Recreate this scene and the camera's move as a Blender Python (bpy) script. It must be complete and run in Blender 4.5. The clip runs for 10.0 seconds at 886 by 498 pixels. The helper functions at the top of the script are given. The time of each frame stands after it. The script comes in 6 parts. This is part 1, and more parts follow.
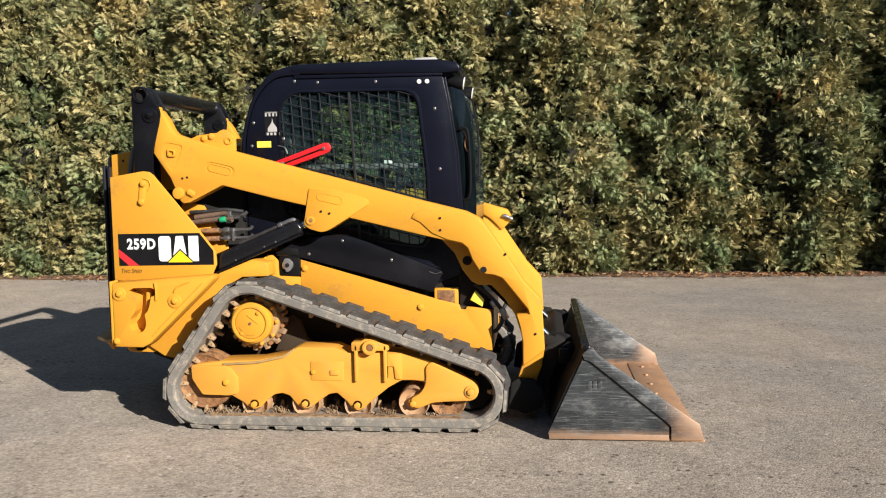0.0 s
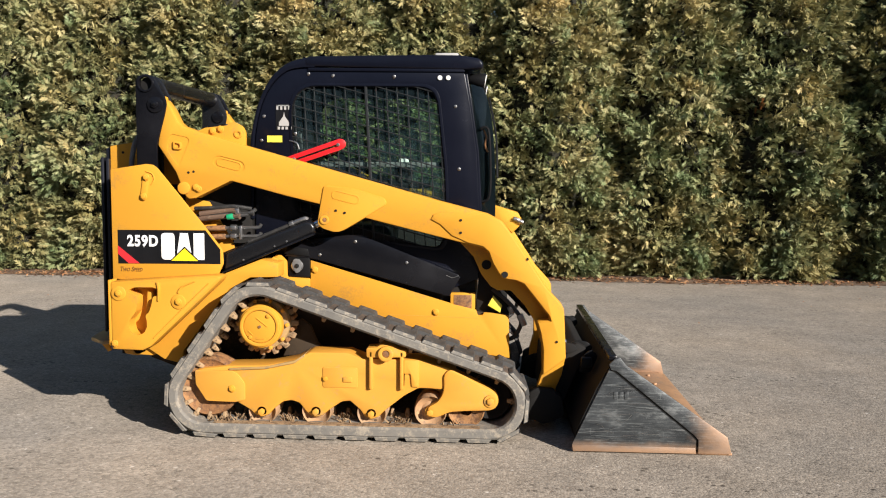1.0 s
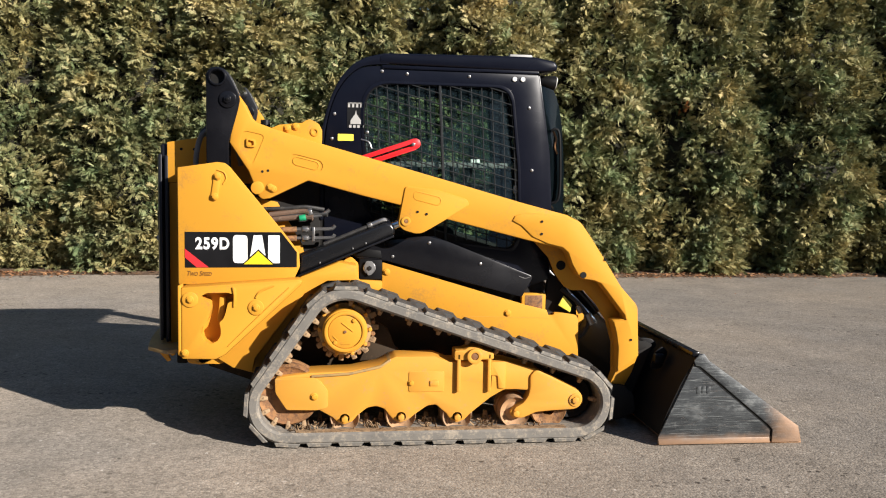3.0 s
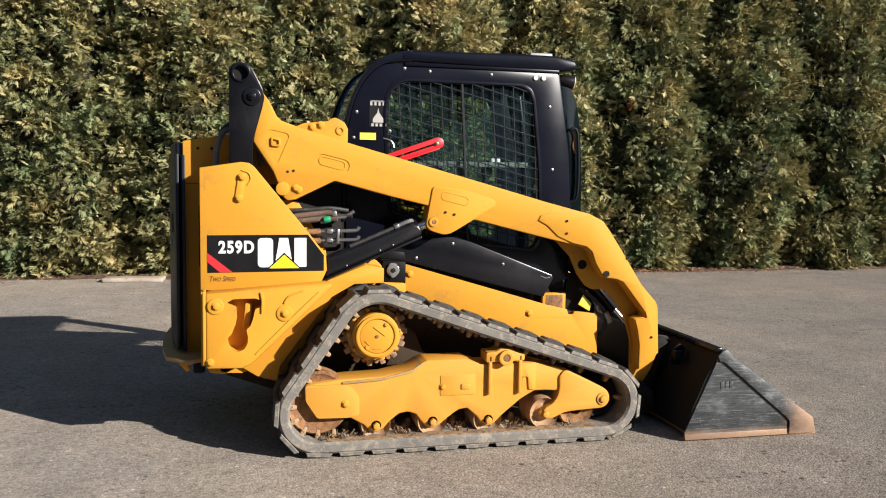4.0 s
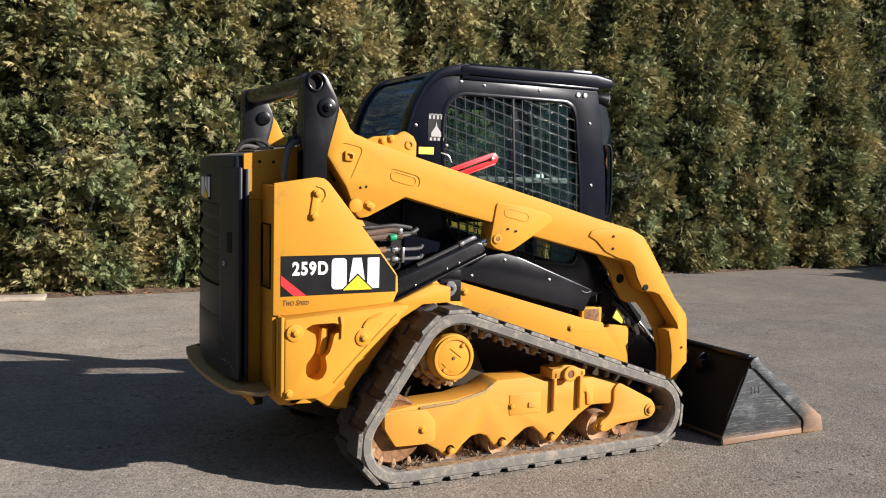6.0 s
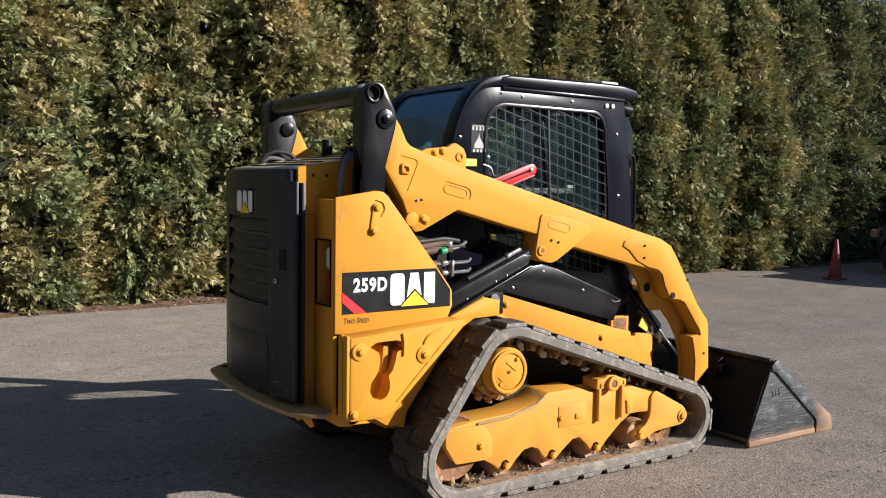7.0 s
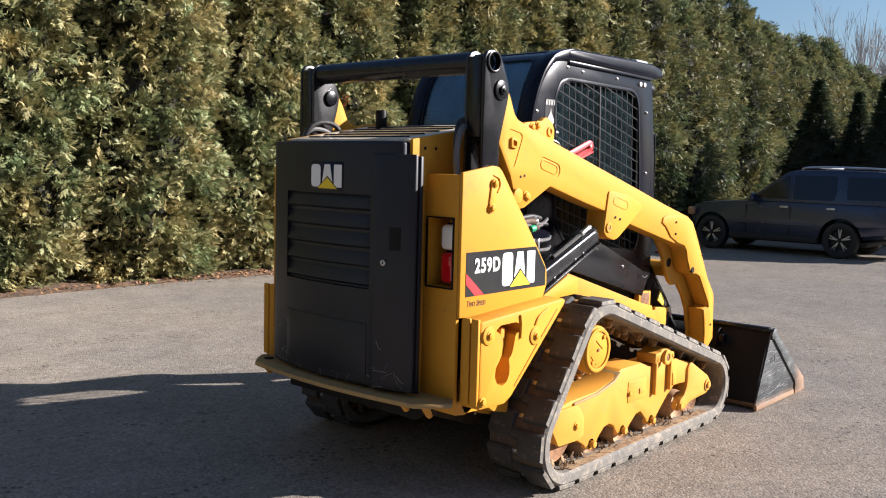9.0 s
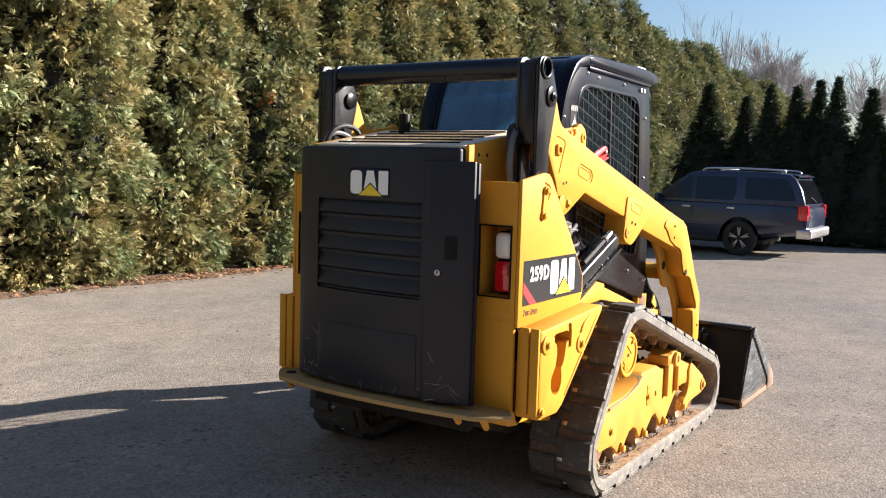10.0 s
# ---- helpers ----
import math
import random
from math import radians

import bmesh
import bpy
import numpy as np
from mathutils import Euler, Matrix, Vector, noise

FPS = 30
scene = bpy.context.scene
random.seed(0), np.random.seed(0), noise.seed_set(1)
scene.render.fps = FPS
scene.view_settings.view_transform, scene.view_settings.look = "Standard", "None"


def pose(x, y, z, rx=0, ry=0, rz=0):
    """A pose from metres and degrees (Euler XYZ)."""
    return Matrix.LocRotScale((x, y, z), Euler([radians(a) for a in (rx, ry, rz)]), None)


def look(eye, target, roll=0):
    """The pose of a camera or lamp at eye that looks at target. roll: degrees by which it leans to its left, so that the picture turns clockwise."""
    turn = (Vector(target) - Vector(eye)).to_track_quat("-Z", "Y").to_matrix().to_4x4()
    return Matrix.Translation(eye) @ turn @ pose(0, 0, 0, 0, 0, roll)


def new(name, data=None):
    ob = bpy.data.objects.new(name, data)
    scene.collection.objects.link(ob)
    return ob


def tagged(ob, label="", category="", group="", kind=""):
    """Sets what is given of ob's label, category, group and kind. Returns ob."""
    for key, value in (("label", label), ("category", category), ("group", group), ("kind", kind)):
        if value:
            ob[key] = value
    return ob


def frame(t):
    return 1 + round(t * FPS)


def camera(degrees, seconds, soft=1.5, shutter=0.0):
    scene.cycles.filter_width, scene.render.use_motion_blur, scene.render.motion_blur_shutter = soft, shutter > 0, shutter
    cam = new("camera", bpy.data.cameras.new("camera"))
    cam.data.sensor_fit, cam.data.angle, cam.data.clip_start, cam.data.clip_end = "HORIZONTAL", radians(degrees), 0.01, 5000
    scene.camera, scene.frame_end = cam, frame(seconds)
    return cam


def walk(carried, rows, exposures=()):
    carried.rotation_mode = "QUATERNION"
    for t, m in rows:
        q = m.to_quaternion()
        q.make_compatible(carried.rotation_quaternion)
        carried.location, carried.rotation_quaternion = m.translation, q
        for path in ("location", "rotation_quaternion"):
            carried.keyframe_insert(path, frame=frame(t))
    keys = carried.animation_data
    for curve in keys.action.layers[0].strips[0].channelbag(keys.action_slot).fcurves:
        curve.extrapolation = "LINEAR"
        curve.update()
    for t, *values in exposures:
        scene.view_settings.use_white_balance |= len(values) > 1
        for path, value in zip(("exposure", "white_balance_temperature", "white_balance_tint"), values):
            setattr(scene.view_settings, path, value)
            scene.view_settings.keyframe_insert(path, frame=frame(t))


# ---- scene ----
cam = camera(53.5, 10.0, soft=1.1)
PATH = [
    (0, (1.199, -5.691, 1.477), (0.978, -3.71, 1.304), -1.0),
    (0.5, (1.059, -5.543, 1.478), (0.884, -3.559, 1.292), 0.2),
    (1, (0.797, -5.532, 1.479), (0.685, -3.543, 1.306), 0.4),
    (1.5, (0.496, -5.528, 1.491), (0.471, -3.536, 1.316), 0.6),
    (2, (0.209, -5.428, 1.499), (0.274, -3.437, 1.32), 1.4),
    (2.5, (-0.165, -5.49, 1.506), (-0.015, -3.504, 1.322), 1.2),
    (4, (-1.214, -5.262, 1.512), (-0.747, -3.326, 1.324), 0.9),
    (4.5, (-1.519, -5.114, 1.521), (-0.946, -3.208, 1.324), 0.7),
    (5, (-1.892, -5.045, 1.536), (-1.219, -3.172, 1.343), 1.1),
    (5.5, (-2.198, -4.854, 1.522), (-1.404, -3.026, 1.348), 1.6),
    (5.7, (-2.323, -4.776, 1.536), (-1.483, -2.969, 1.367), 1.5),
    (6.8, (-3.025, -4.327, 1.548), (-1.974, -2.632, 1.39), 1.1),
    (7, (-3.145, -4.224, 1.552), (-2.049, -2.558, 1.405), 0.9),
    (7.5, (-3.481, -3.99, 1.536), (-2.27, -2.405, 1.389), 0.8),
    (8, (-3.716, -3.67, 1.509), (-2.413, -2.161, 1.351), 0.6),
    (8.5, (-4.0, -3.387, 1.503), (-2.601, -1.969, 1.333), 0.9),
    (9, (-4.211, -3.053, 1.504), (-2.72, -1.733, 1.319), 1.5),
    (9.5, (-4.359, -2.706, 1.509), (-2.781, -1.492, 1.316), 2.1),
    (10, (-4.608, -2.391, 1.524), (-2.946, -1.294, 1.341), 1.7),
]
walk(cam, [(t, look(eye, target, roll)) for t, eye, target, roll in PATH], [(0, 0.92, 6180, 12), (5, 0.90, 6060, 13), (7, 0.90, 5920, 14.5), (8.5, 1.20, 5850, 15), (10, 1.74, 6150, 16)])

# world, sun and exposure
SUN_AZ, SUN_EL = math.atan2(-1.6, 1.67), math.atan2(1.0, 2.31)
world = bpy.data.worlds.new("sky_world")
scene.world = world
world.use_nodes = True
wn = world.node_tree.nodes
sky = wn.new("ShaderNodeTexSky")
sky.sky_type, sky.sun_disc = "NISHITA", False
sky.sun_elevation = SUN_EL
sky.sun_rotation = math.pi / 2 - SUN_AZ
sky.air_density, sky.dust_density, sky.ozone_density = 1.3, 1.0, 4.2
wn["Background"].inputs["Strength"].default_value = 0.044
world.node_tree.links.new(sky.outputs[0], wn["Background"].inputs[0])
sun_data = bpy.data.lights.new("sun", "SUN")
sun_data.energy, sun_data.angle, sun_data.color = 5.0, radians(0.53), (1.0, 0.915, 0.79)
sun = new("sun", sun_data)
sun.matrix_world = look((30 * math.cos(SUN_AZ), 30 * math.sin(SUN_AZ), 30 / 2.31), (0, 0, 0))


# materials
def shader(name):
    m = bpy.data.materials.new(name)
    m.use_nodes = True
    return m, m.node_tree.nodes, m.node_tree.links, m.node_tree.nodes["Principled BSDF"]


def noise_node(n, l, scale, detail=4, rough=0.55, stretch=None, coord="Object"):
    tc = n.new("ShaderNodeTexCoord")
    tex = n.new("ShaderNodeTexNoise")
    tex.inputs["Scale"].default_value, tex.inputs["Detail"].default_value = scale, detail
    tex.inputs["Roughness"].default_value = rough
    if stretch:
        mp = n.new("ShaderNodeMapping")
        mp.inputs["Scale"].default_value = stretch
        l.new(tc.outputs[coord], mp.inputs[0])
        l.new(mp.outputs[0], tex.inputs["Vector"])
    else:
        l.new(tc.outputs[coord], tex.inputs["Vector"])
    return tex


def ramp(n, l, src, stops):
    r = n.new("ShaderNodeValToRGB")
    e = r.color_ramp.elements
    while len(e) < len(stops):
        e.new(0.5)
    for k, (p, c) in enumerate(stops):
        e[k].position, e[k].color = p, (*c, 1) if len(c) == 3 else c
    l.new(src, r.inputs[0])
    return r


def grey(v):
    return (v, v, v)


def mix(n, l, fac, a, b, mode="MIX"):
    x = n.new("ShaderNodeMix")
    x.data_type, x.blend_type = "RGBA", mode
    for sock, v in ((x.inputs[0], fac), (x.inputs[6], a), (x.inputs[7], b)):
        if isinstance(v, (int, float)):
            sock.default_value = v
        elif isinstance(v, tuple):
            sock.default_value = (*v, 1)
        else:
            l.new(v, sock)
    return x.outputs[2]


def bump(n, l, src, strength, dist, p):
    b = n.new("ShaderNodeBump")
    b.inputs["Strength"].default_value, b.inputs["Distance"].default_value = strength, dist
    l.new(src, b.inputs["Height"])
    l.new(b.outputs[0], p.inputs["Normal"])


def surface(name, base, second, dirt=None, rough=0.5, metal=0.0, coarse=3.0, fine=60.0, dirt_amount=0.55, relief=0.15, depth=0.002, coat=0.0, stretch=None, spec=0.5):
    """A painted, rusty or dusty surface: two tones at a coarse scale, patches of dirt with a fine edge, and a fine relief."""
    m, n, l, p = shader(name)
    big = noise_node(n, l, coarse, 5, 0.6, stretch)
    small = noise_node(n, l, fine, 3, 0.6)
    tone = ramp(n, l, big.outputs["Fac"], [(0.35, grey(0)), (0.7, grey(1))])
    col = mix(n, l, tone.outputs[0], base, second)
    if dirt:
        both = n.new("ShaderNodeMath")
        both.operation = "MULTIPLY_ADD"
        l.new(small.outputs["Fac"], both.inputs[0])
        both.inputs[1].default_value = 0.45
        dn = noise_node(n, l, coarse * 2.7, 6, 0.68)
        l.new(dn.outputs["Fac"], both.inputs[2])
        patch = ramp(n, l, both.outputs[0], [(min(0.98, dirt_amount + 0.18), grey(0)), (min(1.0, dirt_amount + 0.36), grey(1))])
        col = mix(n, l, patch.outputs[0], col, dirt)
    l.new(col, p.inputs["Base Color"])
    rr = n.new("ShaderNodeMapRange")
    l.new(big.outputs["Fac"], rr.inputs[0])
    rr.inputs[3].default_value, rr.inputs[4].default_value = max(0.03, rough - 0.1), min(1, rough + 0.12)
    l.new(rr.outputs[0], p.inputs["Roughness"])
    p.inputs["Metallic"].default_value = metal
    p.inputs["Specular IOR Level"].default_value = spec
    p.inputs["Coat Weight"].default_value = coat
    p.inputs["Coat Roughness"].default_value = 0.12
    bump(n, l, small.outputs["Fac"], relief, depth, p)
    return m


YELLOW = surface("yellow_paint", (0.580, 0.276, 0.026), (0.545, 0.258, 0.025), (0.42, 0.21, 0.045), 0.55, 0, 2.0, 90, 0.62, 0.06, 0.001, 0.0, None, 0.14)
FRAME_YELLOW = surface("dusty_yellow_paint", (0.59, 0.284, 0.036), (0.55, 0.263, 0.040), (0.42, 0.25, 0.085), 0.55, 0, 4.0, 70, 0.64, 0.12, 0.002, 0.0, None, 0.2)
BUMPER_DUST = surface("dust_dulled_yellow_paint", (0.38, 0.24, 0.075), (0.32, 0.21, 0.09), (0.22, 0.16, 0.09), 0.6, 0, 5, 70, 0.55, 0.12, 0.002)
# cream colour paints the glare of sun and sky on the yellow hood top
HOOD_GLARE = surface("cream_glare_on_paint", (0.72, 0.61, 0.45), (0.66, 0.54, 0.38), (0.45, 0.35, 0.22), 0.45, 0, 4, 80, 0.62, 0.08, 0.001)
BLACK = surface("black_paint", (0.0045, 0.0045, 0.006), (0.008, 0.008, 0.010), (0.05, 0.05, 0.052), 0.25, 0, 5, 120, 0.78, 0.03, 0.001, 0.0, None, 0.34)
CAB_BLACK = surface("cab_gloss_black", (0.0045, 0.0053, 0.010), (0.006, 0.007, 0.013), (0.012, 0.012, 0.014), 0.24, 0, 3, 90, 0.9, 0.0, 0.001, 0.0, None, 0.16)
WIRE = surface("grey_guard_wire", (0.026, 0.028, 0.03), (0.016, 0.017, 0.018), (0.03, 0.03, 0.03), 0.35, 0.2, 20, 120, 0.7, 0.02, 0.0005)
DUSTED = surface("dust_greyed_black_paint", (0.009, 0.009, 0.010), (0.006, 0.006, 0.007), (0.05, 0.05, 0.05), 0.27, 0, 9, 120, 0.72, 0.03, 0.001, 0.0, None, 0.55)
MATT_BLACK = surface("matt_black", (0.006, 0.006, 0.0065), (0.009, 0.009, 0.0095), (0.02, 0.019, 0.018), 0.42, 0, 5, 90, 0.8, 0.08, 0.002, 0.0, None, 0.12)
# dark metal, also standing in for shade in holes, gaps and insides
DARK = surface("dark_metal_and_hole_shade", (0.008, 0.008, 0.008), (0.016, 0.014, 0.012), (0.03, 0.022, 0.016), 0.75, 0, 5, 70, 0.74, 0.2, 0.002, 0.0, None, 0.2)
DOOR_BLACK = surface("rear_door_black", (0.010, 0.011, 0.016), (0.014, 0.015, 0.021), (0.04, 0.04, 0.045), 0.42, 0, 3, 110, 0.74, 0.05, 0.001, 0.0, None, 0.3)
RUBBER = surface("dusty_track_rubber", (0.125, 0.117, 0.104), (0.185, 0.171, 0.148), (0.29, 0.25, 0.195), 0.85, 0, 6, 80, 0.55, 0.3, 0.004)
TREAD = surface("dark_tread_rubber", (0.026, 0.025, 0.024), (0.06, 0.057, 0.053), (0.16, 0.14, 0.115), 0.8, 0, 7, 80, 0.64, 0.3, 0.004)
RUST = surface("dusty_rust", (0.22, 0.10, 0.035), (0.36, 0.19, 0.075), (0.12, 0.06, 0.03), 0.8, 0.1, 9, 90, 0.5, 0.35, 0.004)
CHASSIS = surface("dirt_browned_frame_paint", (0.030, 0.022, 0.015), (0.055, 0.038, 0.023), (0.10, 0.065, 0.036), 0.8, 0, 4, 60, 0.62, 0.3, 0.003, 0.0, None, 0.2)
PALE = surface("pale_grey_plastic", (0.38, 0.375, 0.36), (0.33, 0.325, 0.31), None, 0.5, 0, 8, 90, 0.7, 0.02, 0.0005)
CLAY = surface("dried_clay", (0.26, 0.165, 0.085), (0.36, 0.25, 0.14), (0.12, 0.075, 0.04), 0.9, 0, 9, 90, 0.5, 0.35, 0.004)
BELT_DIRT = surface("brown_dirt_on_rubber", (0.075, 0.052, 0.036), (0.045, 0.034, 0.026), (0.13, 0.09, 0.06), 0.9, 0, 8, 80, 0.58, 0.35, 0.004)
CAKED = surface("dark_caked_mud", (0.09, 0.055, 0.03), (0.15, 0.095, 0.055), (0.05, 0.035, 0.025), 0.9, 0, 9, 90, 0.5, 0.35, 0.004)
STEEL = surface("worn_steel", (0.42, 0.41, 0.40), (0.30, 0.295, 0.29), (0.2, 0.17, 0.13), 0.32, 0.9, 12, 120, 0.66, 0.1, 0.001)
CHROME = surface("chromed_rod", (0.8, 0.8, 0.8), (0.75, 0.75, 0.75), None, 0.14, 1.0, 9, 90, 0.7, 0.02, 0.0005)
HOSE = surface("hydraulic_hose_rubber", (0.012, 0.012, 0.012), (0.03, 0.028, 0.026), (0.1, 0.09, 0.075), 0.6, 0, 12, 160, 0.62, 0.3, 0.002)
GREY_HOSE = surface("grey_sleeve", (0.15, 0.148, 0.145), (0.10, 0.10, 0.10), (0.08, 0.07, 0.06), 0.6, 0, 12, 160, 0.62, 0.3, 0.002)
SLEEVE = surface("brown_hose_sleeve", (0.13, 0.078, 0.05), (0.09, 0.055, 0.036), (0.2, 0.15, 0.11), 0.75, 0, 12, 160, 0.6, 0.3, 0.002)
RED = surface("red_paint", (0.62, 0.012, 0.016), (0.55, 0.010, 0.013), (0.3, 0.03, 0.03), 0.4, 0, 8, 90, 0.74, 0.05, 0.001)
WHITE = surface("white_print", (0.78, 0.78, 0.76), (0.72, 0.72, 0.70), None, 0.45, 0, 8, 90, 0.7, 0.02, 0.0005)
LOGO_YELLOW = surface("yellow_print", (0.80, 0.58, 0.01), (0.76, 0.54, 0.01), None, 0.45, 0, 8, 90, 0.7, 0.02, 0.0005)
DECAL = surface("black_decal", (0.006, 0.006, 0.007), (0.008, 0.008, 0.009), None, 0.3, 0, 8, 90, 0.7, 0.02, 0.0005)
DECAL_RED = surface("red_decal", (0.60, 0.025, 0.03), (0.56, 0.022, 0.028), None, 0.4, 0, 8, 90, 0.7, 0.02, 0.0005)
BROWN_PRINT = surface("brown_print", (0.12, 0.05, 0.01), (0.14, 0.06, 0.01), None, 0.5, 0, 8, 90, 0.7, 0.02, 0.0005)
TAG_YELLOW = surface("pale_yellow_tag", (0.80, 0.66, 0.06), (0.74, 0.60, 0.06), (0.4, 0.3, 0.1), 0.5, 0, 8, 90, 0.7, 0.02, 0.0005)
SAFETY_GREEN = surface("green_cap", (0.01, 0.30, 0.13), (0.01, 0.26, 0.11), None, 0.5, 0, 8, 90, 0.7, 0.02, 0.0005)


def make_bucket_steel(name, tones, rust, low, high, front):
    """Worn paint and bare steel with fine scratches; rust gains along the foot and towards the front end, with a ragged edge."""
    m, n, l, p = shader(name)
    streak = noise_node(n, l, 4, 9, 0.7, (1, 1, 2.2))
    fine = noise_node(n, l, 60, 6, 0.75, (0.16, 1, 5))
    steep = noise_node(n, l, 40, 5, 0.7, (3, 1, 0.3))
    base = ramp(n, l, streak.outputs["Fac"], [(0.34, tones[0]), (0.54, tones[1]), (0.72, tones[2])])
    sc = ramp(n, l, fine.outputs["Fac"], [(0.53, grey(0)), (0.70, grey(1))])
    col = mix(n, l, sc.outputs[0], base.outputs[0], (0.26, 0.275, 0.27))
    sd = ramp(n, l, steep.outputs["Fac"], [(0.62, grey(0)), (0.76, grey(1))])
    col = mix(n, l, sd.outputs[0], col, tones[2])
    tc = n.new("ShaderNodeTexCoord")
    xyz = n.new("ShaderNodeSeparateXYZ")
    l.new(tc.outputs["Object"], xyz.inputs[0])
    rag = noise_node(n, l, 9, 6, 0.7)
    zone = []
    for axis, lo, hi in (("Z", high, low), ("X", front - 0.16, front + 0.06)):
        jag = n.new("ShaderNodeMath")
        jag.operation = "MULTIPLY_ADD"
        l.new(rag.outputs["Fac"], jag.inputs[0])
        jag.inputs[1].default_value = (hi - lo) * 0.9
        l.new(xyz.outputs[axis], jag.inputs[2])
        mr = n.new("ShaderNodeMapRange")
        mr.interpolation_type = "SMOOTHSTEP"
        l.new(jag.outputs[0], mr.inputs[0])
        mr.inputs[1].default_value, mr.inputs[2].default_value = lo + (hi - lo) * 0.45, hi + (hi - lo) * 0.45
        zone.append(mr.outputs[0])
    most = n.new("ShaderNodeMath")
    most.operation = "MAXIMUM"
    l.new(zone[0], most.inputs[0])
    l.new(zone[1], most.inputs[1])
    rc = ramp(n, l, streak.outputs["Fac"], [(0.35, rust), (0.65, tuple(c * 0.7 + 0.03 for c in rust))])
    col = mix(n, l, most.outputs[0], col, rc.outputs[0])
    l.new(col, p.inputs["Base Color"])
    p.inputs["Roughness"].default_value, p.inputs["Metallic"].default_value = 0.5, 0.2
    bump(n, l, fine.outputs["Fac"], 0.2, 0.002, p)
    return m


BUCKET = make_bucket_steel("scratched_bucket_steel", ((0.012, 0.014, 0.016), (0.048, 0.053, 0.056), (0.25, 0.26, 0.255)), (0.37, 0.22, 0.125), 0.012, 0.075, 1.99)
BUCKET_INNER = make_bucket_steel("dusty_bucket_inside", ((0.022, 0.021, 0.020), (0.055, 0.050, 0.045), (0.12, 0.11, 0.10)), (0.36, 0.20, 0.10), 0.05, 0.15, 1.74)
BUCKET_RUST = surface("rusty_cutting_edge", (0.44, 0.25, 0.13), (0.34, 0.20, 0.115), (0.20, 0.16, 0.13), 0.6, 0.2, 6, 70, 0.6, 0.25, 0.003, 0, (1, 1, 5))
BUCKET_DUST = surface("dusty_bucket_floor", (0.40, 0.23, 0.11), (0.30, 0.2, 0.12), (0.13, 0.10, 0.08), 0.75, 0.1, 4, 70, 0.6, 0.25, 0.003)


def make_glass(name, tint, gloss=0.02, dust=0.0):
    m = bpy.data.materials.new(name)
    m.use_nodes = True
    n, l = m.node_tree.nodes, m.node_tree.links
    n.clear()
    out, mx, tr, gl, fr = (n.new(k) for k in ("ShaderNodeOutputMaterial", "ShaderNodeMixShader", "ShaderNodeBsdfTransparent", "ShaderNodeBsdfGlossy", "ShaderNodeFresnel"))
    tr.inputs[0].default_value = (*tint, 1)
    gl.inputs["Roughness"].default_value = gloss
    fr.inputs[0].default_value = 1.5
    l.new(fr.outputs[0], mx.inputs[0])
    l.new(tr.outputs[0], mx.inputs[1])
    l.new(gl.outputs[0], mx.inputs[2])
    last = mx
    if dust:
        film = n.new("ShaderNodeBsdfDiffuse")
        # the dust film is blue, which paints reflected sky into it
        film.inputs[0].default_value = (0.40, 0.64, 0.78, 1)
        haze = noise_node(n, l, 9, 7, 0.7, (1, 1.6, 0.35))
        amount = ramp(n, l, haze.outputs["Fac"], [(0.3, grey(dust * 0.4)), (0.7, grey(dust * 1.5))])
        last = n.new("ShaderNodeMixShader")
        l.new(amount.outputs[0], last.inputs[0])
        l.new(mx.outputs[0], last.inputs[1])
        l.new(film.outputs[0], last.inputs[2])
    l.new(last.outputs[0], out.inputs[0])
    return m


GLASS = make_glass("cab_glass", (0.70, 0.80, 0.77), 0.02, 0.01)
# dusty rear pane, its blue tint standing in for reflected sky
DUSTY_SKY_GLASS = make_glass("dusty_sky_blue_glass", (0.32, 0.56, 0.70), 0.03, 0.13)
SMOKE_GLASS = make_glass("smoky_door_plastic", (0.22, 0.25, 0.24), 0.06, 0.01)


def make_lens(name, col):
    m, n, l, p = shader(name)
    w = n.new("ShaderNodeTexWave")
    w.inputs["Scale"].default_value = 40
    tc = n.new("ShaderNodeTexCoord")
    l.new(tc.outputs["Object"], w.inputs[0])
    p.inputs["Base Color"].default_value = (*col, 1)
    p.inputs["Roughness"].default_value = 0.12
    p.inputs["Coat Weight"].default_value = 0.6
    bump(n, l, w.outputs["Fac"], 0.15, 0.002, p)
    return m


LENS_RED = make_lens("red_lens", (0.55, 0.008, 0.015))
LENS_CLEAR = make_lens("clear_lens", (0.80, 0.78, 0.74))


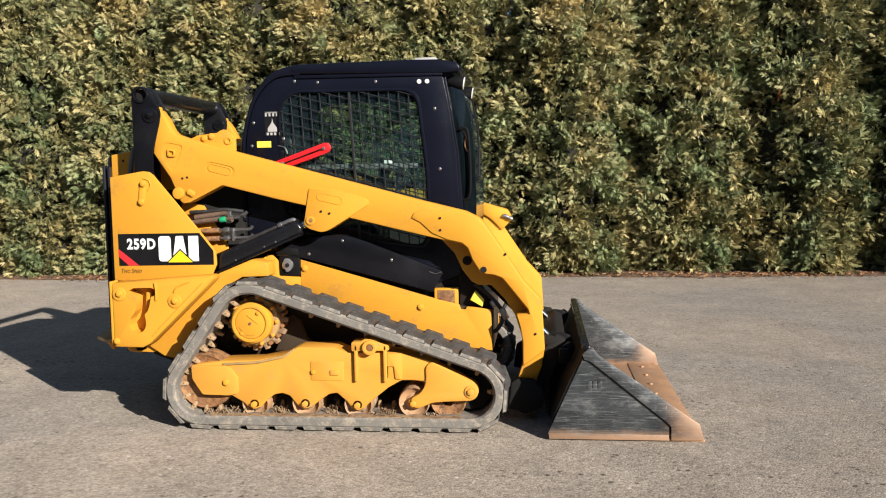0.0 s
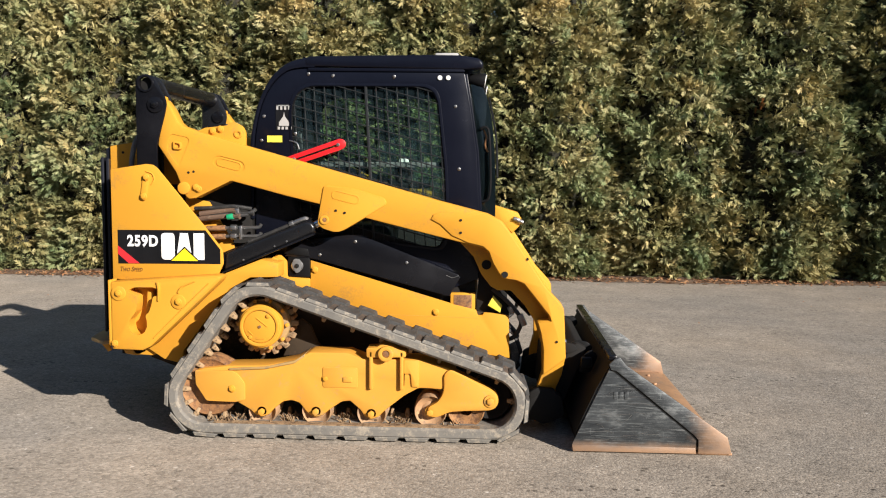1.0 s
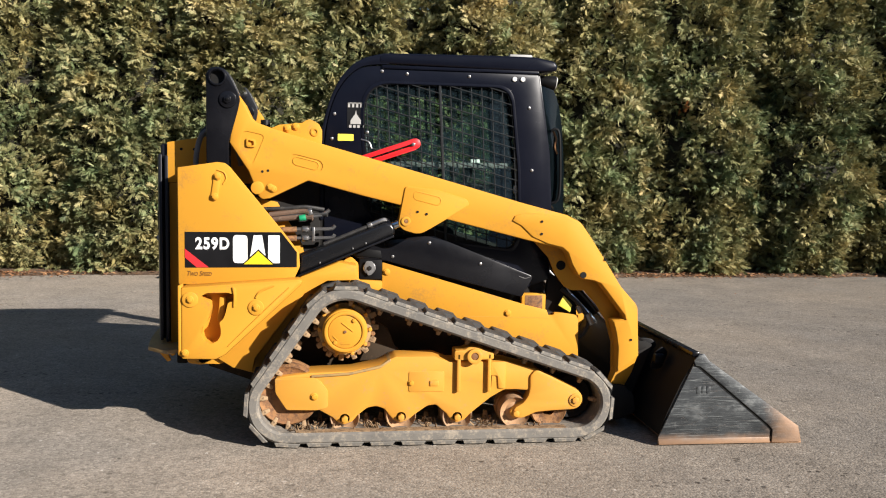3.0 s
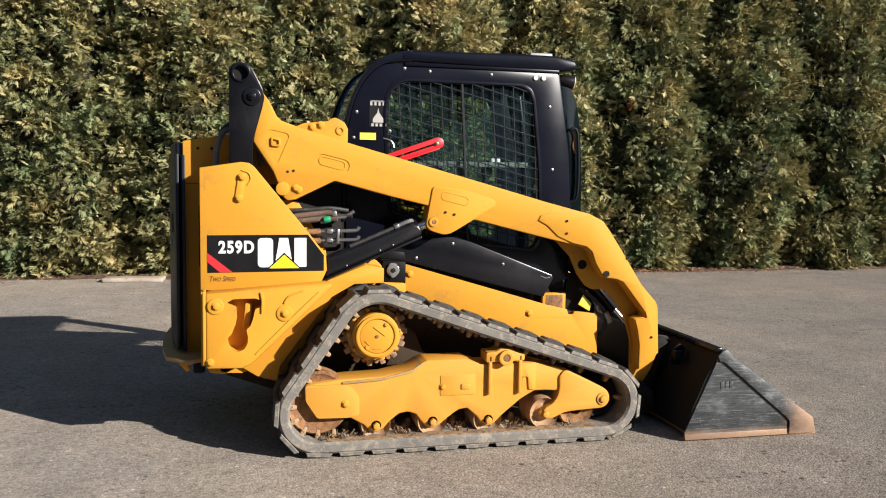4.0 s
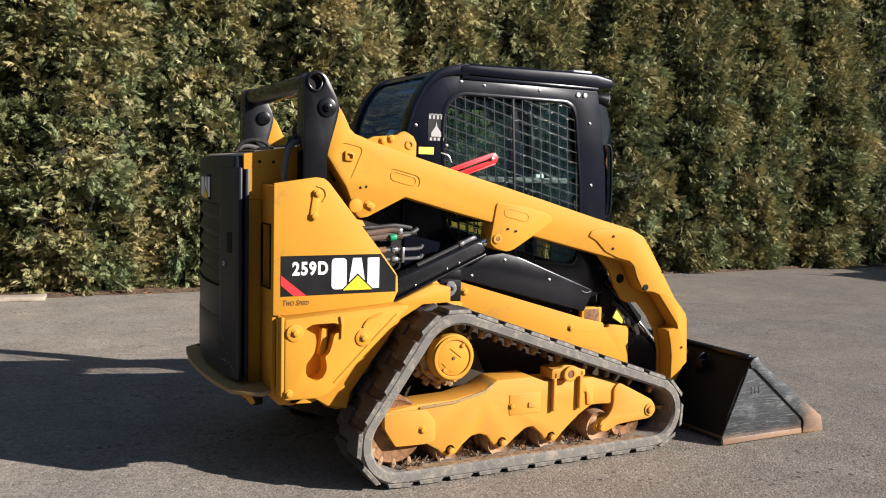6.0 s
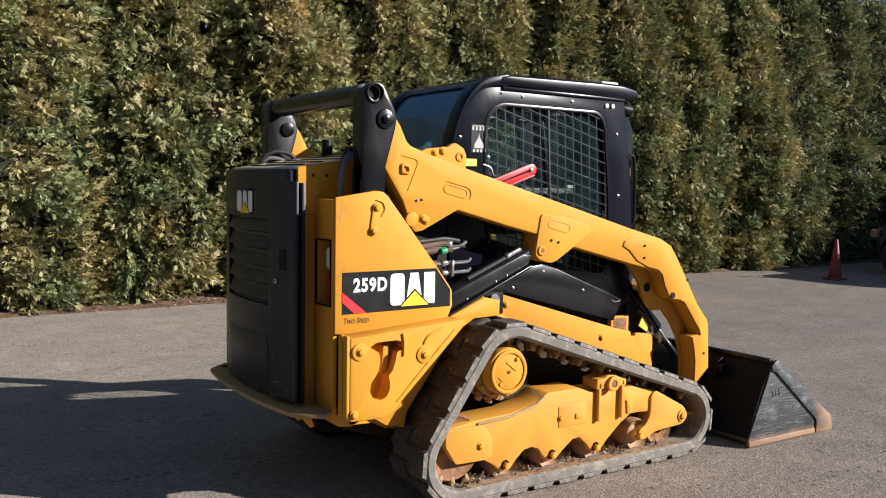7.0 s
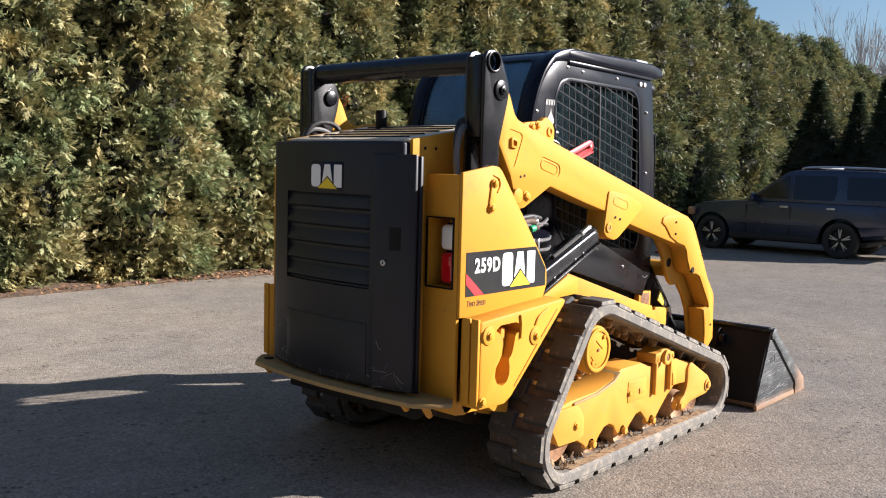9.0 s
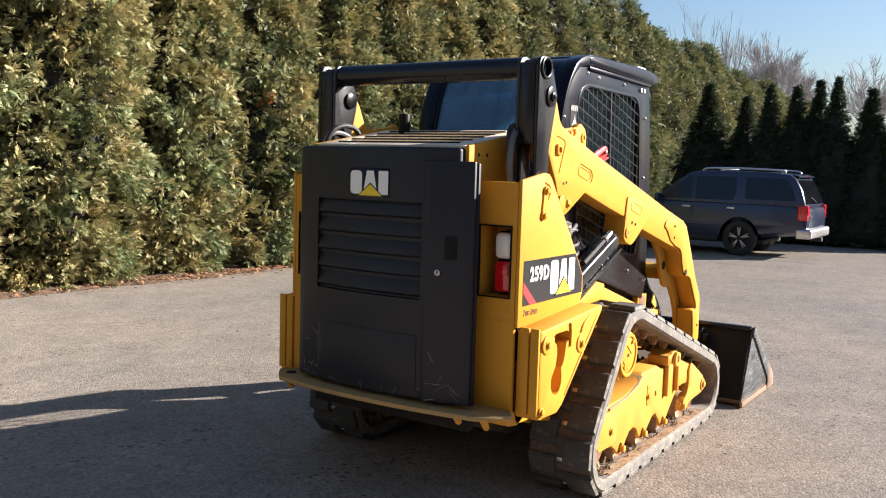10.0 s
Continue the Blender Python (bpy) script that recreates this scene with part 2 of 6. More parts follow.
def make_asphalt():
    """Worn asphalt: bound stones of many greys, dark pits, drifting stains and long dark streaks."""
    m, n, l, p = shader("worn_asphalt")
    tc = n.new("ShaderNodeTexCoord")
    warp = noise_node(n, l, 30, 3, 0.6)
    vec = n.new("ShaderNodeVectorMath")
    vec.operation = "MULTIPLY_ADD"
    l.new(warp.outputs["Color"], vec.inputs[0])
    vec.inputs[1].default_value = (0.02, 0.02, 0.0)
    l.new(tc.outputs["Object"], vec.inputs[2])
    agg = n.new("ShaderNodeTexVoronoi")
    agg.inputs["Scale"].default_value = 75
    agg.inputs["Randomness"].default_value = 1.0
    l.new(vec.outputs[0], agg.inputs["Vector"])
    flecks = n.new("ShaderNodeTexVoronoi")
    flecks.inputs["Scale"].default_value = 22
    l.new(vec.outputs[0], flecks.inputs["Vector"])
    fine = noise_node(n, l, 70, 6, 0.75)
    pits = noise_node(n, l, 14, 9, 0.78)
    mid = noise_node(n, l, 2.4, 7, 0.68)
    big = noise_node(n, l, 0.35, 5, 0.6)
    streak = noise_node(n, l, 1.4, 7, 0.7, (0.2, 2.4, 1))
    cs = n.new("ShaderNodeSeparateColor")
    l.new(agg.outputs["Color"], cs.inputs[0])
    stone = ramp(n, l, cs.outputs[0], [(0.0, (0.165, 0.148, 0.128)), (0.35, (0.216, 0.194, 0.168)), (0.8, (0.258, 0.232, 0.201)), (1.0, (0.306, 0.277, 0.240))])
    g = ramp(n, l, fine.outputs["Fac"], [(0.25, grey(0.86)), (0.75, grey(1.13))])
    col = mix(n, l, 1.0, stone.outputs[0], g.outputs[0], "MULTIPLY")
    pt = ramp(n, l, pits.outputs["Fac"], [(0.33, grey(0.5)), (0.45, grey(1.0)), (0.70, grey(1.12))])
    col = mix(n, l, 1.0, col, pt.outputs[0], "MULTIPLY")
    fs = n.new("ShaderNodeSeparateColor")
    l.new(flecks.outputs["Color"], fs.inputs[0])
    rare = ramp(n, l, fs.outputs[1], [(0.955, grey(0)), (0.965, grey(1))])
    near = ramp(n, l, flecks.outputs["Distance"], [(0.16, grey(1)), (0.24, grey(0))])
    both = mix(n, l, 1.0, rare.outputs[0], near.outputs[0], "MULTIPLY")
    col = mix(n, l, both, col, (0.42, 0.395, 0.365))
    # loose dark grit gathers in patches
    patch = noise_node(n, l, 1.1, 4, 0.6, (0.7, 1.6, 1))
    grit = ramp(n, l, fs.outputs[2], [(0.70, grey(0)), (0.74, grey(1))])
    dot = ramp(n, l, flecks.outputs["Distance"], [(0.22, grey(1)), (0.36, grey(0))])
    where = ramp(n, l, patch.outputs["Fac"], [(0.53, grey(0)), (0.60, grey(1))])
    dark = mix(n, l, 1.0, mix(n, l, 1.0, grit.outputs[0], dot.outputs[0], "MULTIPLY"), where.outputs[0], "MULTIPLY")
    col = mix(n, l, dark, col, (0.075, 0.066, 0.056))
    t1 = ramp(n, l, mid.outputs["Fac"], [(0.30, grey(0.80)), (0.70, grey(1.15))])
    col = mix(n, l, 1.0, col, t1.outputs[0], "MULTIPLY")
    t2 = ramp(n, l, big.outputs["Fac"], [(0.35, grey(0.90)), (0.65, (1.17, 1.10, 1.01))])
    col = mix(n, l, 1.0, col, t2.outputs[0], "MULTIPLY")
    t3 = ramp(n, l, streak.outputs["Fac"], [(0.26, grey(0.5)), (0.37, grey(1.0))])
    col = mix(n, l, 0.75, col, t3.outputs[0], "MULTIPLY")
    l.new(col, p.inputs["Base Color"])
    p.inputs["Roughness"].default_value = 0.68
    p.inputs["Diffuse Roughness"].default_value = 0.35
    p.inputs["Specular IOR Level"].default_value = 0.24
    add = n.new("ShaderNodeMath")
    add.operation = "SUBTRACT"
    l.new(pits.outputs["Fac"], add.inputs[0])
    l.new(agg.outputs["Distance"], add.inputs[1])
    bump(n, l, add.outputs[0], 0.42, 0.008, p)
    return m


ASPHALT = make_asphalt()
SOIL = surface("hedge_soil", (0.07, 0.045, 0.028), (0.12, 0.075, 0.045), (0.17, 0.10, 0.055), 0.95, 0, 3, 40, 0.5, 0.7, 0.02)
STONE = surface("pale_flat_stone", (0.42, 0.36, 0.29), (0.34, 0.28, 0.22), (0.2, 0.15, 0.11), 0.85, 0, 6, 50, 0.6, 0.4, 0.006)
BARK = surface("grey_brown_bark", (0.10, 0.07, 0.05), (0.06, 0.042, 0.03), (0.03, 0.022, 0.018), 0.95, 0, 6, 50, 0.5, 0.8, 0.02, 0, (1, 1, 0.2))
BARE = surface("bare_grey_twigs", (0.40, 0.375, 0.36), (0.32, 0.30, 0.285), None, 0.95, 0, 3, 30, 0.6, 0.4, 0.01)
DRY = surface("dry_leaf_litter", (0.34, 0.15, 0.06), (0.22, 0.10, 0.045), (0.42, 0.25, 0.12), 0.9, 0, 5, 40, 0.5, 0.2, 0.004)


def make_leaf(name, stops, trans=0.3):
    """Scale-leaf sprays: a tone for each spray, drifting in broad patches, with light passing through."""
    m, n, l, p = shader(name)
    at = n.new("ShaderNodeAttribute")
    at.attribute_name = "tint"
    oi = n.new("ShaderNodeObjectInfo")
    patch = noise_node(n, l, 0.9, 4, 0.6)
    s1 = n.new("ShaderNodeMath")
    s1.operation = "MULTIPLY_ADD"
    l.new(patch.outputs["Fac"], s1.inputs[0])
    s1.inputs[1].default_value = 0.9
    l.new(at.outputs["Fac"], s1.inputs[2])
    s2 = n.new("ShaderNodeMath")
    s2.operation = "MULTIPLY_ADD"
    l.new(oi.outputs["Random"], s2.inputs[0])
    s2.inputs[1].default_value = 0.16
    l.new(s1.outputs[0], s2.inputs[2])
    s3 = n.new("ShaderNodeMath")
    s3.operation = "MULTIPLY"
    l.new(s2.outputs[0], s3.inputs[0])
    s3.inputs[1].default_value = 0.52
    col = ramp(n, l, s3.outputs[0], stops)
    # some branches are fresher green, others yellowed
    hue = noise_node(n, l, 1.7, 5, 0.7)
    cast = ramp(n, l, hue.outputs["Fac"], [(0.36, (0.74, 1.02, 1.05)), (0.50, (0.97, 1.0, 1.0)), (0.64, (1.12, 1.0, 0.86))])
    tone = mix(n, l, 1.0, col.outputs[0], cast.outputs[0], "MULTIPLY")
    l.new(tone, p.inputs["Base Color"])
    p.inputs["Roughness"].default_value = 0.55
    p.inputs["Specular IOR Level"].default_value = 0.25
    tb = n.new("ShaderNodeBsdfTranslucent")
    l.new(tone, tb.inputs[0])
    mx = n.new("ShaderNodeMixShader")
    mx.inputs[0].default_value = trans
    l.new(p.outputs[0], mx.inputs[1])
    l.new(tb.outputs[0], mx.inputs[2])
    l.new(mx.outputs[0], n["Material Output"].inputs[0])
    return m


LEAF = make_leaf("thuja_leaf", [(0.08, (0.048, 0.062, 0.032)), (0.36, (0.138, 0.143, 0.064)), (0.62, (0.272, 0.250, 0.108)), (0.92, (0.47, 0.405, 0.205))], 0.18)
DARK_LEAF = make_leaf("dark_conifer_leaf", [(0.1, (0.024, 0.038, 0.022)), (0.5, (0.040, 0.056, 0.028)), (0.9, (0.065, 0.078, 0.036))], 0.15)
RUSTY_LEAF = make_leaf("dead_brown_leaf", [(0.1, (0.16, 0.055, 0.02)), (0.5, (0.28, 0.10, 0.035)), (0.9, (0.36, 0.17, 0.06))])
# near-black fill, puts the shade between the sprays into colour
INNER = surface("crown_core_shade", (0.010, 0.012, 0.006), (0.022, 0.02, 0.011), (0.035, 0.026, 0.016), 0.95, 0, 5, 30, 0.55, 0.9, 0.03)


# building helpers
def part(name, bm, material, parent=None, label="", smooth=35):
    """One mesh object from a bmesh, under a thing or a part."""
    me = bpy.data.meshes.new(name)
    bm.to_mesh(me)
    bm.free()
    return mesh_part(name, me, material, parent, label, smooth)


def mesh_part(name, me, material, parent=None, label="", smooth=35):
    if material and not me.materials:
        me.materials.append(material)
    if smooth:
        me.shade_smooth()
        me.set_sharp_from_angle(angle=radians(smooth))
    ob = new(name, me)
    ob.parent = parent
    if label:
        ob["label"] = label
    return ob


def shared(name, me, parent, m):
    """Another piece on the same mesh, at the pose m."""
    ob = new(name, me)
    ob.parent = parent
    ob.matrix_basis = m
    return ob


def thing(name, label, category, group="", at=(0, 0, 0), turn=0):
    ob = new(name)
    ob.empty_display_size = 0.2
    ob.matrix_basis = pose(*at, 0, 0, turn)
    return tagged(ob, label, category, group)


def bevel_all(bm, width, segments=2, angle=25):
    if width <= 0:
        return bm
    bm.normal_update()
    edges = [e for e in bm.edges if len(e.link_faces) == 2 and e.calc_face_angle(0) > radians(angle)]
    bmesh.ops.bevel(bm, geom=edges, offset=width, segments=segments, affect="EDGES", clamp_overlap=True, profile=0.5)
    return bm


def rounded(pts, radius, steps=4):
    """A closed outline with its corners rounded."""
    out, n = [], len(pts)
    for i in range(n):
        a, b, c = Vector(pts[i - 1]), Vector(pts[i]), Vector(pts[(i + 1) % n])
        u, v = (a - b), (c - b)
        r = min(radius, 0.45 * u.length, 0.45 * v.length)
        p, q = b + u.normalized() * r, b + v.normalized() * r
        for k in range(steps + 1):
            t = k / steps
            out.append(tuple(p * (1 - t) ** 2 + b * 2 * t * (1 - t) + q * t * t))
    return out


def plate(pts, y0, y1, bevel=0.0, bm=None, segments=2):
    """A plate whose outline lies in x and z, from y0 to y1."""
    own = bmesh.new()
    a = [own.verts.new((x, y0, z)) for x, z in pts]
    f = own.faces.new(a)
    r = bmesh.ops.extrude_face_region(own, geom=[f])
    bmesh.ops.translate(own, vec=(0, y1 - y0, 0), verts=[g for g in r["geom"] if isinstance(g, bmesh.types.BMVert)])
    bmesh.ops.recalc_face_normals(own, faces=own.faces)
    bevel_all(own, bevel, segments)
    return join(bm, own) if bm else own


def join(bm, other):
    me = bpy.data.meshes.new("tmp")
    other.to_mesh(me)
    other.free()
    bm.from_mesh(me)
    bpy.data.meshes.remove(me)
    return bm


def turned(bm, m):
    bmesh.ops.transform(bm, matrix=m, verts=bm.verts)
    return bm


def box(x0, x1, y0, y1, z0, z1, bevel=0.0, bm=None, segments=2):
    own = bmesh.new()
    bmesh.ops.create_cube(own, size=1.0)
    bmesh.ops.transform(own, matrix=Matrix.LocRotScale(((x0 + x1) / 2, (y0 + y1) / 2, (z0 + z1) / 2), None, (abs(x1 - x0), abs(y1 - y0), abs(z1 - z0))), verts=own.verts)
    bevel_all(own, bevel, segments)
    return join(bm, own) if bm else own


def rod(a, b, r, seg=20, bevel=0.0, bm=None, r2=None):
    a, b = Vector(a), Vector(b)
    own = bmesh.new()
    bmesh.ops.create_cone(own, cap_ends=True, segments=seg, radius1=r, radius2=r if r2 is None else r2, depth=(b - a).length)
    q = (b - a).to_track_quat("Z", "Y")
    bmesh.ops.transform(own, matrix=Matrix.LocRotScale((a + b) / 2, q, None), verts=own.verts)
    bevel_all(own, bevel, 2, 50)
    return join(bm, own) if bm else own


def ring(center, axis, outer, inner, depth, seg=32, bevel=0.0, bm=None):
    """A hollow disc round center, along axis."""
    own = bmesh.new()
    loops = []
    for rad, h in ((outer, 0), (outer, depth), (inner, depth), (inner, 0)):
        loops.append([own.verts.new((rad * math.cos(2 * math.pi * k / seg), rad * math.sin(2 * math.pi * k / seg), h)) for k in range(seg)])
    for i in range(4):
        p, q = loops[i], loops[(i + 1) % 4]
        for k in range(seg):
            own.faces.new((p[k], p[(k + 1) % seg], q[(k + 1) % seg], q[k]))
    bmesh.ops.recalc_face_normals(own, faces=own.faces)
    bevel_all(own, bevel, 2, 50)
    quat = Vector(axis).to_track_quat("Z", "Y")
    bmesh.ops.transform(own, matrix=Matrix.LocRotScale(center, quat, None), verts=own.verts)
    return join(bm, own) if bm else own


def smooth_path(pts, steps=6):
    """A Catmull-Rom line through the points."""
    p = [Vector(pts[0])] + [Vector(q) for q in pts] + [Vector(pts[-1])]
    out = []
    for i in range(1, len(p) - 2):
        a, b, c, d = p[i - 1:i + 3]
        for k in range(steps):
            t = k / steps
            out.append(0.5 * (2 * b + (c - a) * t + (2 * a - 5 * b + 4 * c - d) * t * t + (3 * b - a - 3 * c + d) * t ** 3))
    return out + [p[-2]]


def tube(pts, r, seg=10, steps=6, bm=None):
    line = smooth_path(pts, steps) if steps else [Vector(q) for q in pts]
    own = bm or bmesh.new()
    prev, up = None, Vector((0.123, 0.377, 0.918)).normalized()
    for i, c in enumerate(line):
        d = (line[min(i + 1, len(line) - 1)] - line[max(i - 1, 0)]).normalized()
        up = (up - d * up.dot(d)).normalized()
        side = d.cross(up)
        loop = [own.verts.new(c + r * (math.cos(2 * math.pi * k / seg) * up + math.sin(2 * math.pi * k / seg) * side)) for k in range(seg)]
        if prev:
            for k in range(seg):
                own.faces.new((prev[k], prev[(k + 1) % seg], loop[(k + 1) % seg], loop[k]))
        else:
            own.faces.new(loop[::-1])
        prev = loop
    own.faces.new(prev)
    bmesh.ops.recalc_face_normals(own, faces=own.faces)
    return own


def cut(bm, cutters):
    """bm with the cutters' volumes taken out of it."""
    me = bpy.data.meshes.new("tmp")
    bm.to_mesh(me)
    bm.free()
    ob = new("tmp_body", me)
    tools = []
    for c in cutters:
        cm = bpy.data.meshes.new("tmp")
        c.to_mesh(cm)
        c.free()
        k = new("tmp_tool", cm)
        tools.append(k)
        mod = ob.modifiers.new("cut", "BOOLEAN")
        mod.object, mod.operation, mod.solver = k, "DIFFERENCE", "EXACT"
    done = bpy.data.meshes.new_from_object(ob.evaluated_get(bpy.context.evaluated_depsgraph_get()))
    out = bmesh.new()
    out.from_mesh(done)
    for o in (ob, *tools):
        data = o.data
        bpy.data.objects.remove(o)
        bpy.data.meshes.remove(data)
    bpy.data.meshes.remove(done)
    return out


# ground
def build_ground():
    bm = bmesh.new()
    vs = [bm.verts.new(p) for p in ((-900, -900, 0), (900, -900, 0), (900, 900, 0), (-900, 900, 0))]
    bm.faces.new(vs)
    tagged(part("ground", bm, ASPHALT, None, "", 0), "worn grey asphalt yard with dark streaks", "ground", kind="structure")
    # soil under the hedge, with an uneven edge on the asphalt
    bm = bmesh.new()
    rows, x = [], -14.0
    while x < 52:
        e = 6.55 + 0.22 * noise.noise((x * 0.45, 3, 0)) + 0.09 * noise.noise((x * 2.3, 7, 0))
        rows.append([bm.verts.new((x, e, 0.003)), bm.verts.new((x, e + 0.12, 0.03 + 0.015 * noise.noise((x * 3, 1, 1)))), bm.verts.new((x, e + 0.8, 0.05)), bm.verts.new((x, 10.5, 0.06))])
        x += 0.12
    for a, b in zip(rows, rows[1:]):
        for k in range(3):
            bm.faces.new((a[k], b[k], b[k + 1], a[k + 1]))
    tagged(part("soil_bed", bm, SOIL, None, "", 60), "brown soil strip under the hedge", "soil", kind="structure")


def scatter_leaves(n, place, size, tilt, rng):
    """Vertices and faces of n small curled leaves."""
    vs, fs = [], []
    for _ in range(n):
        c = Vector(place())
        s = size * rng.uniform(0.6, 1.4)
        q = Euler((rng.uniform(-tilt, tilt), rng.uniform(-tilt, tilt), rng.uniform(0, 6.28))).to_matrix()
        k = len(vs)
        for p in ((-1, 0, 0.0), (0, -0.35, 0.22), (1, 0, 0.05), (0, 0.35, 0.22)):
            vs.append(c + q @ (Vector(p) * s))
        fs.append((k, k + 1, k + 2, k + 3))
    return vs, fs


def build_litter():
    rng = random.Random(5)

    def place():
        x = rng.choice((rng.uniform(-9, 14), rng.gauss(4.2, 0.9), rng.gauss(-5.0, 0.6), rng.gauss(3.5, 1.8)))
        return (x, 6.62 + abs(rng.gauss(0, 0.16)) * rng.choice((-1.3, 1, 1)), 0.03)

    vs, fs = scatter_leaves(2600, place, 0.03, 0.5, rng)
    me = bpy.data.meshes.new("leaf_litter")
    me.from_pydata(vs, [], fs)
    tagged(mesh_part("leaf_litter", me, DRY), "dry reddish leaf litter along the hedge foot", "litter", kind="stuff")

    def place_far():
        return (rng.uniform(-8, 14), rng.uniform(1.5, 6.4), 0.006)

    vs, fs = scatter_leaves(140, place_far, 0.014, 0.3, rng)
    me = bpy.data.meshes.new("loose_leaves")
    me.from_pydata(vs, [], fs)
    tagged(mesh_part("loose_leaves", me, DRY), "few loose dry leaves and grit on asphalt", "litter", kind="stuff")


# hedge trees
def crown_mesh(name, height, radius, count, leaflets, size, seed, back=0.12, sharp=1.0, band=None, lean=0.0, square=0.0, tone=0.48):
    """A columnar conifer's crown: count flat sprays of pointed leaflets over an uneven surface, denser in front (towards -y)."""
    rng = np.random.default_rng(seed)
    off = seed * 3.7
    per = 15 if leaflets > 4 else 9
    clumps = count // per
    count = clumps * per
    ph = np.where(rng.random(clumps) < back, rng.uniform(-np.pi, np.pi, clumps), np.clip(rng.normal(0, 0.85, clumps), -1.9, 1.9)) - np.pi / 2
    z = height * (0.01 + 0.99 * rng.random(clumps) ** 1.12)
    if band is not None:
        z = rng.uniform(band[0], band[1], clumps)
    f = np.clip(z / height, 0, 1)
    prof = (0.86 + 0.30 * np.minimum(f * 4, 1)) * np.sqrt(np.clip(1 - f ** (2.6 * sharp), 0.0, 1)) + 0.10 * (1 - f)
    if sharp < 0.5:
        prof = 1.45 * (1 - f) ** 1.15
    lump = np.array([noise.noise((np.cos(a) * 1.6 + off, np.sin(a) * 1.6, zz * 1.1)) + 0.9 * noise.noise((np.cos(a) * 4.2, np.sin(a) * 4.2 + off, zz * 2.6)) for a, zz in zip(ph, z)])
    calm = 0.45 if sharp < 0.5 else 1.0
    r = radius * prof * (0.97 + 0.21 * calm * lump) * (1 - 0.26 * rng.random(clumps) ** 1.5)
    front = np.abs(ph + np.pi / 2)
    r = r * (1 + square * (1 / np.clip(np.cos(np.minimum(front, 1.2)), 0.70, 1) - 1))
    # a clump is a short branch end, bent outwards and up or down, with its sprays round it
    A = np.stack([np.cos(ph), np.sin(ph), rng.normal(0.25, 0.55, clumps)], 1) + rng.normal(0, 0.34, (clumps, 3))
    A /= np.linalg.norm(A, axis=1, keepdims=True)
    reach = size * 2.7 * calm * rng.uniform(0.6, 1.4, clumps)
    # shade painted into the leaf tone: bulges lighter, hollows darker
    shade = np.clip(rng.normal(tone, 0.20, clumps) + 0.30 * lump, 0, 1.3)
    P0 = np.stack([r * np.cos(ph), r * np.sin(ph), z], 1)
    P0, A, reach, shade = (np.repeat(v, per, 0) for v in (P0, A, reach, shade))
    along_it = rng.random(count) ** 0.8
    side_way = np.cross(A, rng.normal(0, 1, (count, 3)))
    side_way /= np.linalg.norm(side_way, axis=1, keepdims=True)
    P = P0 + A * (reach * (along_it - 0.65))[:, None] + side_way * (reach * rng.uniform(0.05, 0.42, count) * (1.1 - 0.8 * along_it))[:, None]
    P[:, 2] = np.maximum(P[:, 2], 0.06)
    D = A * (0.55 + 0.6 * along_it)[:, None] + side_way * 0.75 + rng.normal(0, 0.30, (count, 3))
    D /= np.linalg.norm(D, axis=1, keepdims=True)
    N = np.cross(D, rng.normal(0, 1, (count, 3)))
    N /= np.linalg.norm(N, axis=1, keepdims=True)
    S = np.cross(D, N)
    L = size * rng.uniform(0.65, 1.35, count)
    # random tone per spray, lighter towards the branch end
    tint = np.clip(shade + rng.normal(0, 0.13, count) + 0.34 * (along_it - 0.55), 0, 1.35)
    V, F, T = [], [], []
    base = 0
    for k in range(leaflets):
        s = k / max(1, leaflets - 1)
        side = 0 if k == leaflets - 1 else (1 if k % 2 else -1)
        ang = 0.62 * side * (1 - 0.2 * s)
        ln = L * (0.62 - 0.22 * abs(s - 0.45)) * (1.0 if side else 0.8)
        d = D * np.cos(ang) + S * np.sin(ang) + N * rng.normal(0, 0.16, (count, 1))
        d[:, 2] -= 0.12
        w = np.cross(N, d)
        w /= np.linalg.norm(w, axis=1, keepdims=True)
        root = P + D * (L * 0.75 * s)[:, None] - N * (0.10 * L * s * s)[:, None]
        wid = ((0.12 if leaflets < 7 else 0.098) * L * rng.uniform(0.8, 1.3, count))[:, None]
        tri = [root - w * wid, root + w * wid, root + d * ln[:, None] - N * (0.10 * ln)[:, None]]
        V.append(np.stack(tri, 1).reshape(-1, 3))
        T.append(np.repeat(tint + rng.normal(0, 0.07, count), 3))
        F.append(base + np.arange(count * 3).reshape(-1, 3))
        base += count * 3
    V, F, T = np.concatenate(V), np.concatenate(F), np.concatenate(T)
    V[:, 0] += lean * V[:, 2]
    me = bpy.data.meshes.new(name)
    me.vertices.add(len(V))
    me.vertices.foreach_set("co", V.astype(np.float32).ravel())
    me.loops.add(F.size)
    me.loops.foreach_set("vertex_index", F.astype(np.int32).ravel())
    me.polygons.add(len(F))
    me.polygons.foreach_set("loop_start", np.arange(0, F.size, 3, dtype=np.int32))
    me.update(calc_edges=True)
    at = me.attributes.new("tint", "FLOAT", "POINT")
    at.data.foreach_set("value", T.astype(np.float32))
    return me


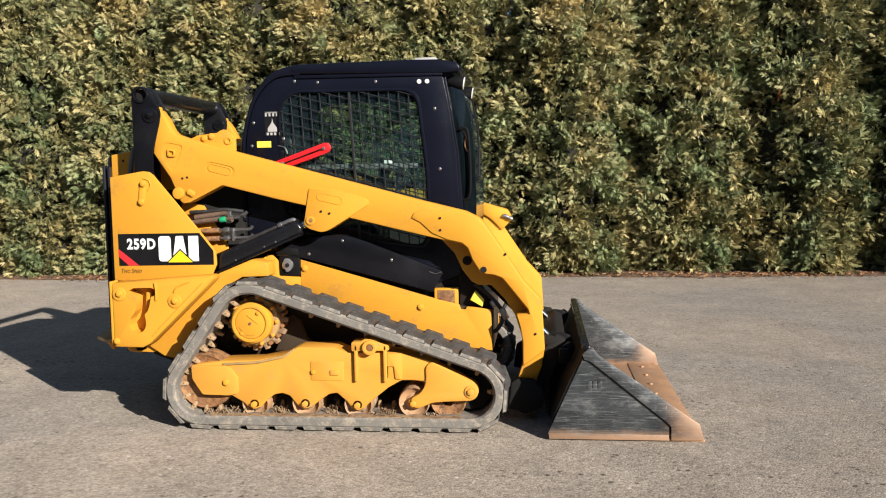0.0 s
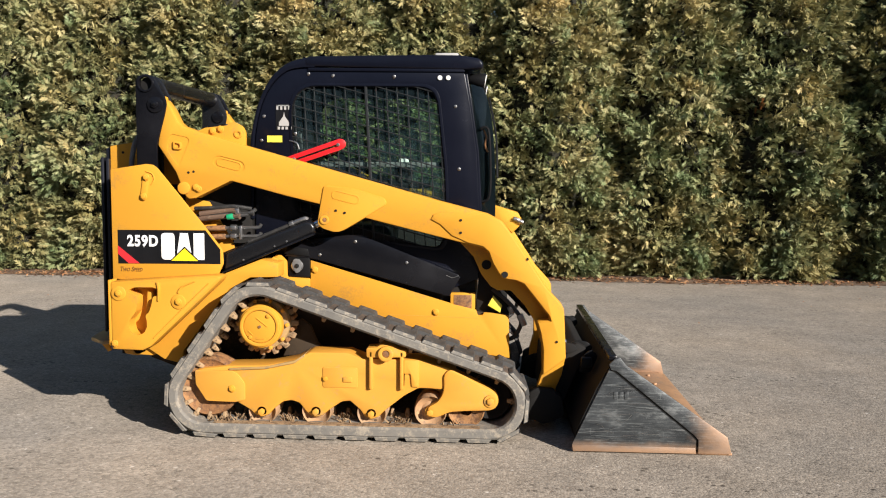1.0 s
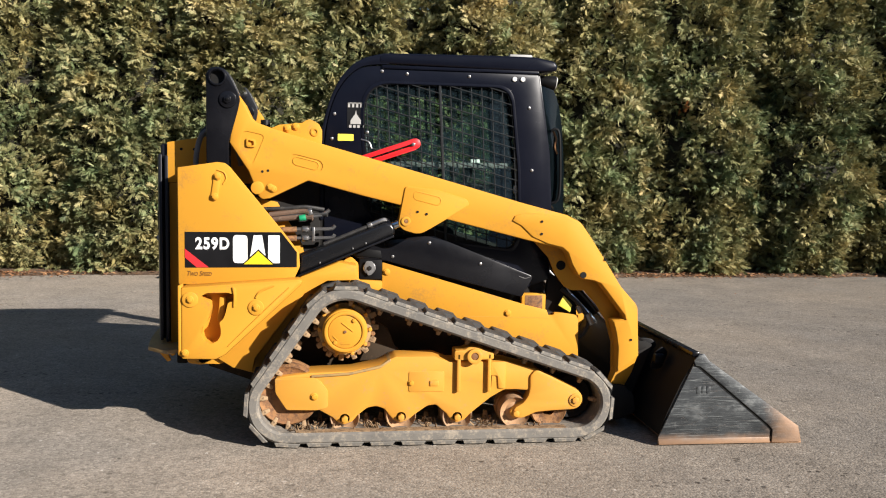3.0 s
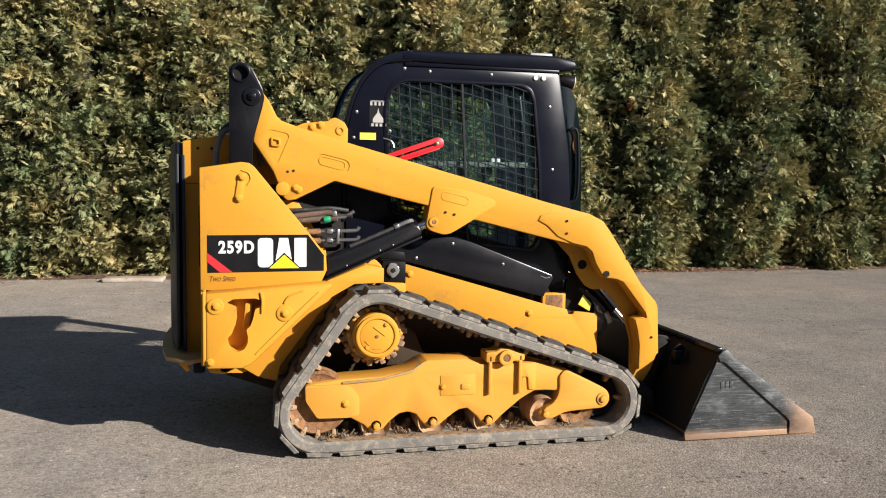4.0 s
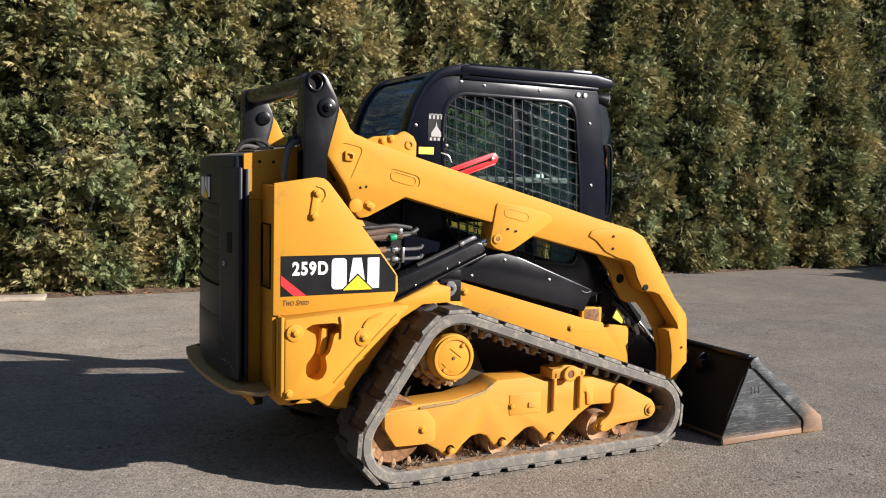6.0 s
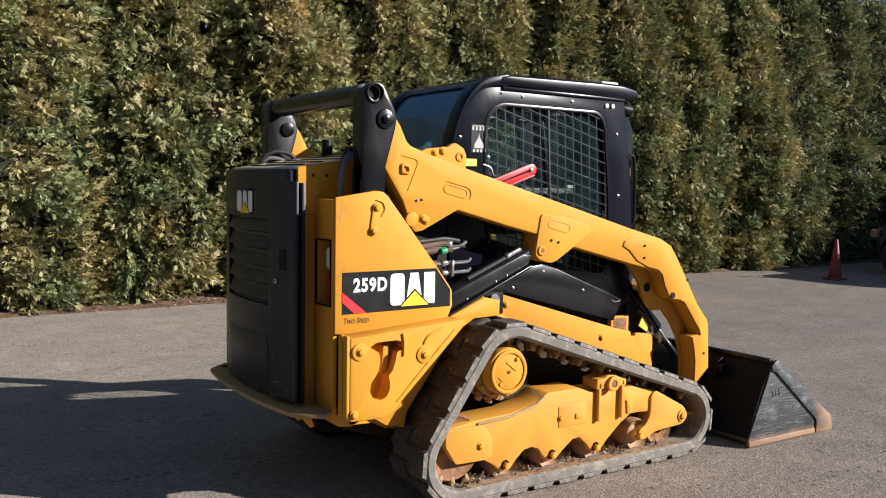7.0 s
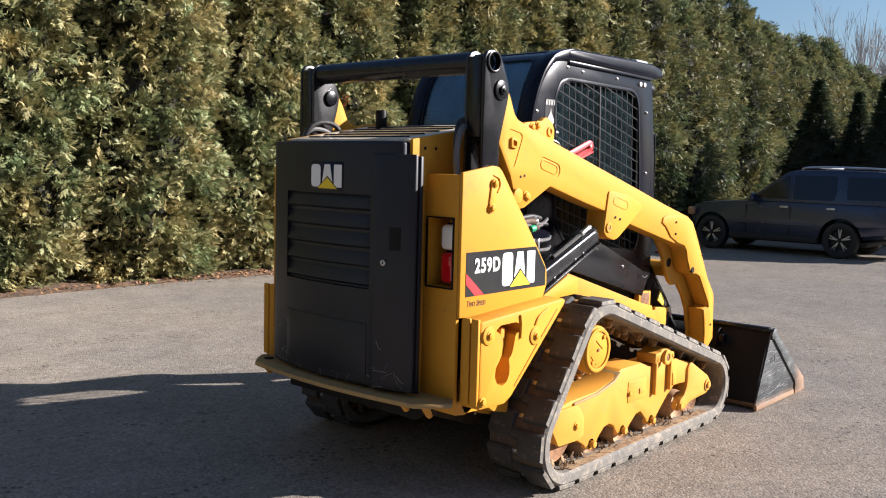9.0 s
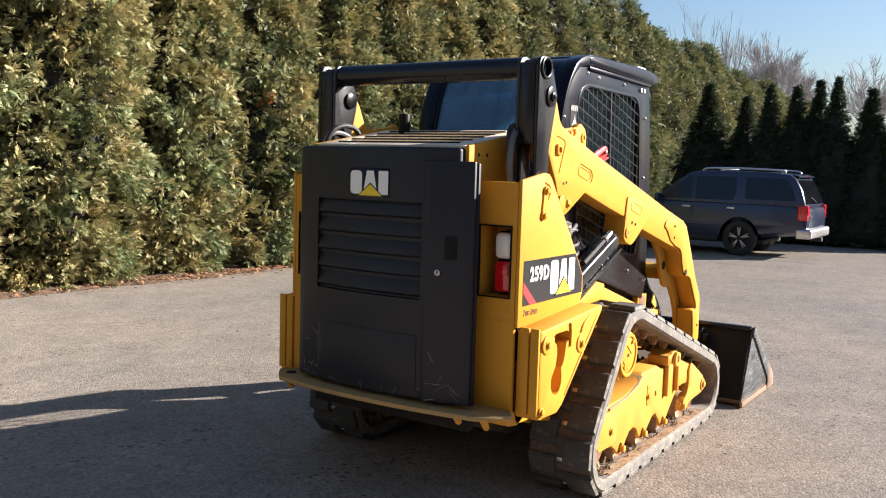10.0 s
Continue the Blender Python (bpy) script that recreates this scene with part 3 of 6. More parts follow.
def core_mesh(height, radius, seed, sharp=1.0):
    """A near-black uneven tapered body that stands in for the shade inside a twiggy crown."""
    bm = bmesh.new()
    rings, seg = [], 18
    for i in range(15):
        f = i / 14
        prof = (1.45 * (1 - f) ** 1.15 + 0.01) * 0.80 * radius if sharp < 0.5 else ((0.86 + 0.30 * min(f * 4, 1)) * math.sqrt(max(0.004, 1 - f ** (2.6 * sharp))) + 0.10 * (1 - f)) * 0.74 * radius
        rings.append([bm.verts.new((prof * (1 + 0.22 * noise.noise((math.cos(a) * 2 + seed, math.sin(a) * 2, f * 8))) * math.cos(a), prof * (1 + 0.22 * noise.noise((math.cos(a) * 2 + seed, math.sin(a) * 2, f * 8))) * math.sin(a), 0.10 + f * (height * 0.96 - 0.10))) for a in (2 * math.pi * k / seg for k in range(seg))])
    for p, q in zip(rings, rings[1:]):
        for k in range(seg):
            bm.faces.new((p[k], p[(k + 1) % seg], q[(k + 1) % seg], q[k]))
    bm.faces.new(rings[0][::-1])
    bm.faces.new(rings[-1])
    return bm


def trunk_mesh(height, r):
    bm = bmesh.new()
    tube([(0, 0, -0.05), (0.02, 0.01, height * 0.3), (-0.02, 0, height * 0.7), (0, 0, height * 0.94)], r, 8, 3, bm)
    for v in bm.verts:
        k = 1 - 0.75 * max(0, v.co.z) / height
        v.co.x *= k
        v.co.y *= k
    return bm


def conifer(name, label, group, crown, core, trunk, leaf, at, turn, scale, category="tree"):
    ob = thing(name, label, category, group, at, turn)
    ob.scale = scale
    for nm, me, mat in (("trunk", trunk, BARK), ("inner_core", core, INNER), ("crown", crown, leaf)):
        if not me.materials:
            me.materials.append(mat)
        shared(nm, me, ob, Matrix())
    return ob


def mesh_of(bm, name):
    me = bpy.data.meshes.new(name)
    bm.to_mesh(me)
    bm.free()
    me.shade_smooth()
    return me


def build_hedge():
    H = 6.0
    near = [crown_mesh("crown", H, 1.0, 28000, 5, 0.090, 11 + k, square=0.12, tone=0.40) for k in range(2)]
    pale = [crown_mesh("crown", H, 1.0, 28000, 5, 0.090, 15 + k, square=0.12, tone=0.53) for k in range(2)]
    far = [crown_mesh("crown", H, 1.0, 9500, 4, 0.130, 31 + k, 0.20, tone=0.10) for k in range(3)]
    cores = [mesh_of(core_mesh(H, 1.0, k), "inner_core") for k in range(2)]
    trunk = mesh_of(trunk_mesh(H, 0.09), "trunk")
    rng = random.Random(3)
    x, i = -8.2, 0
    while x < 50:
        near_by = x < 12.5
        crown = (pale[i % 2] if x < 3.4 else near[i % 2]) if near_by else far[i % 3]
        h = rng.uniform(0.93, 1.06) * (1.0 if x < 14 else 1.045 - 0.0055 * (x - 14))
        w = rng.uniform(1.02, 1.20)
        label = "tall olive-green arborvitae in a clipped hedge row" if near_by else "tall arborvitae farther along the hedge row"
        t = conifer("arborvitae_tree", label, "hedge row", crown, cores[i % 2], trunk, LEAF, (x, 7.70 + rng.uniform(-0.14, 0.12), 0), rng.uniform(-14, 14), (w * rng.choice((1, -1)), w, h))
        x += rng.uniform(1.42, 1.74) if near_by else rng.uniform(1.60, 1.95)
        i += 1
        if near_by and len(DEAD) and abs(t.location.x - DEAD[0][0]) < 1.0:
            dx, dz, n = DEAD.pop(0)
            me = crown_mesh("dead_spray", H, 1.10, n, 7, 0.12, 70 + n, 0, 1.0, (dz - 0.16, dz + 0.16), square=0.5)
            co = np.empty(len(me.vertices) * 3, np.float32)
            me.vertices.foreach_get("co", co)
            co = co.reshape(-1, 3)
            co[:, 0] *= 0.22
            co[:, 0] += (dx - t.location.x)
            me.vertices.foreach_set("co", co.ravel())
            me.update()
            d = tagged(mesh_part("dead_spray", me, RUSTY_LEAF, t, "rust-brown dead foliage patch", 0), kind="stuff")
            d.matrix_basis = (Matrix.Translation(t.location) @ t.rotation_euler.to_matrix().to_4x4() @ Matrix.Diagonal((*t.scale, 1))).inverted() @ Matrix.Translation((t.location.x, t.location.y, 0))
    # the lower row of dark pointed conifers across the end of the yard
    dcrown = [crown_mesh("crown", 3.9, 0.60, 9000, 4, 0.065, 51 + k, 0.9, 0.42) for k in range(3)]
    dcore = mesh_of(core_mesh(3.9, 0.62, 9, 0.42), "inner_core")
    dtrunk = mesh_of(trunk_mesh(3.5, 0.06), "trunk")
    for k, (y, h, w) in enumerate(((4.52, 0.98, 1.30), (3.59, 0.90, 1.0), (2.97, 0.965, 0.92), (2.37, 0.955, 1.05), (1.89, 0.99, 0.95), (1.46, 1.0, 0.9), (0.72, 0.925, 1.1), (0.15, 0.94, 1.0), (-0.45, 0.97, 1.0))):
        conifer("pointed_conifer", "dark green pointed conifer beyond the parked car", "conifers across the yard's end", dcrown[k % 3], dcore, dtrunk, DARK_LEAF, (17.9 + 0.12 * math.sin(k * 2.1), y, 0), 40 * k, (1.4 * w, 1.4 * w, h))


DEAD = [(4.30, 2.60, 44), (4.31, 1.20, 36), (5.22, 1.68, 24), (6.02, 3.03, 36)]


def twig_mesh(name, sticks):
    """Tapered three-sided sticks, each (start, end, radius)."""
    vs, fs = [], []
    for p, q, r in sticks:
        d = (q - p).normalized()
        u = d.orthogonal().normalized()
        w = d.cross(u)
        k = len(vs)
        for c, rr in ((p, r), (q, r * 0.66)):
            for i in range(3):
                a = 2.0944 * i
                vs.append(c + rr * (math.cos(a) * u + math.sin(a) * w))
        fs += [(k + i, k + (i + 1) % 3, k + 3 + (i + 1) % 3, k + 3 + i) for i in range(3)]
    me = bpy.data.meshes.new(name)
    me.from_pydata(vs, [], fs)
    return me


def bare_tree(height, spread, seed, at, levels=7, thin=1.0):
    """A leafless tree: a trunk that forks into ever thinner limbs and a haze of fine twigs."""
    rng = random.Random(seed)
    ob = thing("bare_tree", "leafless grey-brown tree behind the hedge", "tree", "bare trees", at)
    limbs, twigs = [], []

    def grow(p, d, length, r, level):
        bend = (d + Vector((rng.gauss(0, 0.10), rng.gauss(0, 0.10), 0.05))).normalized()
        m = p + d * length * 0.5
        q = m + bend * length * 0.5
        out = limbs if level < 4 else twigs
        out.append((p, m, r))
        out.append((m, q, r * 0.8))
        if level >= levels:
            return
        for _ in range(3 if level < levels - 1 else 2):
            e = (bend + Vector((rng.gauss(0, spread), rng.gauss(0, spread), rng.gauss(0.10, 0.16)))).normalized()
            grow(q if rng.random() < 0.6 else m, e, length * rng.uniform(0.62, 0.86), max(0.019, r * 0.60), level + 1)

    top = Vector((0, 0, height * 0.25))
    trunk = rod((0, 0, -0.1), top, height * 0.012 * thin, 10, 0, None, height * 0.009 * thin)
    part("trunk", trunk, BARE, ob)
    for _ in range(4):
        grow(top, Vector((rng.gauss(0, spread), rng.gauss(0, spread), 1)).normalized(), height * 0.20, height * 0.006 * thin, 1)
    top_z = max(q.z for _, q, _ in twigs)
    k = height / top_z
    for name, sticks in (("limb", limbs), ("twig", twigs)):
        me = twig_mesh(name, [(Vector((p.x, p.y, top.z + (p.z - top.z) * k)), Vector((q.x, q.y, top.z + (q.z - top.z) * k)), r) for p, q, r in sticks])
        tagged(mesh_part(name, me, BARE, ob, "", 0), kind="stuff")
    return ob


build_ground()
build_litter()
build_hedge()


# compact track loader: x runs to its front, y to its far side, z up
def slot(a, b, r, n=6):
    """The outline of a long hole from a to b."""
    a, b = Vector(a), Vector(b)
    t = math.atan2(b.y - a.y, b.x - a.x)
    left = [(a.x + r * math.cos(t + math.pi / 2 + math.pi * k / n), a.y + r * math.sin(t + math.pi / 2 + math.pi * k / n)) for k in range(n + 1)]
    right = [(b.x + r * math.cos(t - math.pi / 2 + math.pi * k / n), b.y + r * math.sin(t - math.pi / 2 + math.pi * k / n)) for k in range(n + 1)]
    return left + right


def bolt_mesh(r, h):
    bm = rod((0, 0, 0), (0, -h, 0), r, 6, r * 0.12)
    ring((0, 0.001, 0), (0, -1, 0), r * 1.5, r * 0.6, h * 0.3, 16, 0, bm)
    return mesh_of(bm, "bolt")


BOLT = bolt_mesh(0.014, 0.012)
BOLT.materials.append(YELLOW)
BLACK_BOLT = bolt_mesh(0.0065, 0.006)
BLACK_BOLT.materials.append(STEEL)
ROUND_BOLT = mesh_of(rod((0, 0, 0), (0, -0.007, 0), 0.014, 16, 0.003), "bolt")
ROUND_BOLT.materials.append(WHITE)


def bolts(mesh, parent, places):
    for x, y, z in places:
        shared("bolt", mesh, parent, Matrix.Translation((x, y, z)) if y < 0 else Matrix.Translation((x, y, z)) @ Matrix.Rotation(math.pi, 4, "Z"))


def belt_line(radii, n_arc=14, n_line=10):
    """The closed outline of a belt round three wheels: rear idler, drive sprocket, front idler, clockwise seen from the side."""
    wheels = [(-0.785, 0.235, radii[0]), (-0.48, 0.62, radii[1]), (0.79, 0.225, radii[2])]
    tang = []
    for i in range(3):
        (x1, z1, r1), (x2, z2, r2) = wheels[i], wheels[(i + 1) % 3]
        d = math.hypot(x2 - x1, z2 - z1)
        th = math.atan2(z2 - z1, x2 - x1) + math.acos((r1 - r2) / d)
        tang.append(th)
    pts = []
    for i in range(3):
        x, z, r = wheels[i]
        a0, a1 = tang[i - 1], tang[i]
        while a1 > a0:
            a1 -= 2 * math.pi
        for k in range(n_arc + 1):
            a = a0 + (a1 - a0) * k / n_arc
            pts.append(Vector((x + r * math.cos(a), z + r * math.sin(a))))
        x2, z2, r2 = wheels[(i + 1) % 3]
        p, q = pts[-1].copy(), Vector((x2 + r2 * math.cos(tang[i]), z2 + r2 * math.sin(tang[i])))
        for k in range(1, n_line):
            pts.append(p + (q - p) * k / n_line)
    return pts


def along(pts, s):
    """Point and direction at the length s along a closed line."""
    n = len(pts)
    for i in range(n):
        d = pts[(i + 1) % n] - pts[i]
        if s <= d.length:
            return pts[i] + d * (s / max(d.length, 1e-6)), d.normalized()
        s -= d.length
    return pts[0], (pts[1] - pts[0]).normalized()


def build_track(root, s):
    """One rubber track with its tread and drive lugs. s: -1 or 1, the side."""
    y_out, y_in = s * 0.845, s * 0.525
    outer, inner = belt_line((0.210, 0.240, 0.200)), belt_line((0.150, 0.180, 0.140))
    bm = bmesh.new()
    n = len(outer)
    e = 0.012
    rings = []
    for i in range(n):
        o, q = outer[i], inner[i]
        d = (q - o).normalized()
        section = ((o + d * e, y_out), (o, y_out - s * e), (o, y_in + s * e), (o + d * e, y_in), (q - d * e, y_in), (q, y_in + s * e), (q, y_out - s * e), (q - d * e, y_out))
        rings.append([bm.verts.new((p.x, y, p.y)) for p, y in section])
    for i in range(n):
        a, b = rings[i], rings[(i + 1) % n]
        for k in range(8):
            bm.faces.new((a[k], a[(k + 1) % 8], b[(k + 1) % 8], b[k])).material_index = 1 if k == 1 else 0
    bmesh.ops.recalc_face_normals(bm, faces=bm.faces)
    belt = part("track", bm, RUBBER, root, "dusty black rubber track with block tread")
    belt.data.materials.append(BELT_DIRT)
    total = sum((outer[(i + 1) % n] - outer[i]).length for i in range(n))
    count = round(total / 0.168)
    pitch = total / count

    def lug(y0, y1, length):
        b = bmesh.new()
        lo = [b.verts.new(v) for v in ((-length / 2, y0, -0.006), (length / 2, y0, -0.006), (length / 2, y1, -0.006), (-length / 2, y1, -0.006))]
        t = 0.012
        yy = 0.006 if y1 > y0 else -0.006
        hi = [b.verts.new(v) for v in ((-length / 2 + t, y0 + yy, 0.019), (length / 2 - t, y0 + yy, 0.019), (length / 2 - t, y1 - yy, 0.019), (-length / 2 + t, y1 - yy, 0.019))]
        b.faces.new(lo[::-1])
        b.faces.new(hi)
        for k in range(4):
            b.faces.new((lo[k], lo[(k + 1) % 4], hi[(k + 1) % 4], hi[k]))
        bmesh.ops.recalc_face_normals(b, faces=b.faces)
        bevel_all(b, 0.004, 1)
        me = mesh_of(b, "tread_lug")
        me.materials.append(TREAD)
        me.materials.append(RUBBER)
        for f in me.polygons:
            if f.normal.y * s > 0.7 and abs(f.center.y) > 0.83:
                f.material_index = 1
        me.set_sharp_from_angle(angle=radians(30))
        return me

    wide, low, mid = lug(y_out - s * 0.001, s * 0.70, pitch * 0.84), lug(s * 0.665, y_in, pitch * 0.74), lug(s * 0.71, s * 0.655, pitch * 0.36)
    for k in range(count):
        for me, shift in ((wide, 0.0), (low, 0.5), (mid, 0.25)):
            p, d = along(outer, ((k + shift) % count) * pitch)
            m = Matrix.Translation((p.x, 0, p.y)) @ Matrix(((d.x, 0, -d.y, 0), (0, 1, 0, 0), (d.y, 0, d.x, 0), (0, 0, 0, 1)))
            shared("tread_lug", me, belt, m)
    link = box(-0.010, 0.010, s * 0.700, s * 0.668, -0.004, 0.006, 0.002)
    link = mesh_of(link, "steel_insert")
    link.materials.append(STEEL)
    for k in range(count):
        p, d = along(outer, ((k + 0.76) % count) * pitch)
        shared("steel_insert", link, belt, Matrix.Translation((p.x, 0, p.y)) @ Matrix(((d.x, 0, -d.y, 0), (0, 1, 0, 0), (d.y, 0, d.x, 0), (0, 0, 0, 1))))
    part("belt_dust", plate([(-0.74, 0.0875), (-0.74, 0.0855), (0.74, 0.0855), (0.74, 0.0875), (0.30, 0.090), (-0.30, 0.089)], s * 0.832, s * 0.775), CLAY, belt, "tan dust on the inner belt face", 0)
    tooth = turned(rod((0, 0, 0.004), (0, 0, -0.042), 0.024, 4, 0.004, None, 0.013), Matrix.Diagonal((1, 1.7, 1, 1)) @ Matrix.Rotation(math.pi / 4, 4, "Z"))
    tooth = mesh_of(tooth, "drive_lug")
    tooth.materials.append(CLAY)
    length = sum((inner[(i + 1) % n] - inner[i]).length for i in range(n))
    teeth = round(length / 0.086)
    for k in range(teeth):
        p, d = along(inner, k * length / teeth)
        for y in ((s * 0.735, s * 0.60) if (p.y > 0.16 and k % 2 == 0) or p.x < -0.62 else (s * 0.60,)):
            shared("drive_lug", tooth, belt, Matrix.Translation((p.x, y, p.y)) @ Matrix(((d.x, 0, -d.y, 0), (0, 1, 0, 0), (d.y, 0, d.x, 0), (0, 0, 0, 1))))


def wheel(y0, y1, cx, cz, r, hub, bm=None):
    """A flanged steel wheel, dished towards its outer side."""
    own = bmesh.new()
    prof = ((r * 0.93, 0.0), (r, 0.12), (r, 0.42), (r * 0.84, 0.46), (r * 0.84, 0.60), (r, 0.64), (r, 0.9), (r * 0.93, 1.0), (hub * 1.5, 0.88), (hub, 0.80))
    prof = [(hub * 0.9, 0.10), (hub * 1.5, 0.16), (r * 0.80, 0.10)] + list(prof)
    loops = []
    for rad, f in prof:
        loops.append([own.verts.new((cx + rad * math.cos(2 * math.pi * k / 36), y0 + (y1 - y0) * f, cz + rad * math.sin(2 * math.pi * k / 36))) for k in range(36)])
    for a, b in zip(loops, loops[1:] + loops[:1]):
        for k in range(36):
            own.faces.new((a[k], a[(k + 1) % 36], b[(k + 1) % 36], b[k]))
    bmesh.ops.recalc_face_normals(own, faces=own.faces)
    return join(bm, own) if bm else own


FRAME_LINE = [(-0.85, 0.372), (-0.848, 0.30), (-0.80, 0.215), (-0.77, 0.196), (-0.627, 0.196), (-0.545, 0.148), (-0.52, 0.122), (-0.48, 0.110), (-0.44, 0.122), (-0.41, 0.158), (-0.358, 0.199), (-0.31, 0.207), (-0.266, 0.192), (-0.235, 0.152), (-0.212, 0.126), (-0.174, 0.114), (-0.135, 0.126), (-0.095, 0.160), (-0.03, 0.205), (0.017, 0.211), (0.075, 0.160), (0.100, 0.122), (0.137, 0.110), (0.175, 0.122), (0.207, 0.155), (0.244, 0.186), (0.321, 0.247), (0.398, 0.290), (0.461, 0.290), (0.523, 0.285), (0.60, 0.29), (0.60, 0.395), (0.567, 0.406), (0.394, 0.452), (0.084, 0.452), (0.006, 0.482), (-0.209, 0.482), (-0.25, 0.462), (-0.30, 0.436), (-0.45, 0.405), (-0.664, 0.398), (-0.80, 0.380)]
IDLER_ARM = [(0.537, 0.375), (0.575, 0.408), (0.727, 0.330), (0.815, 0.285), (0.838, 0.255), (0.842, 0.222), (0.826, 0.190), (0.795, 0.176), (0.66, 0.170), (0.574, 0.163), (0.525, 0.140), (0.496, 0.129), (0.462, 0.134), (0.449, 0.160), (0.452, 0.190), (0.500, 0.215), (0.530, 0.255), (0.540, 0.300)]


def build_undercarriage(root, s):
    f = part("track_frame", plate(FRAME_LINE, s * 0.775, s * 0.60, 0.010), FRAME_YELLOW, root, "dusty yellow welded track roller frame")
    part("idler_arm", plate(rounded(IDLER_ARM, 0.02, 2), s * 0.790, s * 0.70, 0.010), FRAME_YELLOW, f)
    part("end_plate", plate(rounded([(-0.853, 0.372), (-0.85, 0.292), (-0.79, 0.198), (-0.627, 0.194), (-0.572, 0.206), (-0.572, 0.300), (-0.61, 0.352), (-0.64, 0.372)], 0.012, 3), s * 0.788, s * 0.772, 0.005), FRAME_YELLOW, f)
    for x in (0.137, 0.307):
        part("clamp_strap", box(x - 0.010, x + 0.010, s * 0.800, s * 0.772, 0.285, 0.50, 0.006), FRAME_YELLOW, f)
    top = plate(rounded([(0.112, 0.462), (0.112, 0.517), (0.165, 0.520), (0.19, 0.535), (0.25, 0.535), (0.29, 0.512), (0.33, 0.506), (0.33, 0.466)], 0.008, 2), s * 0.800, s * 0.68, 0.006)
    c = part("tension_clamp", top, FRAME_YELLOW, f)
    part("clamp_boss", ring((0.221, s * 0.798, 0.487), (0, s, 0), 0.042, 0.020, 0.022, 24, 0.004), FRAME_YELLOW, c)
    part("clamp_nut", rod((0.221, s * 0.79, 0.487), (0.221, s * 0.815, 0.487), 0.021, 6, 0.003), RUST, c)
    part("access_cover", plate(rounded([(-0.135, 0.285), (-0.135, 0.40), (0.06, 0.40), (0.06, 0.285)], 0.012, 3), s * 0.779, s * 0.77, 0.003), FRAME_YELLOW, f)
    part("grease_plug", box(-0.02, 0.03, s * 0.786, s * 0.775, 0.318, 0.348, 0.004), FRAME_YELLOW, f)
    part("side_bracket", plate(rounded([(0.318, 0.30), (0.318, 0.372), (0.355, 0.372), (0.362, 0.30), (0.40, 0.297), (0.40, 0.45), (0.318, 0.45)], 0.006, 2), s * 0.784, s * 0.77, 0.004), FRAME_YELLOW, f)
    bolts(BOLT, f, [(-0.645, s * 0.789, 0.27), (-0.12, s * 0.776, 0.335)] if s < 0 else [])
    # rollers, idlers, drive
    for x, z, r in ((-0.48, 0.142, 0.082), (-0.174, 0.148, 0.085), (0.136, 0.142, 0.085), (0.464, 0.158, 0.092)):
        w = part("track_roller", wheel(s * 0.765, s * 0.57, x, z, r, 0.034), BUCKET_DUST, f, "dusty rust-brown steel track roller")
        part("roller_bolt", rod((x, s * 0.76, z), (x, s * 0.80, z), 0.019, 6, 0.003), FRAME_YELLOW, w)
        part("roller_shaft", rod((x, s * 0.775, z), (x, s * 0.56, z), 0.03, 16, 0.003), FRAME_YELLOW, w)
    part("rear_idler", wheel(s * 0.755, s * 0.60, -0.785, 0.27, 0.17, 0.05), RUST, f, "rusty rear idler wheel")
    part("front_idler", wheel(s * 0.70, s * 0.60, 0.79, 0.225, 0.125, 0.05), DARK, f, "dark front idler wheel")
    part("guide_roller", wheel(s * 0.745, s * 0.62, 0.66, 0.165, 0.105, 0.04), RUST, f, "dusty guide roller")
    ib = part("idler_bolt", rod((0.797, s * 0.78, 0.231), (0.797, s * 0.808, 0.231), 0.021, 6, 0.003), FRAME_YELLOW, f)
    part("bolt_washer", ring((0.797, s * 0.789, 0.231), (0, s, 0), 0.036, 0.018, 0.008, 20, 0.002), FRAME_YELLOW, ib)
    d = part("drive_motor", rod((-0.482, s * 0.50, 0.623), (-0.482, s * 0.735, 0.623), 0.116, 32, 0.01), CHASSIS, root, "dirt-browned hydraulic drive motor")
    cap = bmesh.new()
    rod((-0.482, s * 0.72, 0.623), (-0.482, s * 0.788, 0.623), 0.121, 40, 0.008, cap)
    ring((-0.482, s * 0.786, 0.623), (0, s, 0), 0.111, 0.092, 0.014, 40, 0.004, cap)
    hub = part("hub_cover", cap, YELLOW, d, "yellow round final drive cover")
    part("hub_centre", rod((-0.482, s * 0.785, 0.623), (-0.482, s * 0.794, 0.623), 0.090, 32, 0.004), YELLOW, hub)
    for p, q, r in (((-0.500, 0.672), (-0.440, 0.625), 0.0022), ((-0.545, 0.60), (-0.520, 0.575), 0.002), ((-0.500, 0.556), (-0.455, 0.558), 0.002)):
        part("cast_mark", plate(slot(p, q, r, 3), s * 0.798, s * 0.79, 0.001), YELLOW, hub)
    part("centre_plug", rod((-0.482, s * 0.79, 0.623), (-0.482, s * 0.800, 0.623), 0.009, 6, 0.001), RUST, hub)
    for a in (-2.3, 0.9):
        part("drain_plug", rod((-0.482 + 0.078 * math.cos(a), s * 0.79, 0.623 + 0.078 * math.sin(a)), (-0.482 + 0.078 * math.cos(a), s * 0.803, 0.623 + 0.078 * math.sin(a)), 0.011, 12, 0.002), YELLOW, hub)
    # dusty gusset between the drive and the roller frame
    part("drive_gusset", plate([(-0.40, 0.42), (-0.30, 0.64), (-0.24, 0.60), (-0.20, 0.50), (-0.13, 0.44)], s * 0.60, s * 0.56, 0.006), CHASSIS, f)
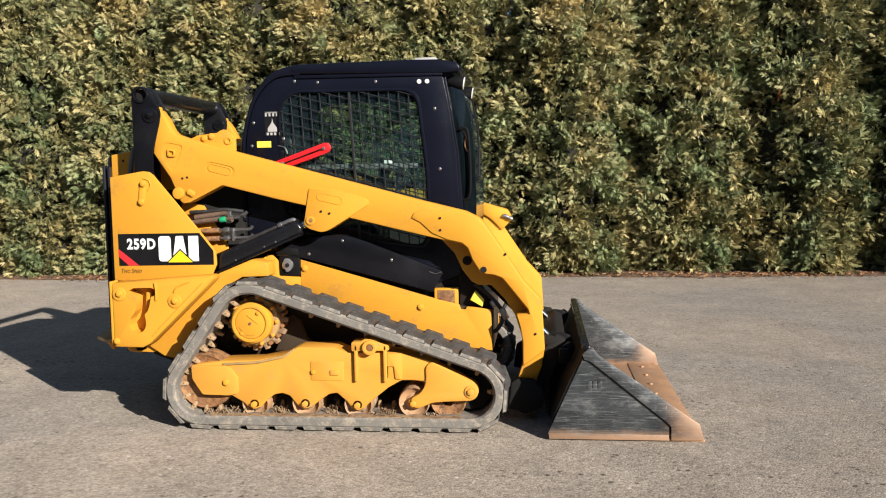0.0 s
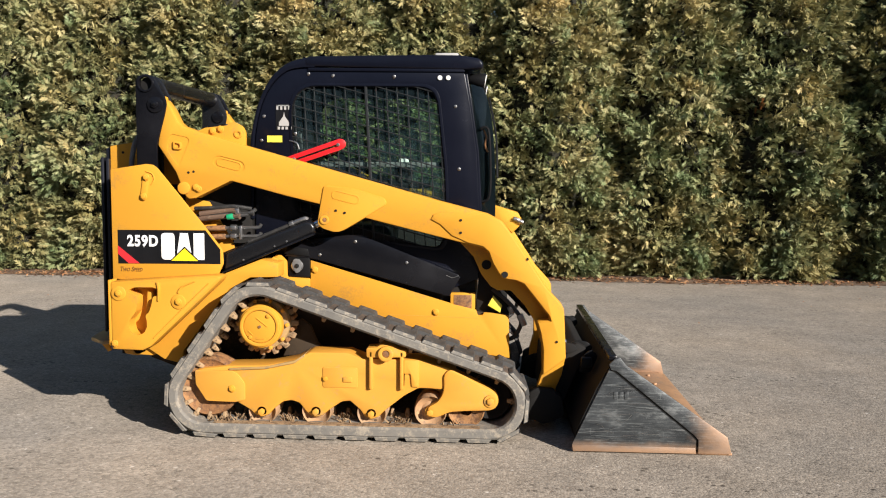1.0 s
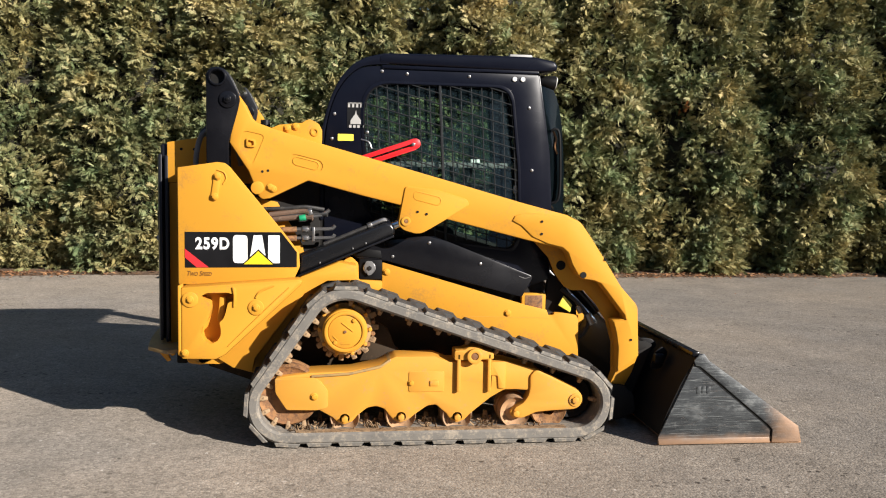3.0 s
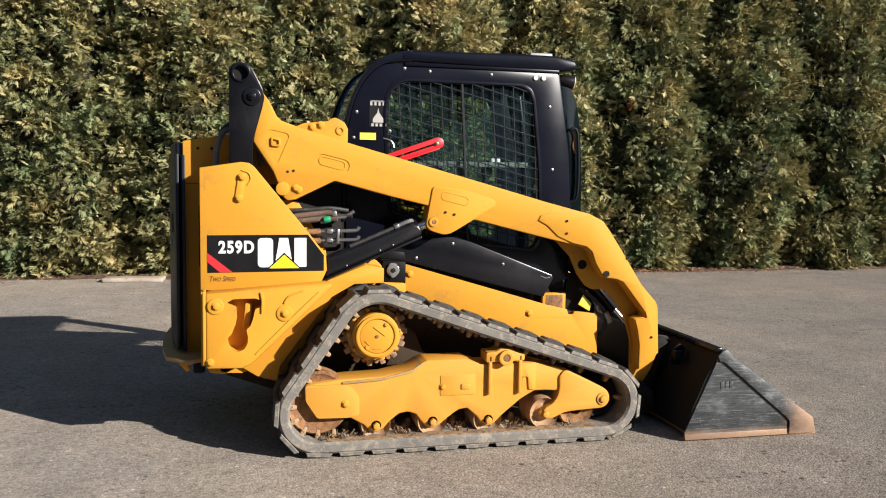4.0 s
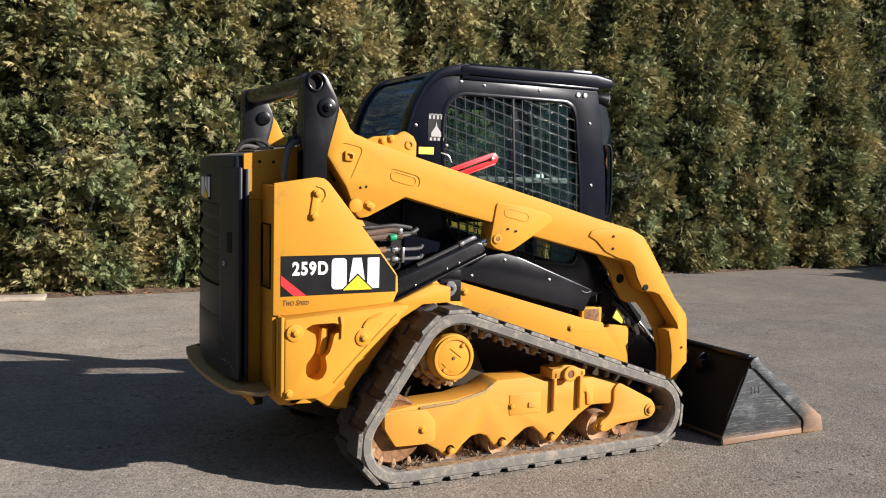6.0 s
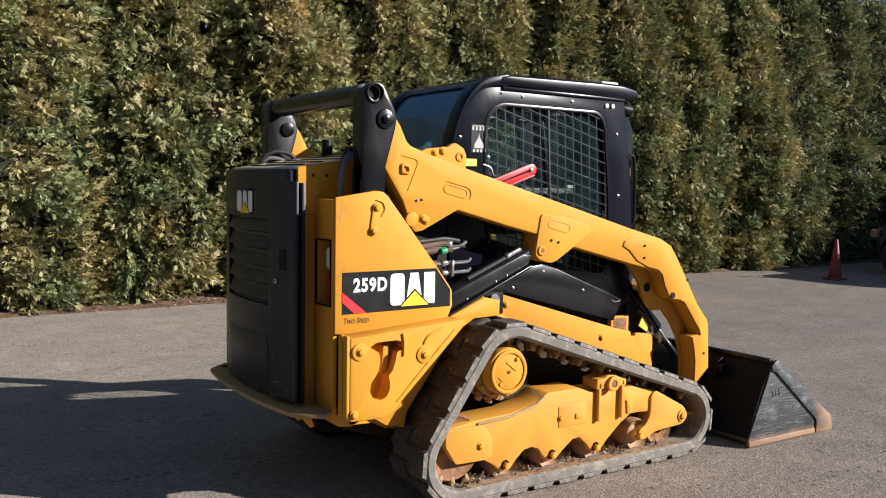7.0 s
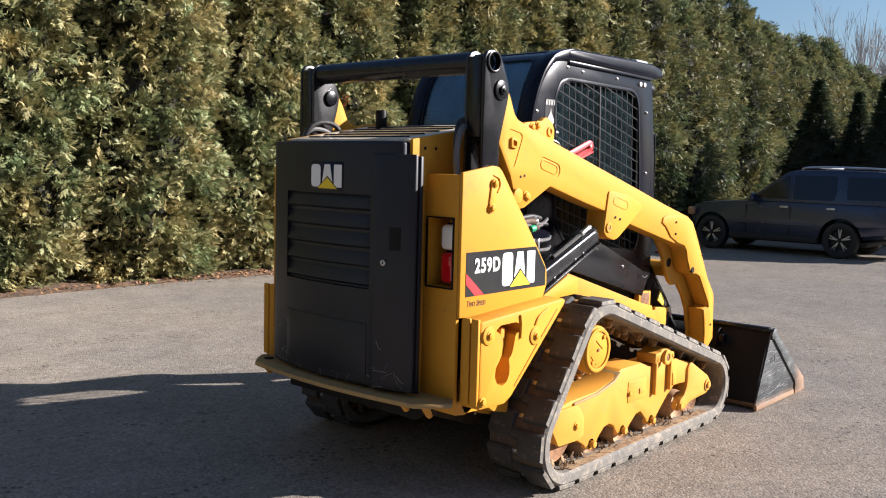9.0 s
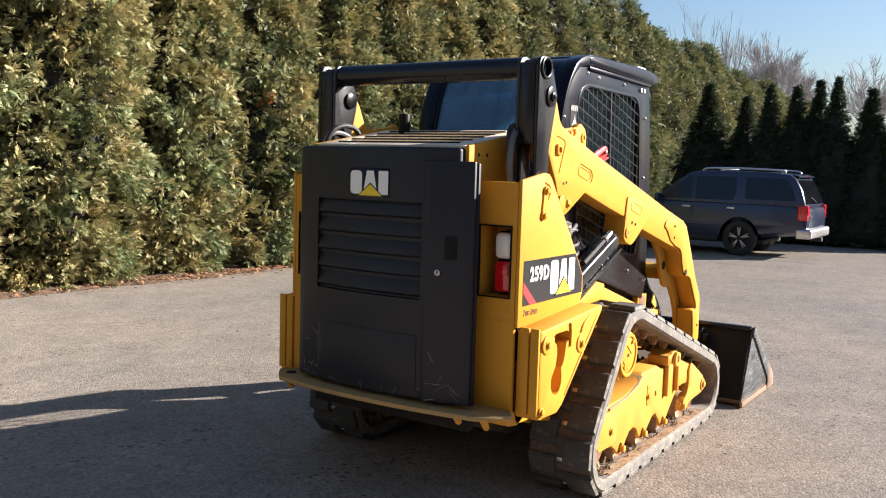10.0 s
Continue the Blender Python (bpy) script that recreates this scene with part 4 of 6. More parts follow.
    part("frame_shelf", plate([(-0.66, 0.385), (-0.45, 0.398), (-0.29, 0.436), (-0.235, 0.472), (-0.235, 0.458), (-0.29, 0.420), (-0.45, 0.385), (-0.66, 0.372)], s * 0.785, s * 0.60, 0.003), BUMPER_DUST, f, "dust lying on the frame shelf")
    flange = rod((-0.482, s * 0.66, 0.623), (-0.482, s * 0.712, 0.623), 0.146, 32, 0.01)
    part("hub_flange", flange, BUMPER_DUST, d)
    gear = []
    for k in range(15):
        for da, rr in ((-0.12, 0.150), (-0.07, 0.186), (0.07, 0.186), (0.12, 0.150)):
            a = 2 * math.pi * k / 15 + da
            gear.append((-0.482 + rr * math.cos(a), 0.623 + rr * math.sin(a)))
    spr = part("drive_sprocket", plate(gear, s * 0.665, s * 0.635, 0.003), CLAY, d, "dust-covered toothed drive sprocket")
    pin = mesh_of(rod((0, s * 0.585, 0), (0, s * 0.680, 0), 0.013, 8, 0.002), "sprocket_roller")
    pin.materials.append(RUST)
    for k in range(15):
        a = 2 * math.pi * (k + 0.5) / 15
        shared("sprocket_roller", pin, spr, Matrix.Translation((-0.482 + 0.158 * math.cos(a), 0, 0.623 + 0.158 * math.sin(a))))
    for k in range(10):
        a = 2 * math.pi * k / 10
        part("flange_bolt", rod((-0.482 + 0.137 * math.cos(a), s * 0.71, 0.623 + 0.137 * math.sin(a)), (-0.482 + 0.137 * math.cos(a), s * 0.732, 0.623 + 0.137 * math.sin(a)), 0.012, 6, 0.002), FRAME_YELLOW, d)
    # caked dirt between the rollers
    rng = random.Random(17 if s < 0 else 18)
    bm = bmesh.new()
    for k in range(60):
        x = rng.uniform(-0.82, 0.62)
        own = bmesh.new()
        bmesh.ops.create_icosphere(own, subdivisions=1, radius=rng.uniform(0.005, 0.013))
        for v in own.verts:
            v.co *= rng.uniform(0.6, 1.3)
        turned(own, Matrix.Translation((x, s * rng.uniform(0.60, 0.74), 0.090 + rng.uniform(0, 0.012))))
        join(bm, own)
    tagged(part("caked_dirt", bm, CAKED, f, "dry brown dirt caked on the track", 0), kind="stuff")
    # dry clay crumbs and straw standing on the belt between the rollers
    straw = []
    for x0, n in ((-0.72, 26), (-0.63, 16), (-0.33, 26), (-0.02, 26), (0.30, 26), (0.60, 10)):
        for _ in range(n):
            p = Vector((x0 + rng.gauss(0, 0.035), s * rng.uniform(0.67, 0.80), 0.086))
            straw.append((p, p + Vector((rng.gauss(0, 0.014), rng.gauss(0, 0.010), rng.uniform(0.008, 0.034))), rng.uniform(0.003, 0.007)))
    tagged(mesh_part("dried_clay", twig_mesh("dried_clay", straw), CLAY, f, "tan clay crumbs and straw on the track", 0), kind="stuff")


TOWER = [(-1.372, 0.86), (-1.372, 1.485), (-1.165, 1.517), (-1.125, 1.512), (-1.100, 1.493), (-0.835, 1.168), (-0.748, 1.055), (-0.732, 1.03), (-0.728, 0.955), (-0.76, 0.885), (-0.80, 0.83)]
LOWER = [(-1.345, 0.470), (-1.345, 0.856), (-0.74, 0.900), (-0.705, 0.895), (-0.72, 0.865), (-1.115, 0.492), (-1.165, 0.466)]
TIE_HOLE = [(-1.245, 0.806), (-1.21, 0.826), (-1.10, 0.828), (-1.066, 0.815), (-1.062, 0.783), (-1.10, 0.775), (-1.112, 0.72), (-1.125, 0.685), (-1.146, 0.668), (-1.138, 0.635), (-1.138, 0.60), (-1.155, 0.568), (-1.19, 0.553), (-1.225, 0.568), (-1.243, 0.60), (-1.238, 0.64), (-1.215, 0.668), (-1.200, 0.69), (-1.19, 0.74), (-1.196, 0.778)]


def build_tower(root, s):
    """The upright at the rear corner that carries the lift arm's links, with the lower tie-down box and the rear lamps."""
    t = part("rear_tower", plate(TOWER, s * 0.643, s * 0.6255, 0.005), YELLOW, root, "bright yellow steel rear upright")
    rear = cut(box(-1.372, -1.352, s * 0.6245, s * 0.345, 0.46, 1.475, 0.003), [box(-1.5, -1.2, s * 0.597, s * 0.447, 0.985, 1.285, 0.008)])
    part("rear_face", rear, YELLOW, t)
    inside = bmesh.new()
    box(-1.352, -1.23, s * 0.455, s * 0.440, 0.97, 1.30, 0.002, inside)
    box(-1.352, -1.23, s * 0.455, s * 0.600, 0.97, 0.985, 0.002, inside)
    box(-1.352, -1.23, s * 0.455, s * 0.600, 1.285, 1.30, 0.002, inside)
    part("lamp_recess", inside, YELLOW, t)
    part("recess_back", box(-1.235, -1.225, s * 0.44, s * 0.605, 0.97, 1.30), YELLOW, t)
    edge = cut(box(-1.379, -1.368, s * 0.603, s * 0.441, 0.979, 1.291, 0.003), [box(-1.5, -1.2, s * 0.597, s * 0.447, 0.985, 1.285, 0.006)])
    part("lamp_bezel", edge, MATT_BLACK, t)
    lamp = part("lamp_body", box(-1.310, -1.24, s * 0.593, s * 0.498, 0.995, 1.262, 0.01), MATT_BLACK, t)
    part("clear_lens", box(-1.360, -1.300, s * 0.592, s * 0.506, 1.145, 1.258, 0.024, None, 4), LENS_CLEAR, lamp, "clear white lamp lens")
    part("red_lens", box(-1.354, -1.300, s * 0.590, s * 0.508, 1.002, 1.135, 0.014, None, 3), LENS_RED, lamp, "red tail lamp lens")
    part("red_reflector", box(-1.361, -1.352, s * 0.580, s * 0.525, 1.075, 1.122, 0.004), LENS_RED, lamp)
    # lower box with its tie-down opening
    low = cut(plate(LOWER, s * 0.745, s * 0.6265, 0.014), [plate(rounded(TIE_HOLE, 0.010, 3), s * 0.80, s * 0.655, 0)])
    b = part("tie_down_box", low, YELLOW, root, "yellow corner casting with keyhole tie-down opening")
    part("tie_down_hook", plate(rounded([(-1.165, 0.665), (-1.155, 0.73), (-1.15, 0.80), (-1.115, 0.80), (-1.12, 0.73), (-1.13, 0.668)], 0.008, 2), s * 0.70, s * 0.66, 0.005), YELLOW, b)
    part("latch_finger", plate(rounded([(-1.078, 0.86), (-1.070, 0.815), (-1.072, 0.75), (-1.064, 0.75), (-1.056, 0.82), (-1.062, 0.855)], 0.004, 2), s * 0.755, s * 0.742, 0.003), YELLOW, b)
    for x, z in ((-1.296, 0.791), (-0.954, 0.748)):
        boss = part("pin_boss", rod((x, s * 0.742, z), (x, s * 0.752, z), 0.042, 28, 0.005), YELLOW, b)
        shared("bolt", BOLT, boss, Matrix.Translation((x, s * 0.752, z)) if s < 0 else Matrix.Translation((x, s * 0.752, z)) @ Matrix.Rotation(math.pi, 4, "Z"))
    part("raised_web", tube([(-0.86, s * 0.745, 0.865), (-0.93, s * 0.748, 0.835), (-0.955, s * 0.748, 0.80)], 0.006, 6, 4), YELLOW, b)
    part("weld_line", tube([(-0.78, s * 0.745, 0.855), (-0.90, s * 0.747, 0.74), (-1.10, s * 0.746, 0.54)], 0.004, 6, 4), YELLOW, b)
    bolts(BOLT, b, [(-1.325, s * 0.746, 0.505)])
    for y in (0.652, 0.70):
        part("rear_bar", box(-1.360, -1.344, s * y, s * (y + 0.040), 0.49, 0.865, 0.004), YELLOW, b)
    # link cover on the upright
    lc = part("link_cover", plate(slot((-1.163, 1.440), (-1.179, 1.332), 0.019), s * 0.651, s * 0.640, 0.003), YELLOW, t)
    bolts(BOLT, lc, [(-1.163, s * 0.651, 1.440), (-1.179, s * 0.651, 1.332)])
    part("pressed_arc", tube([(-1.165, s * 0.644, 1.475), (-1.130, s * 0.645, 1.462), (-1.118, s * 0.645, 1.43), (-1.135, s * 0.644, 1.40)], 0.004, 6, 4), YELLOW, t)
    # decal
    y1 = s * 0.6445
    flip = 1 if s < 0 else -1
    if s < 0:
        part("decal_panel", plate([(-1.337, 1.142), (-0.828, 1.144), (-0.744, 1.035), (-0.744, 0.953), (-1.337, 0.949)], y1, s * 0.640), DECAL, t, "black decal with model number and logo shapes", 0)
        part("decal_stripe", plate([(-1.337, 1.052), (-1.337, 1.005), (-1.275, 0.951), (-1.212, 0.951)], y1 - 0.0012, s * 0.640), DECAL_RED, t, "red corner stripe", 0)
        letters("model_number", "259D", 0.104, (-1.281, y1 - 0.002, 1.052), t, WHITE, 0.178, 0.0)
        letters("speed_mark", "Two Speed", 0.038, (-1.330, s * 0.6440, 0.905), t, BROWN_PRINT, 0.128, 0.3)
        logo(t, -1.084, -0.835, 0.975, 1.127, y1 - 0.0012)
    # cylinder foot and fender behind the upright
    part("fender", plate([(-1.19, 0.46), (-0.72, 0.90), (-0.52, 0.98), (-0.42, 0.96), (-0.42, 0.88), (-0.58, 0.875), (-0.70, 0.808), (-0.972, 0.445), (-0.985, 0.37), (-1.09, 0.395)], s * 0.625, s * 0.44, 0.006), YELLOW, root, "yellow sloping rear fender")
    part("fender_liner", plate([(-1.15, 0.45), (-0.72, 0.88), (-0.52, 0.95), (-0.47, 0.88), (-0.57, 0.825), (-0.645, 0.760), (-0.925, 0.380), (-0.97, 0.335), (-1.06, 0.36)], s * 0.518, s * 0.445, 0.004), FRAME_YELLOW, root, "dusty yellow fender liner behind the track")
    part("fender_web", plate([(-0.53, 0.86), (-0.50, 0.965), (-0.475, 0.985), (-0.445, 0.965), (-0.44, 0.86)], s * 0.50, s * 0.47, 0.003), YELLOW, root)
    part("tail_bracket", plate(rounded([(-1.30, 0.475), (-1.12, 0.475), (-1.10, 0.44), (-1.16, 0.41), (-1.27, 0.415)], 0.015, 3), s * 0.600, s * 0.570, 0.004), YELLOW, root)


def letters(name, text, size, at, parent, material, width, shear):
    """Raised lettering that faces -y."""
    cu = bpy.data.curves.new(name, "FONT")
    cu.body, cu.size, cu.extrude, cu.shear, cu.offset = text, size, 0.0008, shear, 0.0040 if size > 0.06 else 0.0004
    cu.space_character = 1.16 if size > 0.06 else 1.05
    if size < 0.06:
        cu.small_caps_scale = 0.76
        for ch in cu.body_format:
            ch.use_small_caps = True
    tmp = new("tmp_text", cu)
    me = bpy.data.meshes.new_from_object(tmp.evaluated_get(bpy.context.evaluated_depsgraph_get()))
    bpy.data.objects.remove(tmp)
    w = max(v.co.x for v in me.vertices) - min(v.co.x for v in me.vertices)
    me.transform(Matrix.Translation(at) @ Matrix.Rotation(math.pi / 2, 4, "X") @ Matrix.Diagonal((width / w, 0.82 if size > 0.06 else 1, 1, 1)))
    return mesh_part(name, me, material, parent, "", 0)


def logo(parent, x0, x1, z0, z1, y):
    """Three white blocks over a yellow triangle."""
    w, h = x1 - x0, z1 - z0
    plain = [
        ("white_block", rounded([(x0, z0), (x0, z1), (x0 + 0.31 * w, z1), (x0 + 0.31 * w, z0)], 0.022, 4)),
        ("white_block", [(x0 + 0.36 * w, z0 + 0.2 * h), (x0 + 0.44 * w, z1), (x0 + 0.62 * w, z1), (x0 + 0.70 * w, z0 + 0.2 * h)]),
        ("white_block", rounded([(x0 + 0.75 * w, z0), (x0 + 0.75 * w, z1), (x1, z1), (x1, z0)], 0.004, 2)),
    ]
    for nm, o in plain:
        part(nm, plate(o, y, y + 0.0012), WHITE, parent, "", 0)
    cx = x0 + 0.54 * w
    part("triangle_edge", plate([(cx - 0.37 * w, z0 - 0.012), (cx, z0 + 0.50 * h), (cx + 0.37 * w, z0 - 0.012)], y - 0.001, y + 0.0005), DECAL, parent, "", 0)
    part("yellow_triangle", plate([(cx - 0.31 * w, z0 - 0.006), (cx, z0 + 0.43 * h), (cx + 0.31 * w, z0 - 0.006)], y - 0.002, y + 0.0005), LOGO_YELLOW, parent, "", 0)


ARM = [(-1.062, 1.885), (-1.019, 1.825), (-0.985, 1.755), (-0.960, 1.732), (-0.868, 1.700), (-0.60, 1.622), (-0.318, 1.545), (0.183, 1.408), (0.5, 1.320), (0.768, 1.252), (0.848, 1.212), (0.895, 1.150), (0.962, 1.052), (1.100, 0.842), (1.190, 0.745), (1.204, 0.72), (1.214, 0.535), (1.219, 0.436), (1.090, 0.338), (1.090, 0.381), (1.090, 0.488), (1.075, 0.575), (1.054, 0.648), (1.126, 0.655), (1.118, 0.680), (1.005, 0.822), (0.975, 0.858), (0.935, 0.876), (0.878, 0.884), (0.840, 0.906), (0.80, 0.97), (0.775, 1.035), (0.745, 1.060), (0.523, 1.112), (0.077, 1.222), (-0.184, 1.297), (-0.377, 1.343), (-0.685, 1.424), (-0.888, 1.325), (-0.930, 1.318), (-0.950, 1.335), (-1.004, 1.472), (-1.104, 1.623)]
ELBOW = [(0.452, 1.218), (0.466, 1.246), (0.505, 1.258), (0.60, 1.262), (0.768, 1.246), (0.843, 1.208), (0.890, 1.148), (0.957, 1.050), (1.095, 0.841), (1.188, 0.740), (1.199, 0.71), (1.209, 0.535), (1.214, 0.440), (1.094, 0.346), (1.093, 0.381), (1.094, 0.488), (1.079, 0.577), (1.060, 0.643), (1.134, 0.650), (1.124, 0.682), (1.009, 0.826), (0.978, 0.863), (0.936, 0.881), (0.880, 0.889), (0.843, 0.911), (0.805, 0.974), (0.780, 1.040), (0.745, 1.070), (0.66, 1.090), (0.571, 1.128), (0.505, 1.190)]
KNEE = [(-0.154, 1.405), (0.02, 1.385), (0.19, 1.335), (0.205, 1.300), (0.077, 1.222), (-0.032, 1.157), (-0.062, 1.143), (-0.094, 1.140), (-0.163, 1.160), (-0.188, 1.185), (-0.190, 1.200)]


def build_arm(root, s):
    pockets = [plate(slot((-0.755, 1.532), (-0.640, 1.504), 0.034), s * 0.66, s * 0.611), plate(rounded([(-1.055, 1.600), (-1.035, 1.690), (-0.915, 1.665), (-0.985, 1.500)], 0.03, 4), s * 0.66, s * 0.6115)]
    arm = part("lift_arm", cut(plate(ARM, s * 0.615, s * 0.515, 0.010), pockets), YELLOW, root, "bright yellow welded lift arm")
    for a, b, r, y in (((-0.745, 1.530), (-0.650, 1.507), 0.020, 0.614), ((-0.085, 1.350), (0.022, 1.324), 0.021, 0.626)):
        part("pressed_slot", cut(plate(slot(a, b, r + 0.006), s * y, s * (y - 0.006), 0.002), [plate(slot(a, b, r), s * 0.7, s * 0.5)]), YELLOW, arm)
    part("knee_plate", plate(rounded(KNEE, 0.02, 3), s * 0.624, s * 0.505, 0.006), YELLOW, arm)
    part("elbow_plate", plate(ELBOW, s * 0.6235, s * 0.614, 0.004), YELLOW, arm)
    part("lock_loop", cut(plate(rounded([(-1.015, 1.600), (-1.015, 1.650), (-0.965, 1.640), (-0.965, 1.598)], 0.012, 3), s * 0.624, s * 0.61, 0.003), [plate(rounded([(-1.005, 1.611), (-1.005, 1.638), (-0.975, 1.631), (-0.975, 1.608)], 0.006, 2), s * 0.7, s * 0.5)]), YELLOW, arm)
    bb = part("arm_boss", rod((-0.956, s * 0.612, 1.382), (-0.956, s * 0.628, 1.382), 0.036, 28, 0.006), YELLOW, arm)
    bolts(BOLT, bb, [(-0.874, s * 0.617, 1.377), (-0.889, s * 0.617, 1.385)])
    kp = part("knee_pin", ring((-0.150, s * 0.622, 1.209), (0, s, 0), 0.026, 0.012, 0.010, 20, 0.002), YELLOW, arm)
    part("pin_end", rod((-0.150, s * 0.60, 1.209), (-0.150, s * 0.630, 1.209), 0.012, 12, 0.002), RUST, kp)
    # near-black discs paint the shade of open holes
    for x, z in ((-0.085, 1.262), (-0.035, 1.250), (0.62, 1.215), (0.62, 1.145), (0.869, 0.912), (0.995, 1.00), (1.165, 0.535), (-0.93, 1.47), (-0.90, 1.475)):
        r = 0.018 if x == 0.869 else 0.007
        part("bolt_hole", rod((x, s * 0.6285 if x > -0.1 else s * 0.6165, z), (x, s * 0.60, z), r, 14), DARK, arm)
    part("upper_lug", plate([(-0.90, 1.60), (-0.90, 1.700), (-0.843, 1.725), (-0.72, 1.738), (-0.700, 1.752), (-0.678, 1.758), (-0.655, 1.748), (-0.629, 1.733), (-0.612, 1.700), (-0.612, 1.66), (-0.616, 1.56)], s * 0.575, s * 0.540, 0.004), YELLOW, arm)
    bolts(BOLT, arm, [(-0.80, s * 0.576, 1.705), (-0.755, s * 0.576, 1.716)])
    part("lug_boss", ring((-0.652, s * 0.573, 1.690), (0, s, 0), 0.024, 0.012, 0.008, 20, 0.002), YELLOW, arm)
    part("inner_cheek", plate([(0.58, 1.115), (0.69, 1.00), (0.735, 0.90), (0.79, 0.83), (0.83, 0.808), (0.905, 0.808), (0.985, 0.725), (1.045, 0.63), (1.085, 0.50), (1.09, 0.32), (1.20, 0.32), (1.208, 0.50), (1.185, 0.72), (1.08, 0.85), (0.95, 1.045), (0.88, 1.145), (0.76, 1.21), (0.58, 1.21)], s * 0.514, s * 0.488, 0.006), YELLOW, arm)
    part("gusset_hole", rod((0.765, s * 0.516, 0.955), (0.765, s * 0.50, 0.955), 0.028, 16), DARK, arm)
    toe = plate([(1.090, 0.36), (1.219, 0.46), (1.200, 0.33), (1.172, 0.25), (1.165, 0.195), (1.13, 0.205), (1.09, 0.19), (1.058, 0.184), (1.062, 0.265)], s * 0.611, s * 0.515, 0.004)
    for v in toe.verts:
        if abs(v.co.y) > 0.59:
            v.co.y -= s * 0.55 * max(0.0, 0.335 + 0.76 * (v.co.x - 1.085) - v.co.z)
    part("arm_toe", toe, YELLOW, arm)
    part("arm_foot", plate([(1.0, 0.08), (1.02, 0.24), (1.07, 0.27), (1.16, 0.25), (1.20, 0.16), (1.12, 0.06)], s * 0.598, s * 0.53, 0.01), DARK, arm)
    if s > 0:
        cb = part("coupler_bracket", plate([(0.75, 1.21), (0.762, 1.268), (0.80, 1.262), (0.968, 1.212), (0.995, 1.165), (0.985, 1.125), (0.93, 1.07), (0.85, 1.15)], 0.60, 0.47, 0.008), YELLOW, arm, "yellow hydraulic coupler bracket")
        for dz in (0.0, 0.045):
            part("quick_coupling", rod((0.965 - dz * 0.6, 0.460, 1.160 + dz * 0.3), (1.005 - dz * 0.6, 0.460, 1.145 + dz * 0.3), 0.015, 12, 0.004), STEEL, cb, "worn steel quick coupling")
    # two-plate black link post above the upright
    post = [(-1.224, 1.20), (-1.224, 1.985), (-1.205, 2.012), (-1.165, 2.022), (-1.125, 2.010), (-1.098, 1.975), (-1.056, 1.890), (-1.046, 1.850), (-1.056, 1.800), (-1.106, 1.622), (-1.106, 1.20)]
    pk = part("link_post", cut(plate(rounded(post, 0.01, 2), s * 0.624, s * 0.604, 0.005), [rod((-1.165, s * 0.7, 1.968), (-1.165, s * 0.5, 1.968), 0.038, 24)]), BLACK, root, "black steel link post")
    part("inner_plate", plate(rounded(post, 0.01, 2), s * 0.530, s * 0.512, 0.006), DUSTED, pk, "dust-greyed inner plate")
    part("back_plate", box(-1.224, -1.206, s * 0.6035, s * 0.5305, 1.64, 1.99, 0.004), BLACK, pk)
    lower = part("pin_collar", rod((-1.110, s * 0.622, 1.850), (-1.110, s * 0.634, 1.850), 0.046, 28, 0.006), BLACK, pk)
    part("pin_head", rod((-1.110, s * 0.633, 1.850), (-1.110, s * 0.645, 1.850), 0.022, 6, 0.003), BLACK, lower)
    part("pin_bolt", rod((-1.110, s * 0.644, 1.850), (-1.110, s * 0.650, 1.850), 0.009, 12, 0.002), MATT_BLACK, lower)
    part("inner_collar", rod((-1.110, s * 0.513, 1.850), (-1.110, s * 0.498, 1.850), 0.040, 28, 0.006), BLACK, pk)
    part("tube_collar", ring((-1.165, s * 0.621, 1.968), (0, s, 0), 0.048, 0.037, 0.012, 28, 0.003), BLACK, pk)
    part("pivot_block", box(-1.19, -1.06, s * 0.588, s * 0.545, 1.79, 1.90, 0.01), YELLOW, pk)
    # lift cylinder
    cyl = bmesh.new()
    rod((-0.80, s * 0.56, 0.945), (-0.225, s * 0.56, 1.176), 0.045, 28, 0.006, cyl)
    rod((-0.27, s * 0.56, 1.158), (-0.222, s * 0.56, 1.1775), 0.049, 28, 0.006, cyl)
    c = part("lift_cylinder", cyl, BLACK, root, "black painted hydraulic lift cylinder")
    part("cylinder_guard", plate([(-0.728, 1.012), (-0.262, 1.200), (-0.228, 1.196), (-0.206, 1.165), (-0.216, 1.132), (-0.738, 0.908)], s * 0.612, s * 0.50, 0.022, None, 4), DUSTED, c, "scuffed black rounded cylinder guard")
    part("guard_lip", plate([(-0.738, 0.908), (-0.216, 1.132), (-0.212, 1.121), (-0.748, 0.893)], s * 0.626, s * 0.52, 0.002), BLACK, c)
    for x, z in ((-0.62, 0.975), (-0.44, 1.055), (-0.37, 1.084)):
        part("guard_bolt", rod((x, s * 0.610, z), (x, s * 0.617, z), 0.006, 6, 0.001), STEEL, c)
    part("cylinder_rod", rod((-0.225, s * 0.56, 1.176), (-0.155, s * 0.56, 1.205), 0.024, 20, 0.002), CHROME, c)
    part("feed_pipe", tube([(-0.60, s * 0.585, 1.075), (-0.42, s * 0.585, 1.150), (-0.30, s * 0.585, 1.203)], 0.011, 8, 4), HOSE, c)
    part("pipe_elbow", tube([(-0.335, s * 0.585, 1.188), (-0.29, s * 0.585, 1.207), (-0.262, s * 0.578, 1.212), (-0.252, s * 0.565, 1.19)], 0.013, 10, 4), STEEL, c)
    part("pipe_nut", rod((-0.36, s * 0.585, 1.178), (-0.335, s * 0.585, 1.188), 0.017, 6, 0.002), STEEL, c)


